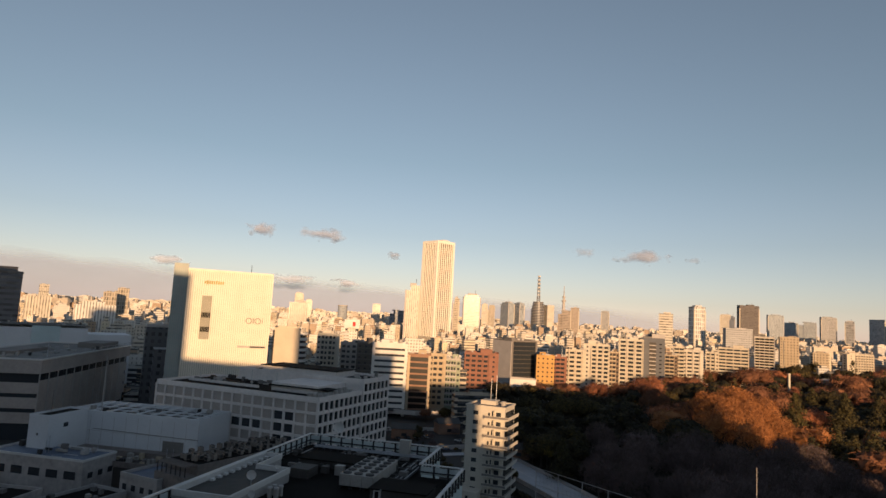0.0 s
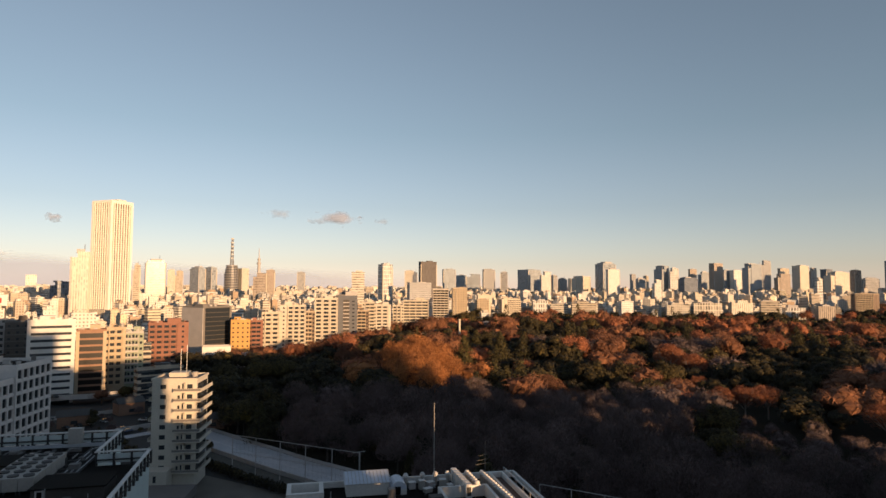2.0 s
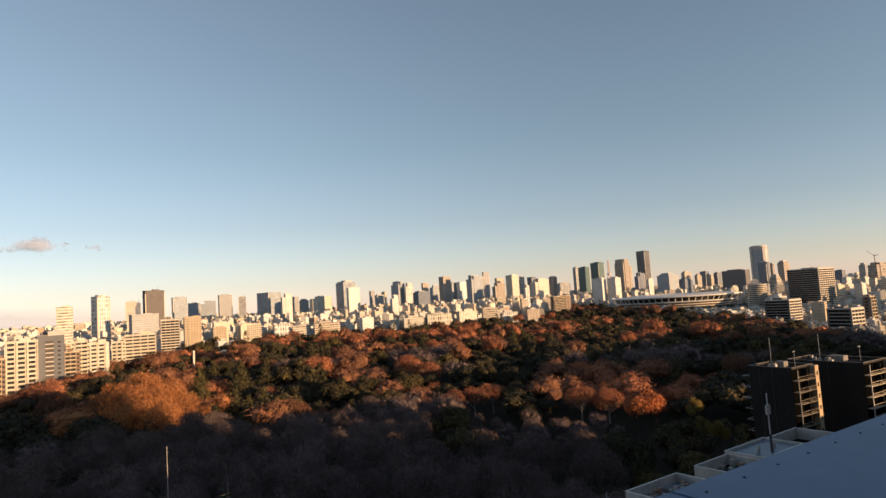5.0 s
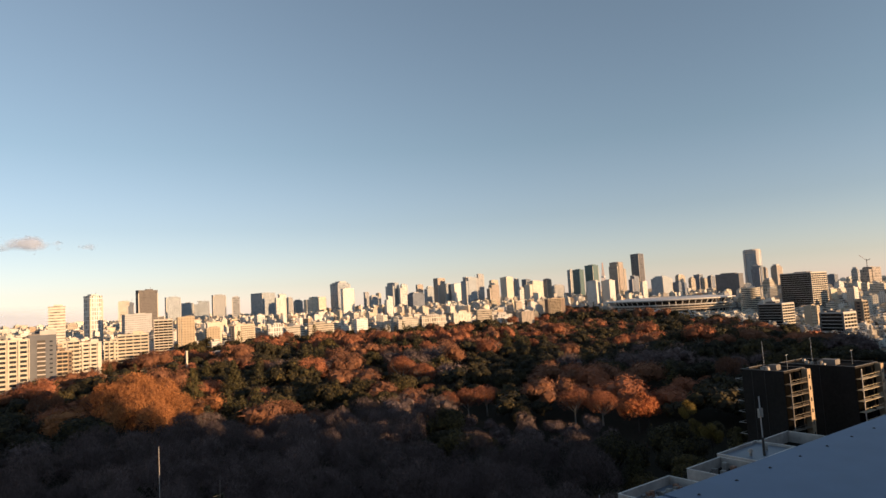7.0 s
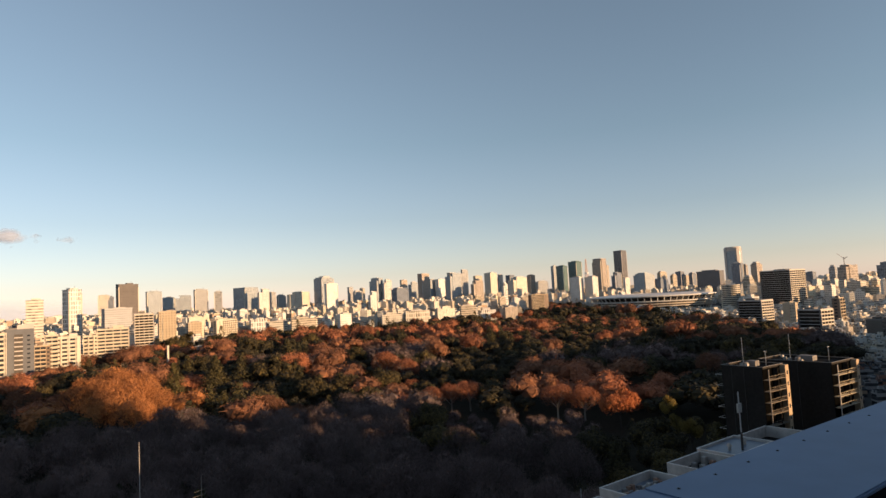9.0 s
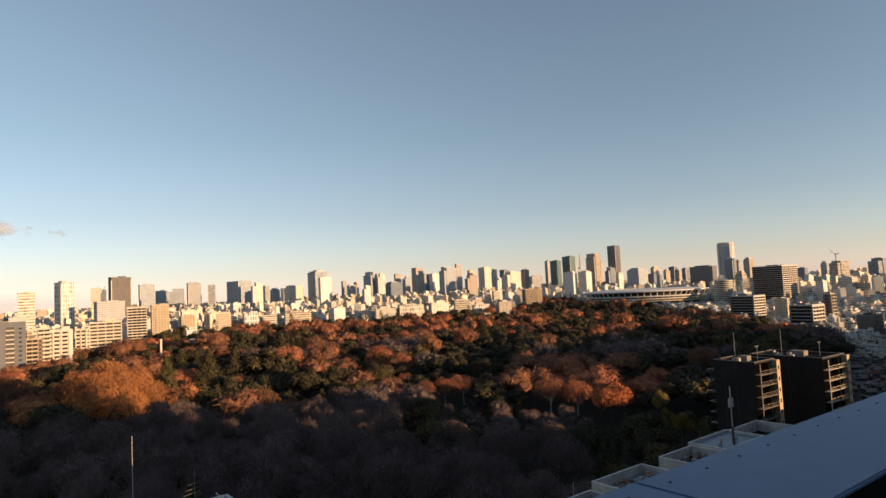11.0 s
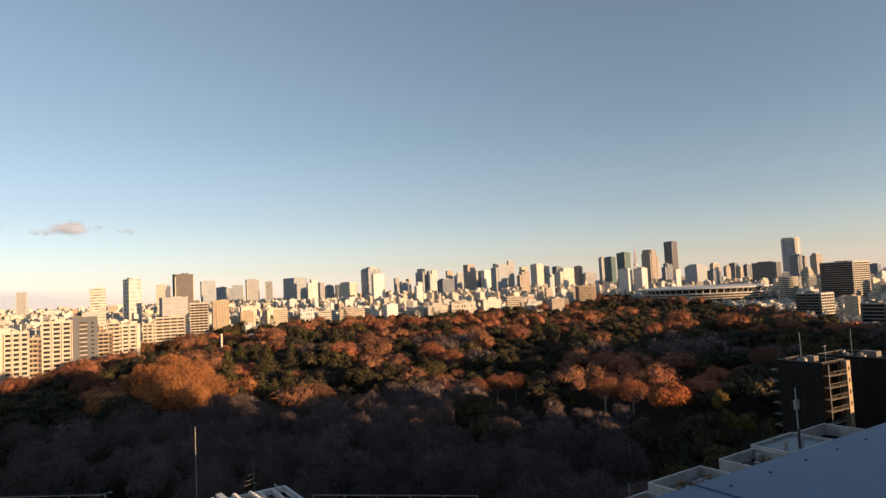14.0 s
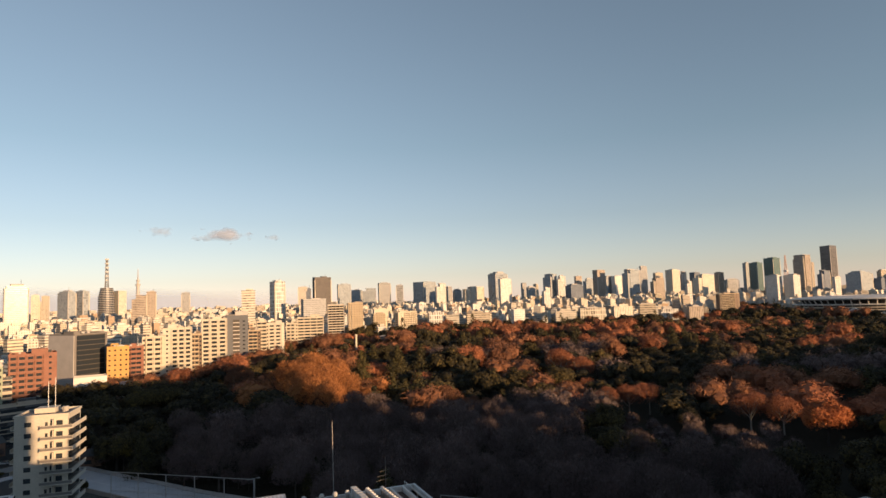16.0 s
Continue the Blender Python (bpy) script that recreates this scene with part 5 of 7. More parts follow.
for i in range(4):
    part("duct", box(B(), 30.5 + i * 2.4, 31.4 + i * 2.4, -58, -38, FL + 0.2, FL + 0.8), DARKSTEEL, teal)
for i in range(5):
    part("pipe", bar(B(), (3, -2.0 - i * 0.6, FL + 0.6), (31, -2.0 - i * 0.6, FL + 0.6), 0.1), STEEL, teal)
for i in range(16):
    part("pipe_support", cbox(B(), 4 + i * 1.7, -3.2, 0.15, 3.4, FL, FL + 0.5), DARKSTEEL, teal)
for i in range(26):
    part("roof_box", cbox(B(), rs.uniform(3, 31), rs.uniform(-28, -5), rs.uniform(0.4, 1.5), rs.uniform(0.4, 1.2), FL, FL + rs.uniform(0.4, 1.5)), rs.choice((GREYW, DARKSTEEL, DARKSTEEL, UNITW)), teal)


def dish(x, y, z, r, turn):
    t = thing("satellite_dish", "white round satellite dish on a short pole", "dish", 0, 0, 0, 0, "satellite dishes")
    t.matrix_world = pose(-33.6, 152.5, 0, 0, 0, -12) @ pose(x, y, z, 0, 0, turn)
    part("pole", bar(B(), (0, 0, 0), (0, 0, 1.2), 0.06), STEEL, t)
    bm, rows = B(), []
    for k in range(4):
        q = r * (k + 0.3) / 3.3
        rows.append([bm.verts.new((q * math.cos(math.tau * i / 16), -0.25 * (q / r) ** 2 * r - 0.1, 1.2 + r * 0.8 + q * math.sin(math.tau * i / 16))) for i in range(16)])
    for a, b in zip(rows, rows[1:]):
        for i in range(16):
            bm.faces.new((a[i], a[(i + 1) % 16], b[(i + 1) % 16], b[i]))
    bm.faces.new(rows[0])
    part("reflector", bm, WHITE, t)
    part("feed_arm", bar(B(), (0, -0.2, 1.2), (0, -r, 1.2 + r * 0.7), 0.03), STEEL, t)


dish(10.7, -45.6, FL + 2.6, 0.8, 20), dish(9.6, -34.5, FL + 1.7, 0.5, 30), dish(7.5, -1.0, 28.2, 1.3, 15), dish(11.6, -46.6, FL + 0.05, 0.6, 10)

# ---- white apartment block with balconies ----
APTW = worn("cream_white_render", (0.55, 0.505, 0.43), amount=0.2)
apt = thing("apartment_building", "slim cream-white apartment block with stacked balconies, half sunlit", "building", 10.4, 196.2, 0, -20)
AW, AD, AS = 6.2, 11.5, 2.86
part("wall", box(B(), -AW, AW, 0, AD, 0, 30.6), APTW, apt)
slab = mesh_of("balcony_slab", box(B(), 0.0, 7.7, -1.3, 0, 0, 0.22), APTW)
front = mesh_of("balcony_rail", box(box(B(), 0.0, 7.7, -1.3, -1.2, 0.95, 1.05), 0.0, 7.7, -1.3, -1.22, 0.22, 0.3), APTW)
grille = mesh_of("balcony_grille", box(B(), 0.05, 7.65, -1.27, -1.24, 0.3, 0.95), GREYW)
sslab = mesh_of("side_balcony", box(box(B(), AW, AW + 1.5, -1.3, AD, 0, 0.22), AW + 1.4, AW + 1.5, -1.3, AD, 0.22, 1.05), APTW)
glassf = mesh_of("balcony_window", box(box(box(B(), 0.9, 1.5, -0.06, 0, 0.7, 1.8), 2.1, 2.7, -0.06, 0, 0.25, 2.1), 3.5, 5.0, -0.06, 0, 0.25, 2.1), GLASS)
glasss = mesh_of("balcony_window", box(B(), AW, AW + 0.06, 0.8, AD - 0.8, 0.25, 2.2), GLASS)
small = mesh_of("window", box(B(), -3.9, -2.3, -0.07, 0, 0.85, 2.05), GLASS)
frame_m = mesh_of("window_sill", box(B(), -4.0, -2.2, -0.14, 0, 0.72, 0.85), APTW)
fin = mesh_of("divider", box(B(), 2.9, 3.05, -1.25, 0, 0.22, 2.6), APTW)
lslab = mesh_of("side_balcony", box(box(B(), -AW - 1.2, -AW, 1, AD, 0, 0.2), -AW - 1.2, -AW - 1.1, 1, AD, 0.2, 1.0), APTW)
for i in range(1, 10):
    z = 0.4 + i * AS + 1.2
    for nm, m in (("balcony_slab", slab), ("balcony_rail", front), ("balcony_grille", grille), ("side_balcony", sslab), ("balcony_window", glassf), ("balcony_window", glasss),
                  ("window", small), ("window_sill", frame_m), ("divider", fin), ("side_balcony", lslab)):
        same(nm, m, apt, pose(0, 0, z))
part("roof_edge", rim(B(), 2 * AW + 0.5, AD + 0.5, 0.35, 30.6, 31.2, 0, AD / 2), APTW, apt)
part("roof_floor", box(B(), -AW + 0.2, AW - 0.2, 0.3, AD - 0.3, 30.6, 30.7), GREYW, apt)
part("lift_house", box(B(), -3.5, 1.5, 6, 10.5, 30.7, 32.0), APTW, apt)
part("aerial", bar(B(), (-0.5, 7, 32), (-0.5, 7, 39), 0.07), STEEL, apt)
part("aerial", bar(B(), (1.2, 7, 32), (1.2, 7, 40), 0.07), STEEL, apt)
part("roof_tank", tube(B(), 4, 6, 0.8, 0.8, 30.7, 32.2, 10), UNITW, apt)
part("entrance_block", box(B(), -AW - 1, 0, -5, 0, 0, 6.2), APTW, apt)
part("entrance_window", box(B(), -3.6, -2.8, -5.06, -5, 3.2, 5.0), GLASS, apt)
part("low_terrace", box(B(), -AW - 2, AW + 2, -16, -5, 0, 2.6), GREYW, apt)

# ---- road along the park, court fence, yard ----
def strip(name, pts, width, z0, z1, material, label, category):
    """A ribbon of constant width with thickness along a line of points."""
    bm, rows = B(), []
    for i, p in enumerate(pts):
        a, b = Vector(pts[max(0, i - 1)]), Vector(pts[min(len(pts) - 1, i + 1)])
        u = (b - a).normalized()
        w = Vector((-u.y, u.x)) * width / 2
        q = Vector(p)
        rows.append([bm.verts.new((*(q + w), z0)), bm.verts.new((*(q - w), z0)), bm.verts.new((*(q - w), z1)), bm.verts.new((*(q + w), z1))])
    for r, s in zip(rows, rows[1:]):
        for k in range(4):
            bm.faces.new((r[k], r[(k + 1) % 4], s[(k + 1) % 4], s[k]))
    bm.faces.new(rows[0]), bm.faces.new(rows[-1][::-1])
    bmesh.ops.recalc_face_normals(bm, faces=bm.faces)
    return tagged(new(name, mesh_of(name, bm, material)), label, category, kind="structure")


LINE = [(18, 270), (29.6, 241), (38.6, 220), (45.6, 203), (55, 184), (75, 146), (100, 102)]
strip("road", LINE, 14, 0.0, 0.35, CONC, "pale concrete road along the park edge", "road")
strip("pavement", [(x + 7.8, y + 3.6) for x, y in LINE], 2.4, 0.0, 0.5, PALEGREY, "paved footway beside the park", "pavement")
strip("trim", [(x - 6.6, y - 2.9) for x, y in LINE], 0.5, 0.0, 1.4, PALEGREY, "low concrete wall beside the road", "wall")
strip("road_line", LINE, 0.18, 0.35, 0.36, WHITE, "white painted road centre line", "road marking")
strip("sports_court", [(4, 206), (36, 158)], 26, 0.0, 0.12, worn("court_sand", (0.12, 0.105, 0.085), amount=0.3), "sandy court ground behind a high fence", "court")
strip("upper_road", [(-60, 360), (-20, 352), (30, 372)], 9, 3.4, 4.2, ASPHALT, "dark raised road with pale edges", "road")
strip("upper_road_wall", [(-60, 355.2), (-20, 347.2), (30, 367)], 0.4, 3.0, 5.3, PALEGREY, "pale parapet wall of a raised road", "wall")
strip("slip_road", [(-64, 300), (-34, 318), (-6, 326)], 7, 0.0, 0.3, CONC, "pale slip road between the buildings", "road")
strip("yard_wall", [(-40, 286), (-16, 272), (8, 284)], 0.5, 0.0, 1.8, PALEGREY, "pale yard wall between the houses", "wall")
strip("yard_path", [(-46, 276), (-18, 262), (14, 276)], 5, 0.0, 0.2, CONC, "pale concrete yard path", "path")
strip("slip_road_wall", [(-64, 296), (-34, 314), (-6, 322)], 0.4, 0.0, 1.6, PALEGREY, "pale parapet wall of a slip road", "wall")
for x0, y0, x1, y1, top, n, rails in ((28, 205, 57, 168, 11.5, 5, True), (57, 168, 74, 140, 8.5, 4, False), (85.6, 122.5, 106.6, 90.6, 12.0, 5, True)):
    f = thing("net_fence", "tall court fence of dark posts and netting", "fence", x0, y0)
    d = Vector((x1 - x0, y1 - y0, 0))
    for i in range(n + 1):
        part("post", bar(B(), d * i / n, d * i / n + Vector((0, 0, top)), 0.13), PALEGREY, f)
    for z in ((top, top * 0.55) if rails else ()):
        part("rail", bar(B(), Vector((0, 0, z)), d + Vector((0, 0, z)), 0.09), PALEGREY, f)
    net = B()
    m = int(d.length / 1.6)
    for i in range(m):
        bar(net, d * i / m, d * i / m + Vector((0, 0, top)), 0.012, 3)
    for i in range(int(top / 1.5)):
        bar(net, Vector((0, 0, i * 1.5)), d + Vector((0, 0, i * 1.5)), 0.012, 3)
    part("netting", net, DARKSTEEL, f)
# planted verge and hedge between the road and the court
strip("verge", [(x - 11.2, y - 4.9) for x, y in LINE[1:]], 8.5, 0.0, 0.25, worn("bare_verge_soil", (0.055, 0.05, 0.04), amount=0.5, fine=0.9), "bare planted verge beside the road", "verge")
hedge = thing("hedge", "low dark clipped hedge beside the court", "hedge", 0, 0)
hp = []
for i in range(5200):
    f = rs.random() * (len(LINE) - 2)
    k = int(f)
    (ax, ay), (bx, by) = LINE[k + 1 if k + 2 < len(LINE) else k], LINE[min(k + 2, len(LINE) - 1)]
    f -= k
    hp.append((ax + (bx - ax) * f - 16.3 + rs.uniform(-1.5, 1.5), ay + (by - ay) * f - 7.1 + rs.uniform(-0.7, 0.7), 0.1 + 2.3 * rs.random() ** 0.5))
hp = np.array(hp)
hn = len(hp)
new_leaf = leaves(hp, np.tile(np.array([[0.0, -0.5, 0.8]]), (hn, 1)), rng.uniform(0.5, 1.0, hn), rng.uniform(0.4, 0.7, hn), 0.8)
leaf_ob = new("leaves", tri_mesh("leaves", new_leaf, LEAF))
leaf_ob.parent = hedge
lamp = thing("street_lamp", "grey street lamp with twin arms beside the fence", "street lamp", 57.8, 171)
part("pole", bar(B(), (0, 0, 0), (0, 0, 11), 0.12), STEEL, lamp)
part("arm", bar(B(), (-1.4, 0, 11), (1.4, 0, 11), 0.07), STEEL, lamp)
part("head", cbox(B(), -1.4, 0, 0.7, 0.3, 10.85, 11.05), UNITW, lamp)
part("head", cbox(B(), 1.4, 0, 0.7, 0.3, 10.85, 11.05), UNITW, lamp)

# ---- near roof with plant, lightning rod and aerial ----
near_roof = thing("service_roof_building", "low white roof building crowded with plant units", "building", 38, 84, 0, -14)
part("wall", box(B(), -16, 16, -24, 6, 0, 27.6), WHITE, near_roof)
part("roof_floor", box(B(), -15.7, 15.7, -23.7, 5.7, 27.6, 27.7), ROOFW, near_roof)
part("parapet", rim(B(), 32.2, 30.2, 0.4, 27.6, 28.6, 0, -9), WHITE, near_roof)
SHEET = worn("pale_blue_sheet_roof", (0.58, 0.62, 0.70), amount=0.2, rough=0.5)
part("shed", box(B(), -10.8, -4.6, 1.2, 4.4, 27.7, 29.5), WHITE, near_roof)
bm = B()
v = [bm.verts.new(p) for p in ((-11.1, 0.9, 29.5), (-4.4, 0.9, 29.5), (-4.4, 4.7, 30.3), (-11.1, 4.7, 30.3), (-11.1, 4.7, 29.5), (-4.4, 4.7, 29.5))]
for f in ((0, 1, 2, 3), (1, 5, 2), (4, 0, 3), (3, 2, 5, 4), (0, 4, 5, 1)):
    bm.faces.new([v[i] for i in f])
part("shed_roof", bm, SHEET, near_roof, "pale blue sheet roof")
for i in range(13):
    part("roof_seam", bar(B(), (-11.0 + i * 0.54, 0.88, 29.54), (-11.0 + i * 0.54, 4.7, 30.34), 0.035, 4), PALEGREY, near_roof)
bm, rows = B(), []
for i in range(9):
    a = math.pi * i / 8
    rows.append([bm.verts.new((-3.3 + 1.2 * math.cos(a), y, 28.5 + 1.15 * math.sin(a))) for y in (0.6, 4.0)])
for p, q in zip(rows, rows[1:]):
    bm.faces.new((p[0], q[0], q[1], p[1]))
bm.faces.new([r[0] for r in rows][::-1]), bm.faces.new([r[1] for r in rows])
bmesh.ops.recalc_face_normals(bm, faces=bm.faces)
part("barrel_roof", bm, SHEET, near_roof, "pale curved sheet roof")
part("barrel_wall", box(B(), -4.5, -2.1, 0.6, 4.0, 27.7, 28.5), WHITE, near_roof)
part("barrel_door", box(B(), -4.2, -3.0, 0.54, 0.6, 27.75, 28.9), BLACKM, near_roof)
part("hatch_frame", rim(B(), 5.0, 5.0, 0.6, 27.7, 29.9, -16.6, -0.6), WHITE, near_roof)
part("hatch_floor", box(B(), -18.6, -14.6, -2.6, 1.4, 27.0, 28.0), ROOFW, near_roof)
part("pit_wall", box(B(), 2.0, 9.3, -2.2, -1.8, 27.7, 29.3), WHITE, near_roof)
part("pit_wall", box(B(), 2.0, 2.4, -20, -2.2, 27.7, 29.3), WHITE, near_roof)
part("pit_wall", box(B(), 8.9, 9.3, -20, -2.2, 27.7, 29.3), WHITE, near_roof)
part("tray_wall", box(B(), 11.2, 11.5, -20, 3.9, 27.7, 29.2), WHITE, near_roof)
part("tray_wall", box(B(), 11.5, 13.2, 3.6, 3.9, 27.7, 29.2), WHITE, near_roof)
part("tray_wall", box(B(), 13.2, 13.5, -20, 3.9, 27.7, 29.2), WHITE, near_roof)
part("tray_floor", box(B(), 11.5, 13.2, -20, 3.6, 28.3, 28.4), worn("rusty_tray_floor", (0.10, 0.06, 0.045), amount=0.4), near_roof, "rust-brown tray floor")
part("roof_rail", bar(B(), (13.7, -20, 29.8), (13.7, 3.9, 29.8), 0.05), STEEL, near_roof)
for i in range(9):
    part("rail_post", bar(B(), (13.7, -20 + i * 2.98, 28.6), (13.7, -20 + i * 2.98, 29.8), 0.04), STEEL, near_roof)


def vent_unit(x, y, z, lit):
    t = thing("roof_ventilator", "white roof ventilator with round cap", "ventilator", 0, 0, 0, 0, "roof ventilators")
    t.matrix_world = pose(38, 84, 0, 0, 0, -14) @ pose(x, y, z)
    part("stem", tube(B(), 0, 0, 0.28, 0.28, 0, 1.0 + lit, 10), UNITW, t)
    bm = tube(B(), 0, 0, 0.28, 0.42, 1.0 + lit, 1.3 + lit, 12)
    tube(bm, 0, 0, 0.42, 0.22, 1.3 + lit, 1.62 + lit, 12)
    part("cap", bm, WHITE, t)


for i in range(6):
    vent_unit(7.7 + 0.04 * i, 3.6 - i * 1.05, 27.7, 0.45)
for i in range(14):
    vent_unit(9.9 + 0.055 * i, 3.1 - i * 1.0, 27.7, 0.45)
for x in (-1.8, 0.8, 2.8, 4.7):
    vent_unit(x, 4.0, 27.7, 0.4)
for i in range(7):
    t = thing("condenser_unit", "white slatted condenser unit on the roof", "condenser", 0, 0, 0, 0, "condenser units")
    t.matrix_world = pose(38, 84, 0, 0, 0, -14) @ pose(5.9 + 0.06 * i, 4.7 - i * 1.25, 27.7)
    part("casing", box(B(), -0.42, 0.42, -0.5, 0.5, 0.2, 2.1), WHITE, t)
    part("side_grille", box(B(), -0.3, 0.3, -0.54, -0.5, 0.5, 1.7), DARKSTEEL, t)
    part("foot", box(B(), -0.38, 0.38, -0.45, 0.45, 0, 0.2), DARKSTEEL, t)
for i, (x, y, w, h) in enumerate(((-1.0, 2.6, 1.0, 1.1), (0.4, 2.2, 0.8, 1.4), (1.8, 2.9, 1.1, 0.9), (3.6, 2.4, 0.9, 1.3), (4.4, 0.8, 0.8, 1.0), (1.0, 0.6, 1.2, 0.7))):
    t = thing("plant_box", "pale grey plant box on the crowded roof", "plant box", 0, 0, 0, 0, "plant boxes on the roof")
    t.matrix_world = pose(38, 84, 0, 0, 0, -14) @ pose(x, y, 27.7, 0, 0, 12 * (i % 3))
    part("casing", cbox(B(), 0, 0, w, 0.8, 0.15, h), UNITW if i % 2 else PALEGREY, t)
    part("lid", cbox(B(), 0, 0, w + 0.1, 0.9, h, h + 0.06), WHITE, t)
    part("foot", cbox(B(), 0, 0, w * 0.8, 0.6, 0, 0.15), DARKSTEEL, t)
rod = thing("lightning_rod", "tall thin lightning rod with sunlit tip", "lightning rod", 41.0, 86.2, 27.7)
part("pole", tube(B(), 0, 0, 0.055, 0.035, 0, 12.6, 8), PALEGREY, rod)
part("base", tube(B(), 0, 0, 0.3, 0.25, 0, 0.5, 8), STEEL, rod)
yagi = thing("roof_aerial", "small roof aerial with cross bars", "aerial", 48.8, 84.3, 27.9)
part("pole", bar(B(), (0, 0, 0), (0, 0, 6.3), 0.04), GREYW, yagi)
for z, l in ((3.4, 1.2), (4.1, 0.9), (2.8, 1.5)):
    part("boom", bar(B(), (-l, 0.3, z), (l * 0.4, -0.3, z + 0.3), 0.03), GREYW, yagi)

# ---- houses, trees and cars between the office and the park ----
for x, y, key, sc in ((4.5, 350, "ever", 0.85), (38.5, 253, "gold", 0.75), (14, 352, "bare", 0.6), (-4, 352, "ever", 0.6), (16, 330, "ever", 0.55), (12, 362, "bare", 0.8), (-14, 344, "bare", 0.5), (28, 312, "ever", 0.5)):
    plant_tree(x, y, key, sc)
# shrubs and small trees in the yards
for i in range(36):
    a, b = rs.random(), rs.random()
    sx, sy = -34 + 62 * a, 238 + 92 * b - 26 * a
    if sx < 18.0 + (270 - sy) * 0.4 - 9 or sy > 275:
        plant_tree(sx, sy, rs.choice(("ever", "ever", "pale", "pine")), rs.uniform(0.16, 0.42))
# undergrowth along the park edge beyond the road
for i in range(58):
    f = rs.random() * 5.99
    k = int(f)
    (ax, ay), (bx, by) = LINE[k], LINE[k + 1]
    off = rs.uniform(12, 34)
    plant_tree(ax + (bx - ax) * (f - k) + off * 0.9, ay + (by - ay) * (f - k) + off * 0.43, rs.choice(("pale", "pale", "ever", "pine")), rs.uniform(0.3, 0.58))
TILER = worn("grey_roof_tile", (0.07, 0.068, 0.066), amount=0.3)
for i, (x, y, w, d, h, rz) in enumerate(((-2, 318, 11, 8, 5.2, 20), (12, 306, 9, 7, 4.6, -10), (30, 272, 9, 6, 4.0, -20), (24, 328, 10, 8, 5.0, 35), (-22, 300, 12, 7, 4.4, 5), (34, 286, 9, 6, 4.2, -25))):
    t = thing("small_house", "small brown house with grey pitched roof", "house", x, y, 0, rz, "small houses by the park")
    part("wall", cbox(B(), 0, 0, w, d, 0, h), BROWNW, t)
    bm = B()
    v = [bm.verts.new(p) for p in ((-w / 2 - 0.5, -d / 2 - 0.5, h), (w / 2 + 0.5, -d / 2 - 0.5, h), (w / 2 + 0.5, d / 2 + 0.5, h), (-w / 2 - 0.5, d / 2 + 0.5, h), (-w / 2 - 0.3, 0, h + 2.2), (w / 2 + 0.3, 0, h + 2.2))]
    for f in ((0, 1, 5, 4), (2, 3, 4, 5), (1, 2, 5), (3, 0, 4), (3, 2, 1, 0)):
        bm.faces.new([v[k] for k in f])
    part("roof", bm, TILER, t)
    part("window", box(B(), -1.2, 1.2, -d / 2 - 0.06, -d / 2, 1.2, 2.6), GLASS, t)
PAINTS = [worn("car_paint_" + n, c, rough=0.3, amount=0.08) for n, c in (("white", (0.6, 0.6, 0.6)), ("black", (0.03, 0.03, 0.03)), ("silver", (0.35, 0.35, 0.36)), ("blue", (0.05, 0.07, 0.14)))]
rs = random.Random(21)


def car(x, y, rz, k, z=0.0):
    t = thing("parked_car", ("white", "black", "silver", "dark blue")[k] + " car standing on the road", "car", x, y, z, rz, "cars on the roads")
    bm = box(B(), -0.85, 0.85, -2.15, 2.15, 0.35, 0.85)
    bmesh.ops.bevel(bm, geom=list(bm.edges), offset=0.12, segments=2, affect="EDGES")
    part("body", bm, PAINTS[k], t)
    bm = B()
    v = [bm.verts.new(p) for p in ((-0.75, -1.5, 0.85), (0.75, -1.5, 0.85), (0.75, 1.2, 0.85), (-0.75, 1.2, 0.85), (-0.62, -1.0, 1.42), (0.62, -1.0, 1.42), (0.62, 0.5, 1.42), (-0.62, 0.5, 1.42))]
    for f in ((4, 5, 6, 7), (0, 1, 5, 4), (1, 2, 6, 5), (2, 3, 7, 6), (3, 0, 4, 7)):
        bm.faces.new([v[i] for i in f])
    part("cabin", bm, GLASS, t)
    for sx in (-0.78, 0.78):
        for sy in (-1.35, 1.35):
            part("wheel", bar(B(), (sx - 0.1, sy, 0.32), (sx + 0.1, sy, 0.32), 0.32, 12), DARKSTEEL, t)


for x, y, rz in ((-30, 316, -62), (-20, 322, -66), (-42, 309, -58), (-12, 353, -80), (2, 358, -70), (-34, 349, 82), (-48, 352, 82), (-24, 292, 30), (-20, 295, 30), (-16, 297, 32), (-11, 300, 30), (-4, 281, 110), (-2, 276, 110), (4, 296, 60)):
    car(x, y, rz, rs.randrange(4), 4.2 if y > 345 else 0.36)
sgn = thing("roof_billboard", "white roof billboard with a round red mark", "billboard", -118, 703, 22, 9)
part("board", cbox(B(), 0, 0, 17, 0.6, 16, 26), WHITE, sgn)
part("red_mark", cbox(B(), 2.5, -0.4, 3.2, 0.3, 18.5, 23.5), worn("signal_red", (0.45, 0.04, 0.04)), sgn)
part("frame", cbox(B(), 0, 1.2, 16, 1.6, 0, 16), DARKSTEEL, sgn)
wl = thing("low_white_building", "low white blank-walled building at the park edge", "building", 49, 446, 0, -6)
part("wall", cbox(B(), 0, 0, 18, 8, 0, 17), WHITE, wl)
part("roof_edge", rim(B(), 18.3, 8.3, 0.3, 17, 17.6), PALEGREY, wl)


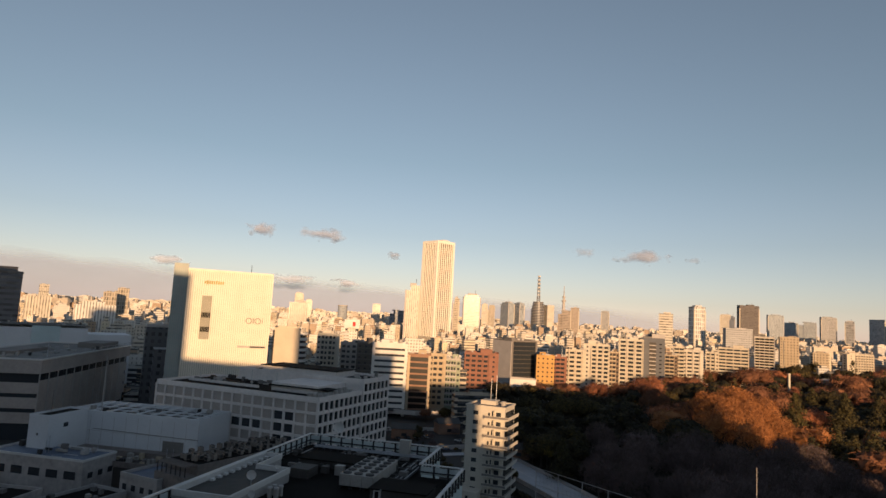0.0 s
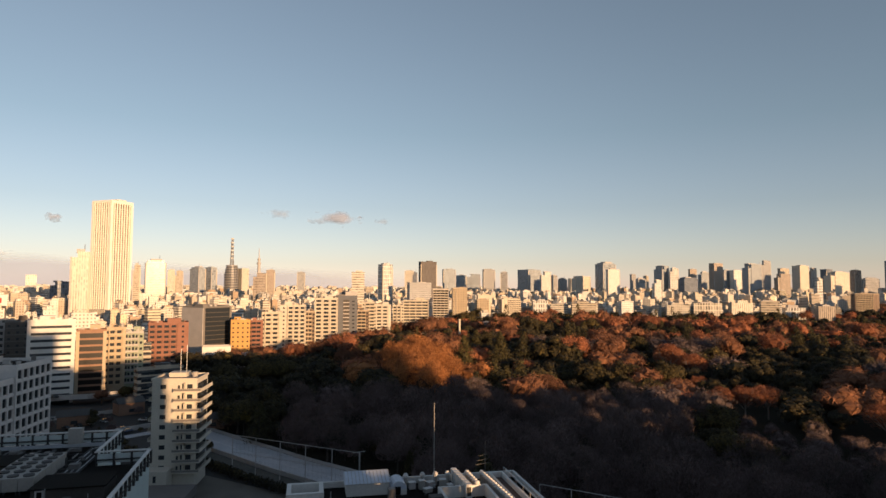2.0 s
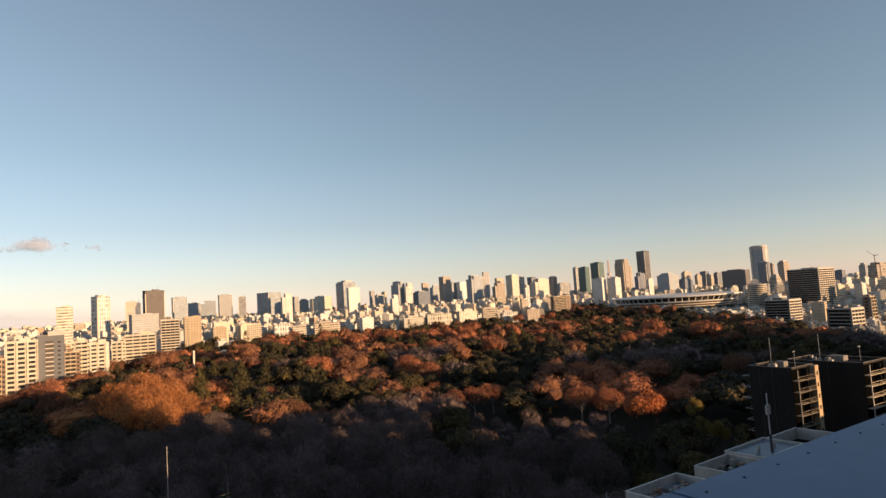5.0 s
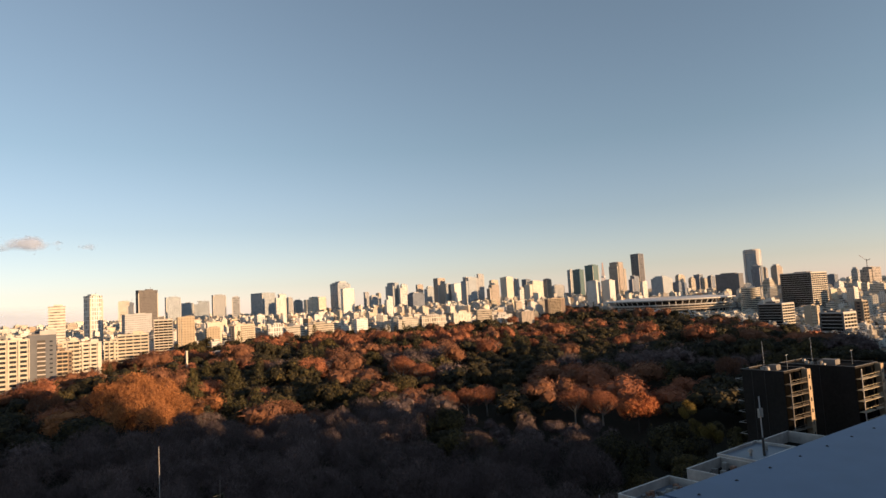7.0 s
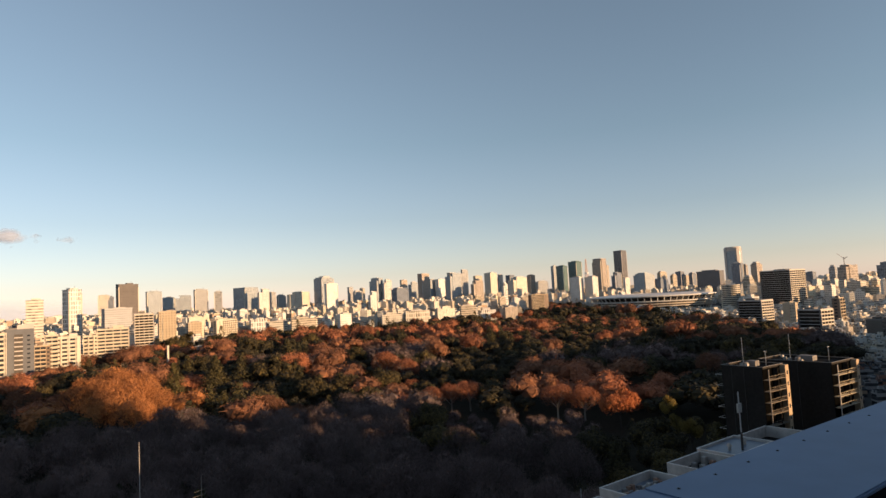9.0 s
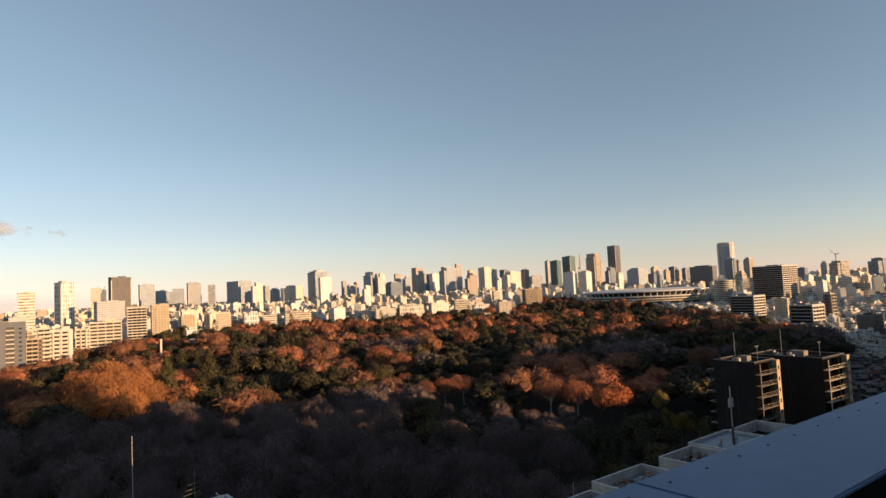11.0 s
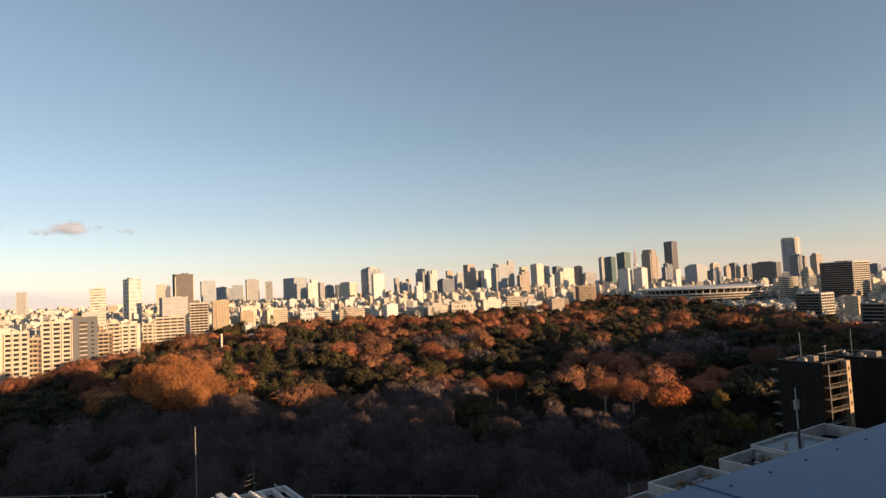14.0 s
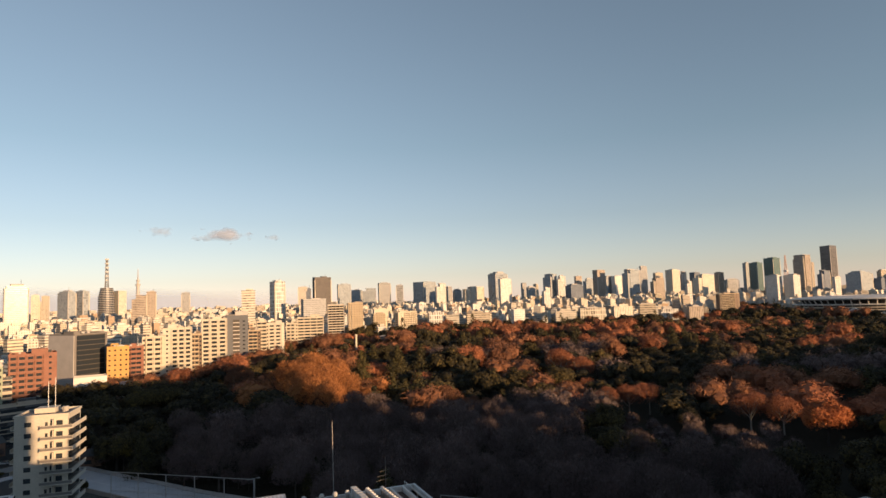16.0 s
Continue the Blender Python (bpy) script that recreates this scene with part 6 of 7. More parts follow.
# ---- low flat-roofed shops between the plant building and the screened roof ----
for x, y, w, d, h, rz, words in ((-72.5, 163.5, 13, 17, 14, -24, "low grey flat-roofed building with bluish roof"), (-86, 150, 11, 15, 10.5, -20, "low dark flat-roofed building with parapet")):
    t = thing("low_flat_building", words, "building", x, y, 0, rz, "low flat buildings")
    part("wall", cbox(B(), 0, 0, w, d, 0, h), LOWW, t)
    part("roof_floor", cbox(B(), 0, 0, w - 0.6, d - 0.6, h, h + 0.05), bpy.data.materials["blue_roof_sheet"] if h > 12 else ROOFW, t)
    part("parapet", rim(B(), w + 0.1, d + 0.1, 0.35, h, h + 0.8), PALEGREY, t)
    for i in range(4):
        part("window", cbox(B(), -w * 0.36 + i * w * 0.24, -d / 2 - 0.04, 1.3, 0.1, h - 3.2, h - 1.8), GLASS, t)
    for i in range(7):
        part("roof_unit", cbox(B(), rs.uniform(-0.4, 0.4) * w, rs.uniform(-0.4, 0.4) * d, rs.uniform(0.6, 1.5), 0.9, h + 0.05, h + rs.uniform(0.7, 1.5)), rs.choice((UNITW, GREYW, DARKSTEEL)), t)

# ---- roof deck crowded with condensers between the plant building and the screened roof ----
DECK_Z = 18.6
deck = thing("condenser_deck_building", "low grey building whose flat roof is crowded with condensers", "building", -57.5, 171.5, 0, -29)
part("wall", box(B(), -5.6, 5.6, -17, 17, 0, DECK_Z), LOWTAUPE, deck)
part("roof_floor", box(B(), -5.3, 5.3, -16.7, 16.7, DECK_Z, DECK_Z + 0.05), ROOFW, deck)
for i in range(5):
    part("support_beam", box(B(), -5.4, 5.4, -20.2 + i * 0.8, -20.0 + i * 0.8, DECK_Z - 0.2, DECK_Z + 0.1), LOWTAUPE, deck)
for i in range(7):
    part("support_post", cbox(B(), -5.2 + i * 1.73, -20.2, 0.2, 0.2, DECK_Z - 2.4, DECK_Z - 0.2), DARKSTEEL, deck)
part("lower_wall", box(B(), -5.6, 5.6, -20.6, -17, 0, DECK_Z - 2.4), LOWTAUPE, deck)
COND = worn("beige_condenser_paint", (0.24, 0.205, 0.175), amount=0.25, rough=0.6)
cond_body = mesh_of("casing", box(B(), -0.75, 0.75, -0.5, 0.5, 0.25, 1.75), COND)
cond_fan = mesh_of("fan_guard", tube(B(), 0, 0, 0.4, 0.4, 1.75, 1.85, 10), DARKSTEEL)
cond_grille = mesh_of("side_grille", box(B(), -0.6, 0.6, -0.55, -0.5, 0.45, 1.55), DARKSTEEL)
cond_foot = mesh_of("foot", box(box(B(), -0.65, -0.5, -0.5, 0.5, 0, 0.25), 0.5, 0.65, -0.5, 0.5, 0, 0.25), DARKSTEEL)
for i in range(5):
    for j in range(15):
        if rs.random() < 0.25:
            continue
        t = thing("condenser_unit", "beige air-conditioning condenser in a row on the roof", "condenser", 0, 0, 0, 0, "condenser rows")
        t.matrix_world = pose(-57.5, 171.5, 0, 0, 0, -29) @ pose(-4.2 + i * 2.1 + rs.uniform(-0.15, 0.15), -15.6 + j * 2.2 + rs.uniform(-0.4, 0.4), DECK_Z + 0.05, 0, 0, rs.choice((0, 0, 90, 180))) @ Matrix.Diagonal((0.9, 0.9, rs.uniform(0.6, 1.0), 1))
        same("casing", cond_body, t), same("fan_guard", cond_fan, t), same("side_grille", cond_grille, t), same("foot", cond_foot, t)

# ---- odds and ends on the flat roofs ----
rs = random.Random(31)


def roof_clutter(parent, x0, x1, y0, y1, z, n, paints=(UNITW, GREYW, DARKSTEEL, PALEGREY)):
    """Condensers, ducts, pipe runs and short masts spread over a roof."""
    for i in range(n):
        x, y = rs.uniform(x0, x1), rs.uniform(y0, y1)
        k = rs.random()
        if k < 0.5:
            bm = cbox(B(), x, y, rs.uniform(0.7, 1.9), rs.uniform(0.7, 1.5), z + 0.15, z + rs.uniform(0.9, 1.9))
            cbox(bm, x, y, 0.5, 0.5, z, z + 0.15)
            part("roof_unit", bm, rs.choice(paints), parent)
        elif k < 0.75:
            a, l = rs.choice((0, 1)), rs.uniform(2, 7)
            part("pipe", bar(B(), (x, y, z + 0.35), (min(x1, x + l * a), min(y1, y + l * (1 - a)) + 0.01, z + 0.35), 0.12), rs.choice((STEEL, DARKSTEEL, PALEGREY)), parent)
        elif k < 0.9:
            part("duct", cbox(B(), x, y, rs.uniform(0.6, 3.5), rs.uniform(0.5, 0.9), z + 0.2, z + 0.8), rs.choice(paints), parent)
        else:
            part("mast", bar(B(), (x, y, z), (x, y, z + rs.uniform(2, 5)), 0.07), STEEL, parent)


roof_clutter(office, -60, -26, 12, 25, 30.5, 26), roof_clutter(office, -10, -2, 30, 44, 33.9, 10)
roof_clutter(low, -28, -2, 1, 11, 15.5, 16), roof_clutter(wing, -28, 14, -4, 10, 12.05, 30)
roof_clutter(grey, -36, -3, 4, 70, 31.35, 30), roof_clutter(plant, -40, -2, 2, 16, 22.9, 24)
roof_clutter(plant, -34, 3, -11, -4, 12.6, 26, (DARKSTEEL, GREYW, TAN)), roof_clutter(teal, 2, 31, -28, -5, FL + 0.05, 40, (DARKSTEEL, GREYW, DARKW))
roof_clutter(teal, 30, 40, -58, -38, FL + 0.05, 24, (DARKSTEEL, GREYW, DARKW)), roof_clutter(near_roof, -14, 1, -20, -1, 27.7, 14)
roof_clutter(hall, -38, 26, 2, 28, 40.6, 18)

# ---- terraces of the stepped block beside the viewpoint ----
K = 1.667
step = thing("stepped_roof_building", "white stepped block with small walled roof terraces", "building", 73.3, 34.7, 0, -14.5)


TERW = worn("stained_white_render", (0.44, 0.41, 0.385), amount=0.35, fine=1.2, coarse=0.4)


def terrace(x0, x1, y0, y1, zt, zf, floor_m):
    x0, x1, y0, y1 = x0 * K, x1 * K, y0 * K, y1 * K
    part("wall", box(B(), x0, x1, y0, y1, 0, zf), TERW, step)
    part("terrace_floor", box(B(), x0 + 0.25, x1 - 0.25, y0 + 0.25, y1 - 0.25, zf, zf + 0.04), floor_m, step)
    part("terrace_wall", rim(B(), x1 - x0, y1 - y0, 0.16, zf, zt, (x0 + x1) / 2, (y0 + y1) / 2), TERW, step, "grey-white rendered terrace wall")
    part("wall_cap", rim(B(), x1 - x0 + 0.06, y1 - y0 + 0.06, 0.21, zt, zt + 0.05, (x0 + x1) / 2, (y0 + y1) / 2), WHITE, step, "pale metal wall cap")


BLUEROOF = worn("wet_blue_roof", (0.13, 0.165, 0.22), amount=0.3, rough=0.4)
terrace(-3.6, -0.15, -4.2, 0.15, 32.0, 30.4, ROOFW)
terrace(0, 6.3, -3.0, 0.1, 33.0, 31.9, BLUEROOF)
terrace(8.9, 13.9, -3.6, 0.2, 33.0, 31.6, ROOFW)
terrace(13.9, 20.4, -3.2, 0.45, 33.35, 33.0, BLUEROOF)
terrace(20.4, 26, -5.0, 0.2, 33.3, 31.6, ROOFW)
terrace(-24, -3.8, -6.0, 0.2, 30.0, 28.6, ROOFW)
part("wall", box(B(), -40, 50, -37, -10.2, 0, 26), WHITE, step)
part("terrace_pipe", bar(B(), (2, -1.6, 32.1), (9.6, -1.6, 32.1), 0.1), STEEL, step)
rs = random.Random(6)
for i in range(18):
    part("terrace_box", cbox(B(), 1.0 + i * 0.5, -0.8 - rs.uniform(0, 2.4), 0.5, 0.5, 31.94, 31.94 + rs.uniform(0.3, 0.9)), rs.choice((UNITW, GREYW, BROWNW)), step)
for i in range(6):
    part("terrace_box", cbox(B(), 16 + i * 1.2, -1.0 - rs.uniform(0, 2.4), 0.7, 0.6, 31.64, 31.64 + rs.uniform(0.5, 1.2)), rs.choice((UNITW, GREYW, BROWNW)), step)
for x in (26.3, 30.7):
    t = thing("roof_ventilator", "grey mushroom roof ventilator on a terrace", "ventilator", 0, 0, 0, 0, "terrace ventilators")
    t.matrix_world = pose(73.3, 34.7, 0, 0, 0, -14.5) @ pose(x, -2.6, 33.04)
    part("stem", tube(B(), 0, 0, 0.22, 0.22, 0, 0.6, 10), UNITW, t)
    part("cap", tube(B(), 0, 0, 0.42, 0.22, 0.6, 1.0, 12), UNITW, t)
mast = thing("aerial_pole", "grey aerial pole with small box antennas", "aerial", 0, 0)
mast.matrix_world = pose(73.3, 34.7, 0, 0, 0, -14.5) @ pose(27.6, -3.9, 33.04)
part("pole", bar(B(), (0, 0, 0), (0, 0, 8.4), 0.09, 8), STEEL, mast)
part("base", bar(B(), (0, 0, 0), (0, 0, 2.6), 0.18, 8), DARKSTEEL, mast)
for s_ in (-1, 1):
    part("antenna_box", cbox(B(), 0.3 * s_, 0, 0.36, 0.3, 5.4, 6.7), UNITW, mast)
rodn = thing("aerial_pole", "thin terrace aerial rod", "aerial", 0, 0)
rodn.matrix_world = pose(73.3, 34.7, 0, 0, 0, -14.5) @ pose(-4.3, -0.6, 30.4)
part("pole", bar(B(), (0, 0, 0), (0, 0, 3.6), 0.05), STEEL, rodn)


# ---- two dark apartment towers at the park's edge ----
SLAB = worn("cream_balcony_edge", (0.50, 0.42, 0.30), amount=0.12)
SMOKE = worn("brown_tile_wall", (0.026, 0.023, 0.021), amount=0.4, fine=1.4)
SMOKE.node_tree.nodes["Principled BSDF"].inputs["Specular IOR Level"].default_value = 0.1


# near-black with no gloss, stands in for the unlit depth behind the balconies
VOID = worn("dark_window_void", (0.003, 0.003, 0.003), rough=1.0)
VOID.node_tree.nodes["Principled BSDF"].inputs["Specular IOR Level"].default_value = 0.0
TANWALL = worn("tan_end_tile", (0.36, 0.265, 0.17), amount=0.25)


def dark_apartment(x, y, front, side, h, far_slabs, edge, column):
    t = thing("apartment_building", "dark brown tiled apartment tower with cream balcony edges", "building", x, y, 0, -17, "dark apartment towers")
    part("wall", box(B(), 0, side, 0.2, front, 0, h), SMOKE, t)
    n = int(h / 2.9)
    sl = mesh_of("balcony_slab", box(B(), 0.3, side - 0.6, -1.3, 0.2, 0, 0.13), edge)
    rail = mesh_of("balcony_rail", box(B(), 0.3, side - 0.6, -1.3, -1.25, 1.04, 1.12), edge)
    glass = mesh_of("mid_rail", box(B(), 0.3, side - 0.6, -1.29, -1.26, 0.55, 0.59), edge)
    # flat black sheet over the wall instead of a deep dark recess
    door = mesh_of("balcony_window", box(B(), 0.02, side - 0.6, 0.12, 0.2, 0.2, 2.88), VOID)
    mull = mesh_of("divider", box(B(), side * 0.5, side * 0.5 + 0.15, -1.2, 0.1, 0.13, 2.8), SMOKE)
    off = mesh_of("end_slab", box(box(B(), 0.3, 0.42, front, front + 2.1, 0, 0.13), 0.3, side - 0.6, front + 2.1, front + 2.2, 0, 0.13), PALEGREY)
    for i in range(n):
        z = h - (i + 1) * 2.9
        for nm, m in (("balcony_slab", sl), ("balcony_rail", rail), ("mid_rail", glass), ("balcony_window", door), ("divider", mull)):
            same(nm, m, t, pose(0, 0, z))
        if far_slabs:
            same("end_slab", off, t, pose(0, 0, z + 0.6))
    part("corner_column", box(B(), 0.1, 0.3, -1.42, -1.25, 0, h), column, t)
    part("end_wall", box(B(), side - 1.7, side, -1.4, 0.2, 0, h + 0.3), TANWALL, t)
    for i in range(n):
        part("end_window", box(B(), side - 1.1, side - 0.6, -1.46, -1.4, h - 2.2 - i * 2.9, h - 1.2 - i * 2.9), GLASS, t)
    part("wall_joint", box(B(), -0.06, 0, front * 0.45, front * 0.45 + 0.12, 0, h), DARKSTEEL, t)
    part("wall_joint", box(B(), -0.06, 0, front * 0.75, front * 0.75 + 0.12, 0, h), DARKSTEEL, t)
    part("parapet", rim(B(), side, front + 0.2, 0.3, h, h + 0.5, side / 2, front / 2 + 0.1), SMOKE, t)
    part("parapet_cap", rim(B(), side + 0.1, front + 0.3, 0.4, h + 0.5, h + 0.58, side / 2, front / 2 + 0.1), GREYW, t)
    part("roof_floor", box(B(), 0.3, side - 0.3, 0.4, front - 0.3, h, h + 0.06), ROOFW, t)
    part("lift_house", box(B(), side * 0.4, side * 0.6, front * 0.36, front * 0.56, h, h + 1.5), GREYW, t)
    part("roof_tank", tube(B(), side * 0.2, front * 0.5, 0.7, 0.7, h, h + 1.3, 12), GREYW, t)
    part("aerial", bar(B(), (side * 0.5, front * 0.7, h), (side * 0.5, front * 0.7, h + 7.5), 0.08), STEEL, t)
    part("aerial", bar(B(), (side * 0.6, front * 0.2, h), (side * 0.6, front * 0.2, h + 4.2), 0.07), STEEL, t)
    part("aerial_cross", bar(B(), (side * 0.6 - 0.8, front * 0.2, h + 4), (side * 0.6 + 0.8, front * 0.2, h + 4), 0.05), STEEL, t)
    for i in range(5):
        part("roof_unit", cbox(B(), rs.uniform(1, side - 1.5), rs.uniform(1, front - 1), 0.9, 0.7, h + 0.06, h + rs.uniform(0.7, 1.1)), UNITW, t)


# the first tower's edges and column are darker to paint in its shade
dark_apartment(177.3, 36.5, 11.4, 10.2, 34.4, True, worn("shade_tinted_edge", (0.20, 0.165, 0.125), amount=0.2), GREYW)
dark_apartment(198.45, 23.65, 20.2, 13.2, 33.4, False, SLAB, PALEGREY)

# ---- landmarks of the skyline ----
cross = thing("high_rise_building", "very tall cream residential tower with vertical dark strips", "building", -35.5, 1003, 0, 43, "skyline towers")
CW = 18.2
BRIGHT = worn("cream_white_tile", (0.80, 0.755, 0.67), amount=0.1)
# balcony shade between the piers is put into the core's dark colour
part("core", cbox(B(), 0, 0, 2 * CW - 1.6, 2 * CW - 1.6, 0, 173), worn("shaded_balcony", (0.06, 0.046, 0.036), amount=0.3), cross)
for side in range(4):
    m = pose(0, 0, 0, 0, 0, 90 * side)
    for i in range(9):
        ob = part("pier", cbox(B(), -CW + 1.4 + i * (2 * CW - 2.8) / 8, -CW + 0.3, 1.5 if i not in (0, 8) else 3.6, 1.6, 0, 175), BRIGHT, cross)
        ob.matrix_basis = m
slab53 = mesh_of("balcony_slab", cbox(B(), 0, 0, 2 * CW - 1.5, 2 * CW - 1.5, 0, 0.5), BRIGHT)
for i in range(50):
    same("balcony_slab", slab53, cross, pose(0, 0, 6 + i * 3.25))
part("crown", rim(B(), 2 * CW + 0.6, 2 * CW + 0.6, 2.0, 173, 177), BRIGHT, cross)
part("plant_room", cbox(B(), 5, -5, 14, 14, 173, 180), WHITE, cross)
part("podium", cbox(B(), 0, 0, 60, 52, 0, 24), WALLS["cream"], cross)

ich = thing("antenna_tower_building", "dark blue government tower with tall lattice mast", "building", 258, 1999, 0, 20, "skyline towers")
for i in range(24):
    w = 44.0 - max(0, i - 18) * 2.2
    part("storey_tier", tube(B(), 0, 0, w / 2, w / 2, i * 5.0, i * 5.0 + 3.6, 18), GLASS, ich)
    part("tier_edge", tube(B(), 0, 0, w / 2 + 0.7, w / 2 + 0.7, i * 5.0 + 3.6, i * 5.0 + 5.0, 18), PALEGREY, ich)
part("side_wing", box(B(), 22, 46, -22, 20, 0, 111), WALLS["cream"], ich)
bm = B()
for i in range(14):
    z0, z1 = 120 + i * 6.0, 126 + i * 6.0
    r0, r1 = 5.8 - i * 0.25, 5.55 - i * 0.25
    for k in range(4):
        a0, a1 = math.tau * k / 4, math.tau * (k + 1) / 4
        p = (r0 * math.cos(a0), r0 * math.sin(a0), z0)
        bar(bm, p, (r1 * math.cos(a0), r1 * math.sin(a0), z1), 0.85, 4)
        bar(bm, p, (r1 * math.cos(a1), r1 * math.sin(a1), z1), 0.6, 4)
part("lattice_mast", bm, GREYW, ich, "grey lattice mast")
for z in (140, 152, 164, 176, 188, 200):
    part("mast_platform", tube(B(), 0, 0, 5.2, 5.2, z, z + 3.4, 10), worn("mast_drum", (0.60, 0.56, 0.52)) if z == 140 else bpy.data.materials["mast_drum"], ich)

tree_t = thing("broadcast_tower", "slender pale broadcast tower on the horizon", "tower", 719, 4240, 0, 0, "skyline towers")
part("shaft", tube(tube(B(), 0, 0, 16, 9, 0, 200, 12), 0, 0, 9, 7, 200, 240, 12), PALEGREY, tree_t)
part("deck", tube(B(), 0, 0, 12, 16, 196, 210, 16), PALEGREY, tree_t)
part("deck", tube(B(), 0, 0, 9, 12, 226, 234, 16), PALEGREY, tree_t)
part("spire", tube(B(), 0, 0, 4, 1.5, 240, 306, 8), PALEGREY, tree_t)
tk = thing("broadcast_tower", "thin red and white lattice tower far away", "tower", 3610, 1700, 0, 0, "skyline towers")
bm = B()
for i in range(12):
    z0, z1 = i * 19.5, i * 19.5 + 19.5
    r0, r1 = 30 * (1 - i / 12) ** 1.6 + 3, 30 * (1 - (i + 1) / 12) ** 1.6 + 3
    for k in range(4):
        a0, a1 = math.tau * k / 4, math.tau * (k + 1) / 4
        bar(bm, (r0 * math.cos(a0), r0 * math.sin(a0), z0), (r1 * math.cos(a0), r1 * math.sin(a0), z1), 1.2, 4)
        bar(bm, (r0 * math.cos(a0), r0 * math.sin(a0), z0), (r1 * math.cos(a1), r1 * math.sin(a1), z1), 0.9, 4)
part("lattice", bm, worn("faded_red_paint", (0.60, 0.42, 0.35)), tk)
part("deck", cbox(B(), 0, 0, 18, 18, 140, 150), WHITE, tk)

mori = thing("high_rise_building", "rounded grey glass skyscraper with pale crown", "building", 3530, 820, 0, 15, "skyline towers")
part("shaft", tube(B(), 0, 0, 43, 42, 0, 205, 20), WALLS["glass"], mori)
for a in range(4):
    ob = part("corner_fin", box(B(), -8, 8, -46, -30, 0, 222), PALEGREY, mori)
    ob.matrix_basis = pose(0, 0, 0, 0, 0, 90 * a + 30)
part("crown", tube(B(), 0, 0, 38, 40, 205, 228, 20), PALEGREY, mori)
cr = thing("tower_crane", "thin red tower crane on a far building", "crane", 2003, 186, 80, 0)
part("tower", bar(B(), (0, 0, 0), (0, 0, 22), 1.0), GREYW, cr)
part("jib", bar(B(), (0, 0, 18), (1, 15, 33), 0.5), worn("crane_red", (0.4, 0.16, 0.10)), cr)
part("counter_jib", bar(B(), (0, 0, 18), (0, -9, 22), 0.8), GREYW, cr)

# ---- stadium with white roof ring, gymnasium, glasshouse in the park ----
stad = thing("stadium", "large oval stadium with white roof and layered eaves", "stadium", 1415, 512, 0, -70)


def ring_band(r0x, r0y, r1x, r1y, z0, z1, n=72):
    bm = B()
    o = [[bm.verts.new((rx * math.cos(math.tau * i / n), ry * math.sin(math.tau * i / n), z)) for i in range(n)] for rx, ry, z in ((r0x, r0y, z0), (r1x, r1y, z1), (r1x - 2, r1y - 2, z1 - 1.5), (r0x - 2, r0y - 2, z0 - 1.5))]
    for k in range(4):
        for i in range(n):
            j = (i + 1) % n
            bm.faces.new((o[k][i], o[k][j], o[(k + 1) % 4][j], o[(k + 1) % 4][i]))
    bmesh.ops.recalc_face_normals(bm, faces=bm.faces)
    return bm


# stand colour is near black to carry the shade under the roof
DIM = worn("shaded_stand", (0.035, 0.032, 0.032), rough=0.9)
EAVE = worn("cedar_eave", (0.60, 0.52, 0.43))
part("roof_ring", ring_band(139, 112, 84, 58, 31.5, 36.0), WHITE, stad, "white sloping roof ring")
part("fascia", ring_band(139.5, 112.5, 138.8, 111.8, 30.2, 31.9), WHITE, stad, "thin white roof fascia")
part("stand_wall", ring_band(119, 92, 117, 90, 0, 31), DIM, stad, "dark open stands under the roof")
for z, out, m in ((20.0, 133, WHITE), (14.5, 131, EAVE), (9.5, 129, EAVE)):
    part("eave", ring_band(out, out - 27, 118, 91, z, z + 0.9), m, stad)
    part("eave_edge", ring_band(out + 0.4, out - 26.6, out - 0.3, out - 27.3, z - 0.9, z + 0.5), m, stad)
col = mesh_of("column", bar(B(), (-3.5, 0, 20.5), (3.5, 0, 30.6), 1.05, 6), WHITE)
lowcol = mesh_of("low_column", cbox(B(), 0, 0, 1.3, 1.3, 0, 20.0), EAVE)
for i in range(60):
    a = math.tau * i / 60
    m = pose(130 * math.cos(a), 103 * math.sin(a), 0, 0, 0, math.degrees(a))
    same("column", col, stad, m)
    same("low_column", lowcol, stad, pose(124 * math.cos(a), 97 * math.sin(a), 0))
gym = thing("gymnasium", "gymnasium with folded grey metal roofs", "hall", 1190, 452, 0, 20)
for i in range(3):
    bm = B()
    x = (i - 1) * 34
    v = [bm.verts.new(p) for p in ((x - 22, -18, 8), (x + 22, -18, 8), (x + 22, 18, 8), (x - 22, 18, 8), (x - 4, 0, 19 - 2 * i), (x + 4, 0, 19 - 2 * i))]
    for f in ((0, 1, 5, 4), (1, 2, 5), (2, 3, 4, 5), (3, 0, 4), (3, 2, 1, 0)):
        bm.faces.new([v[k] for k in f])
    part("folded_roof", bm, STEEL, gym)
part("wall", cbox(B(), 0, 0, 104, 30, 0, 8), WHITE, gym)
gh = thing("glasshouse", "long glasshouse with curved pale roof among trees", "glasshouse", 383, 660, 0, -30)
bm, rows = B(), []
for i in range(13):
    a = math.pi * i / 12
    rows.append([bm.verts.new((17 * math.cos(a), y, 4 + 11 * math.sin(a))) for y in (-12, 12)])
for a, b in zip(rows, rows[1:]):
    bm.faces.new((a[0], b[0], b[1], a[1]))
bm.faces.new([r[0] for r in rows]), bm.faces.new([r[1] for r in rows][::-1])
bmesh.ops.recalc_face_normals(bm, faces=bm.faces)
part("vault", bm, worn("dusty_glass", (0.17, 0.19, 0.20), rough=0.3, amount=0.15), gh)
part("base_wall", cbox(B(), 0, 0, 34, 24, 0, 4), PALEGREY, gh)
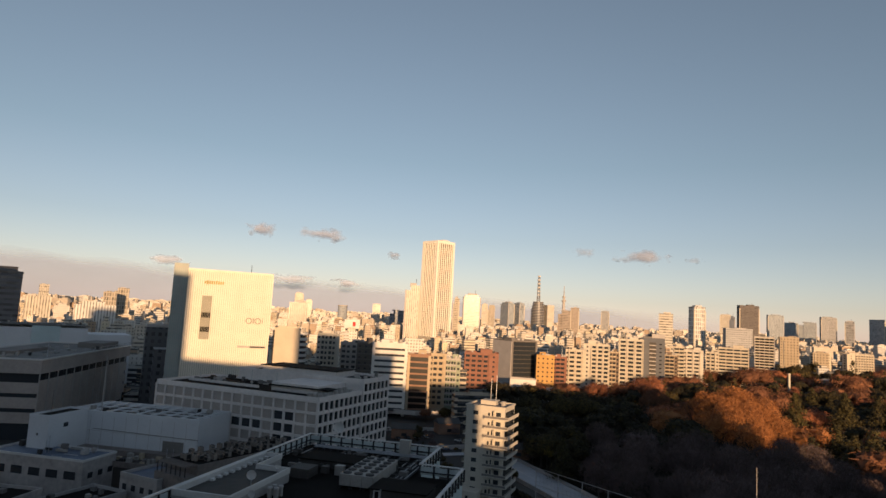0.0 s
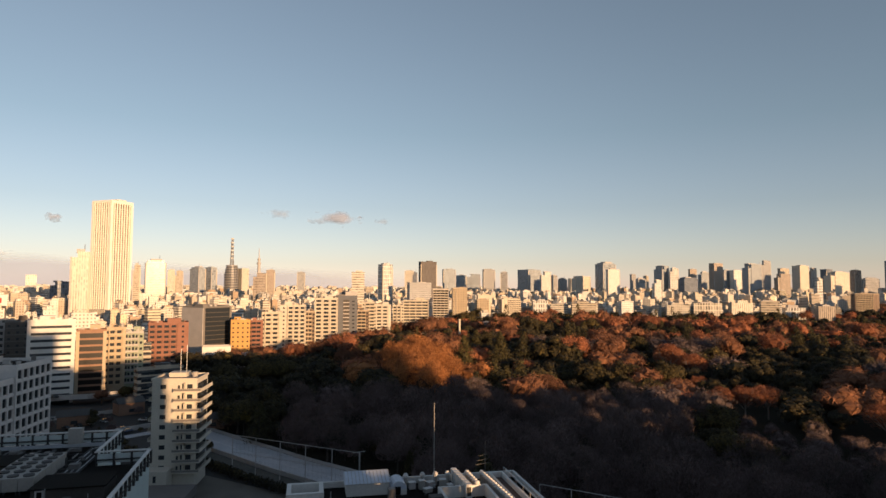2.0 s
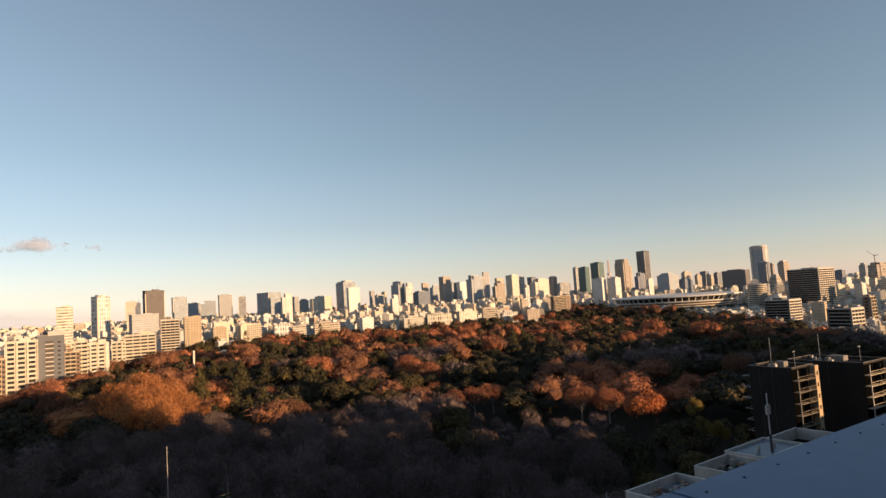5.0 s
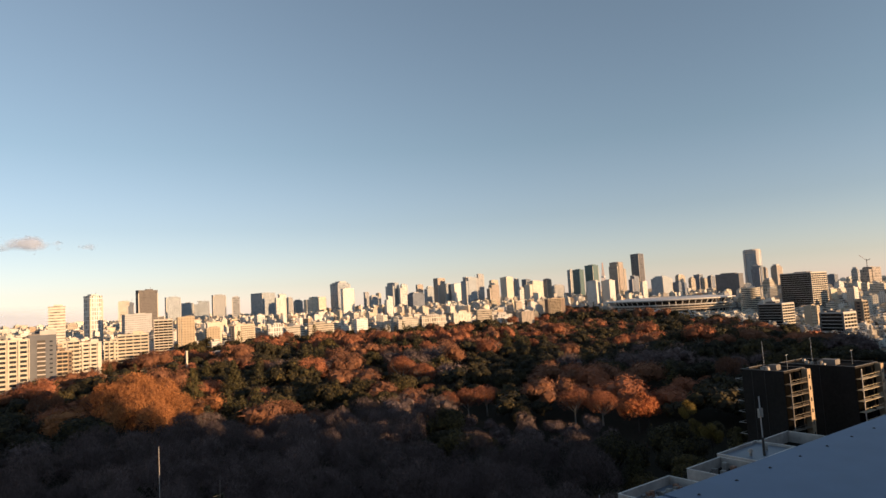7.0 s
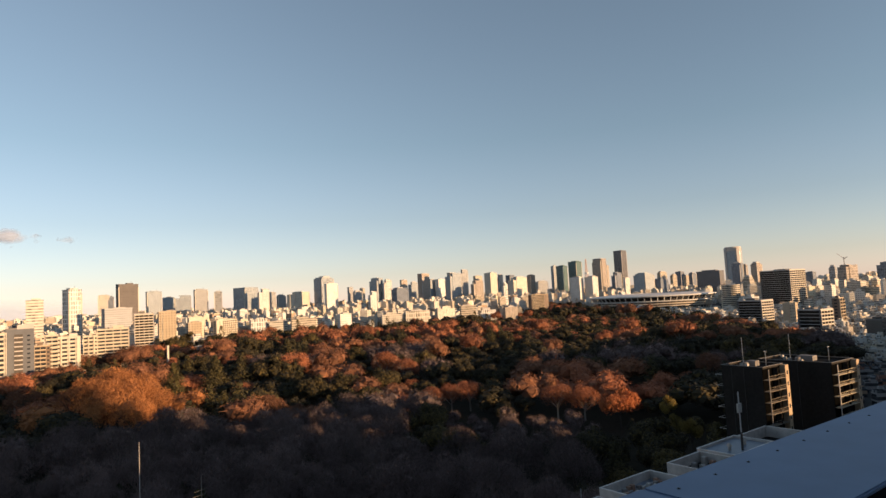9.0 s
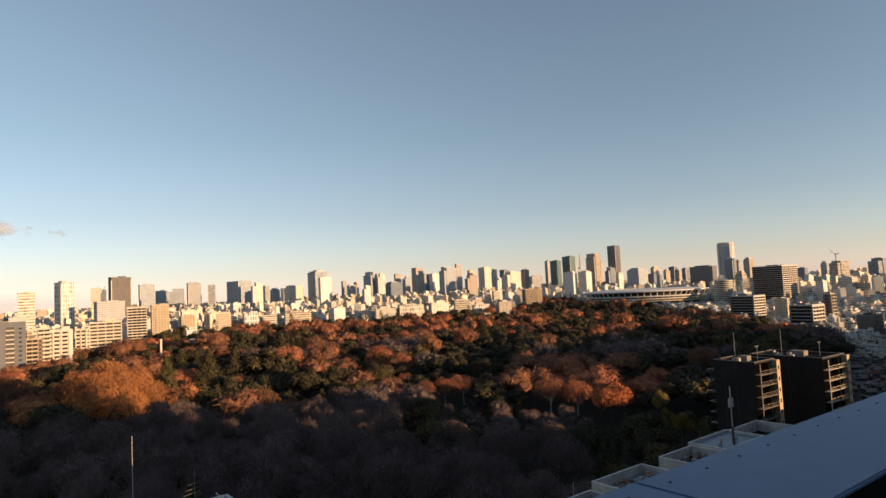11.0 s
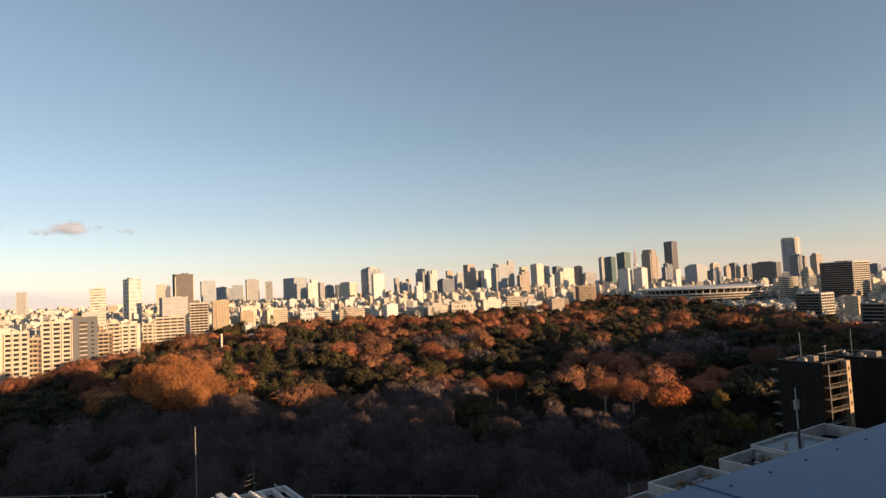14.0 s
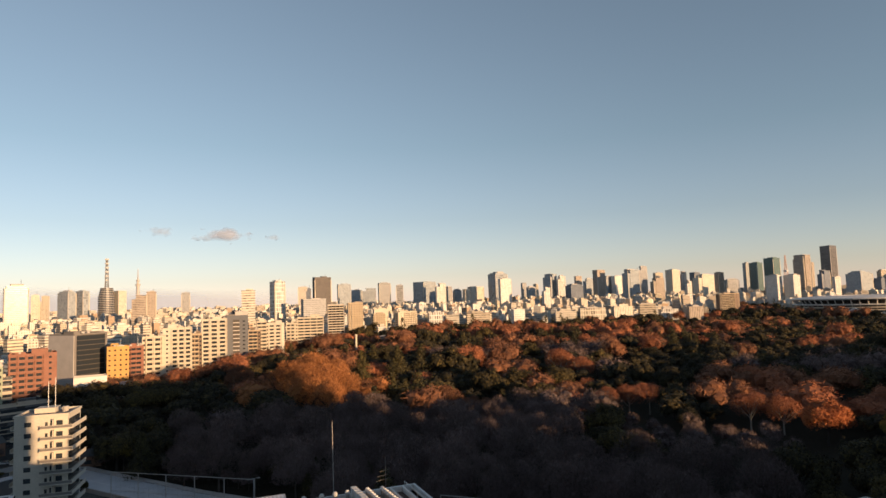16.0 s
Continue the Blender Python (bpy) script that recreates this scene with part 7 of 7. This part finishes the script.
for y in (-12.1, -4, 4, 12.1):
    bm = B()
    for i in range(12):
        a0, a1 = math.pi * i / 12, math.pi * (i + 1) / 12
        bar(bm, (17.1 * math.cos(a0), y, 4 + 11.1 * math.sin(a0)), (17.1 * math.cos(a1), y, 4 + 11.1 * math.sin(a1)), 0.2, 4)
    part("rib", bm, PALEGREY, gh)
pil = thing("stone_pillar", "tall pale square pillar among park trees", "pillar", 302, 575)
part("shaft", cbox(B(), 0, 0, 1.7, 1.7, 0, 23), CREAM, pil)
part("cap", cbox(B(), 0, 0, 2.1, 2.1, 23, 24), CREAM, pil)

# ---- small evening clouds and the cloud bank low over the city ----
def cloud_material(name, density, colour, stretch):
    k = Nodes(name, 1.0)
    k.b.inputs["Specular IOR Level"].default_value = 0.0
    tc = k.t.nodes.new("ShaderNodeTexCoord")
    co = tc.outputs["Object"]
    seed = k.math("MULTIPLY", k.t.nodes.new("ShaderNodeObjectInfo").outputs["Random"], 60.0)
    r = k.vec("LENGTH", k.vec("MULTIPLY", co, (1, 0, 1)))
    shifted = k.vec("ADD", k.vec("MULTIPLY", co, (stretch, 0.0, 1.0)), k.node("ShaderNodeCombineXYZ", i0=seed, i2=seed).outputs[0])
    n = k.noise(1.3, 4, shifted)
    f = k.math("ADD", k.math("MULTIPLY", k.math("SUBTRACT", 0.86, r), 1.5), k.math("MULTIPLY", k.math("SUBTRACT", n, 0.52), 3.4))
    c = k.t.nodes.new("ShaderNodeClamp")
    k.put(c.inputs[0], k.math("MULTIPLY", f, density))
    k.put(c.inputs[2], density)
    k.put(k.b.inputs["Alpha"], c.outputs[0])
    return k.done(k.mix(n, rgba(tuple(v * 0.8 for v in colour)), rgba(tuple(min(1, v * 1.25) for v in colour))))


PUFF = cloud_material("cloud_grey_pink", 0.6, (0.27, 0.31, 0.42), 1.6)
VEIL = cloud_material("cloud_veil", 0.26, (0.27, 0.31, 0.42), 1.6)
# lighter copy of the cloud colour, paints crests as sunlit
CREST = cloud_material("cloud_lit_crest", 0.62, (0.40, 0.46, 0.60), 1.6)


def cloud(az, el, w, h, material, dist=4500):
    """A thin lumpy lens of cloud high above the city."""
    bm = B()
    bmesh.ops.create_icosphere(bm, subdivisions=4, radius=1.0)
    for v in bm.verts:
        q = 1 + 0.35 * noise.noise(v.co * 2.3 + Vector((az, el, 0)))
        v.co = Vector((v.co.x * q, v.co.y, v.co.z * q))
    ob = new("cloud", mesh_of("cloud", bm, material))
    a, e = radians(az), radians(el)
    ob.matrix_world = pose(dist * math.sin(a), dist * math.cos(a), EYE + dist * math.tan(e), 0, 0, -az) @ Matrix.Diagonal((w * dist / 2, 60, h * dist / 2, 1))
    tagged(ob, "small soft grey-pink evening cloud", "cloud", "clouds")


D = math.pi / 180
cloud(-18.0, 6.75, 3.4 * D, 1.5 * D, PUFF), cloud(-12.4, 6.7, 5.6 * D, 1.5 * D, PUFF), cloud(-6.1, 5.25, 1.7 * D, 0.8 * D, PUFF)
cloud(11.2, 6.4, 3.0 * D, 0.9 * D, VEIL), cloud(16.4, 6.1, 5.6 * D, 1.5 * D, PUFF), cloud(20.6, 5.9, 1.8 * D, 0.6 * D, VEIL)
cloud(-15.2, 2.5, 5.2 * D, 1.1 * D, CREST), cloud(-10.2, 2.45, 4.2 * D, 0.8 * D, CREST), cloud(-25.5, 3.4, 4.0 * D, 1.0 * D, CREST)

# the bank: a low band of cloud along the horizon with a ragged crest
k = Nodes("cloud_bank", 1.0)
k.b.inputs["Specular IOR Level"].default_value = 0.0
BANK_D = 4800.0
pos = k.place().outputs["Position"]
px, py, pz = (k.node("ShaderNodeSeparateXYZ", i0=pos).outputs[i] for i in range(3))
az = k.math("ARCTAN2", px, py)
el = k.math("DIVIDE", k.math("SUBTRACT", pz, EYE), BANK_D)
wave = k.noise(7.0, 6, k.node("ShaderNodeCombineXYZ", i0=k.math("MULTIPLY", az, 1.0), i1=k.math("MULTIPLY", el, 2.5)).outputs[0])
# the crest sinks from west to east and fades out
crest = k.math("ADD", 0.036, k.math("MULTIPLY", az, -0.035))
top = k.math("DIVIDE", k.math("SUBTRACT", k.math("ADD", crest, k.math("MULTIPLY", k.math("SUBTRACT", wave, 0.5), 0.03)), el), 0.016)
# its eastern reach paints lavender haze on the same sheet
east = k.math("DIVIDE", k.math("SUBTRACT", 0.44, az), 0.26)
c1, c2 = k.t.nodes.new("ShaderNodeClamp"), k.t.nodes.new("ShaderNodeClamp")
k.put(c1.inputs[0], top), k.put(c2.inputs[0], east)
k.put(k.b.inputs["Alpha"], k.math("MULTIPLY", k.math("MULTIPLY", c1.outputs[0], c2.outputs[0]), 0.72))
BANK = k.done(k.mix(wave, (0.20, 0.25, 0.39, 1), (0.29, 0.36, 0.54, 1)))
bm, low, high = B(), [], []
for i in range(49):
    a = radians(-60 + i * 1.75)
    low.append(bm.verts.new((BANK_D * math.sin(a), BANK_D * math.cos(a), 0)))
    high.append(bm.verts.new((BANK_D * math.sin(a), BANK_D * math.cos(a), 480)))
for i in range(48):
    bm.faces.new((low[i], low[i + 1], high[i + 1], high[i]))
tagged(new("backdrop", mesh_of("cloud_bank", bm, BANK)), "lavender-grey cloud bank with painted haze low over the horizon", "cloud bank", kind="structure")
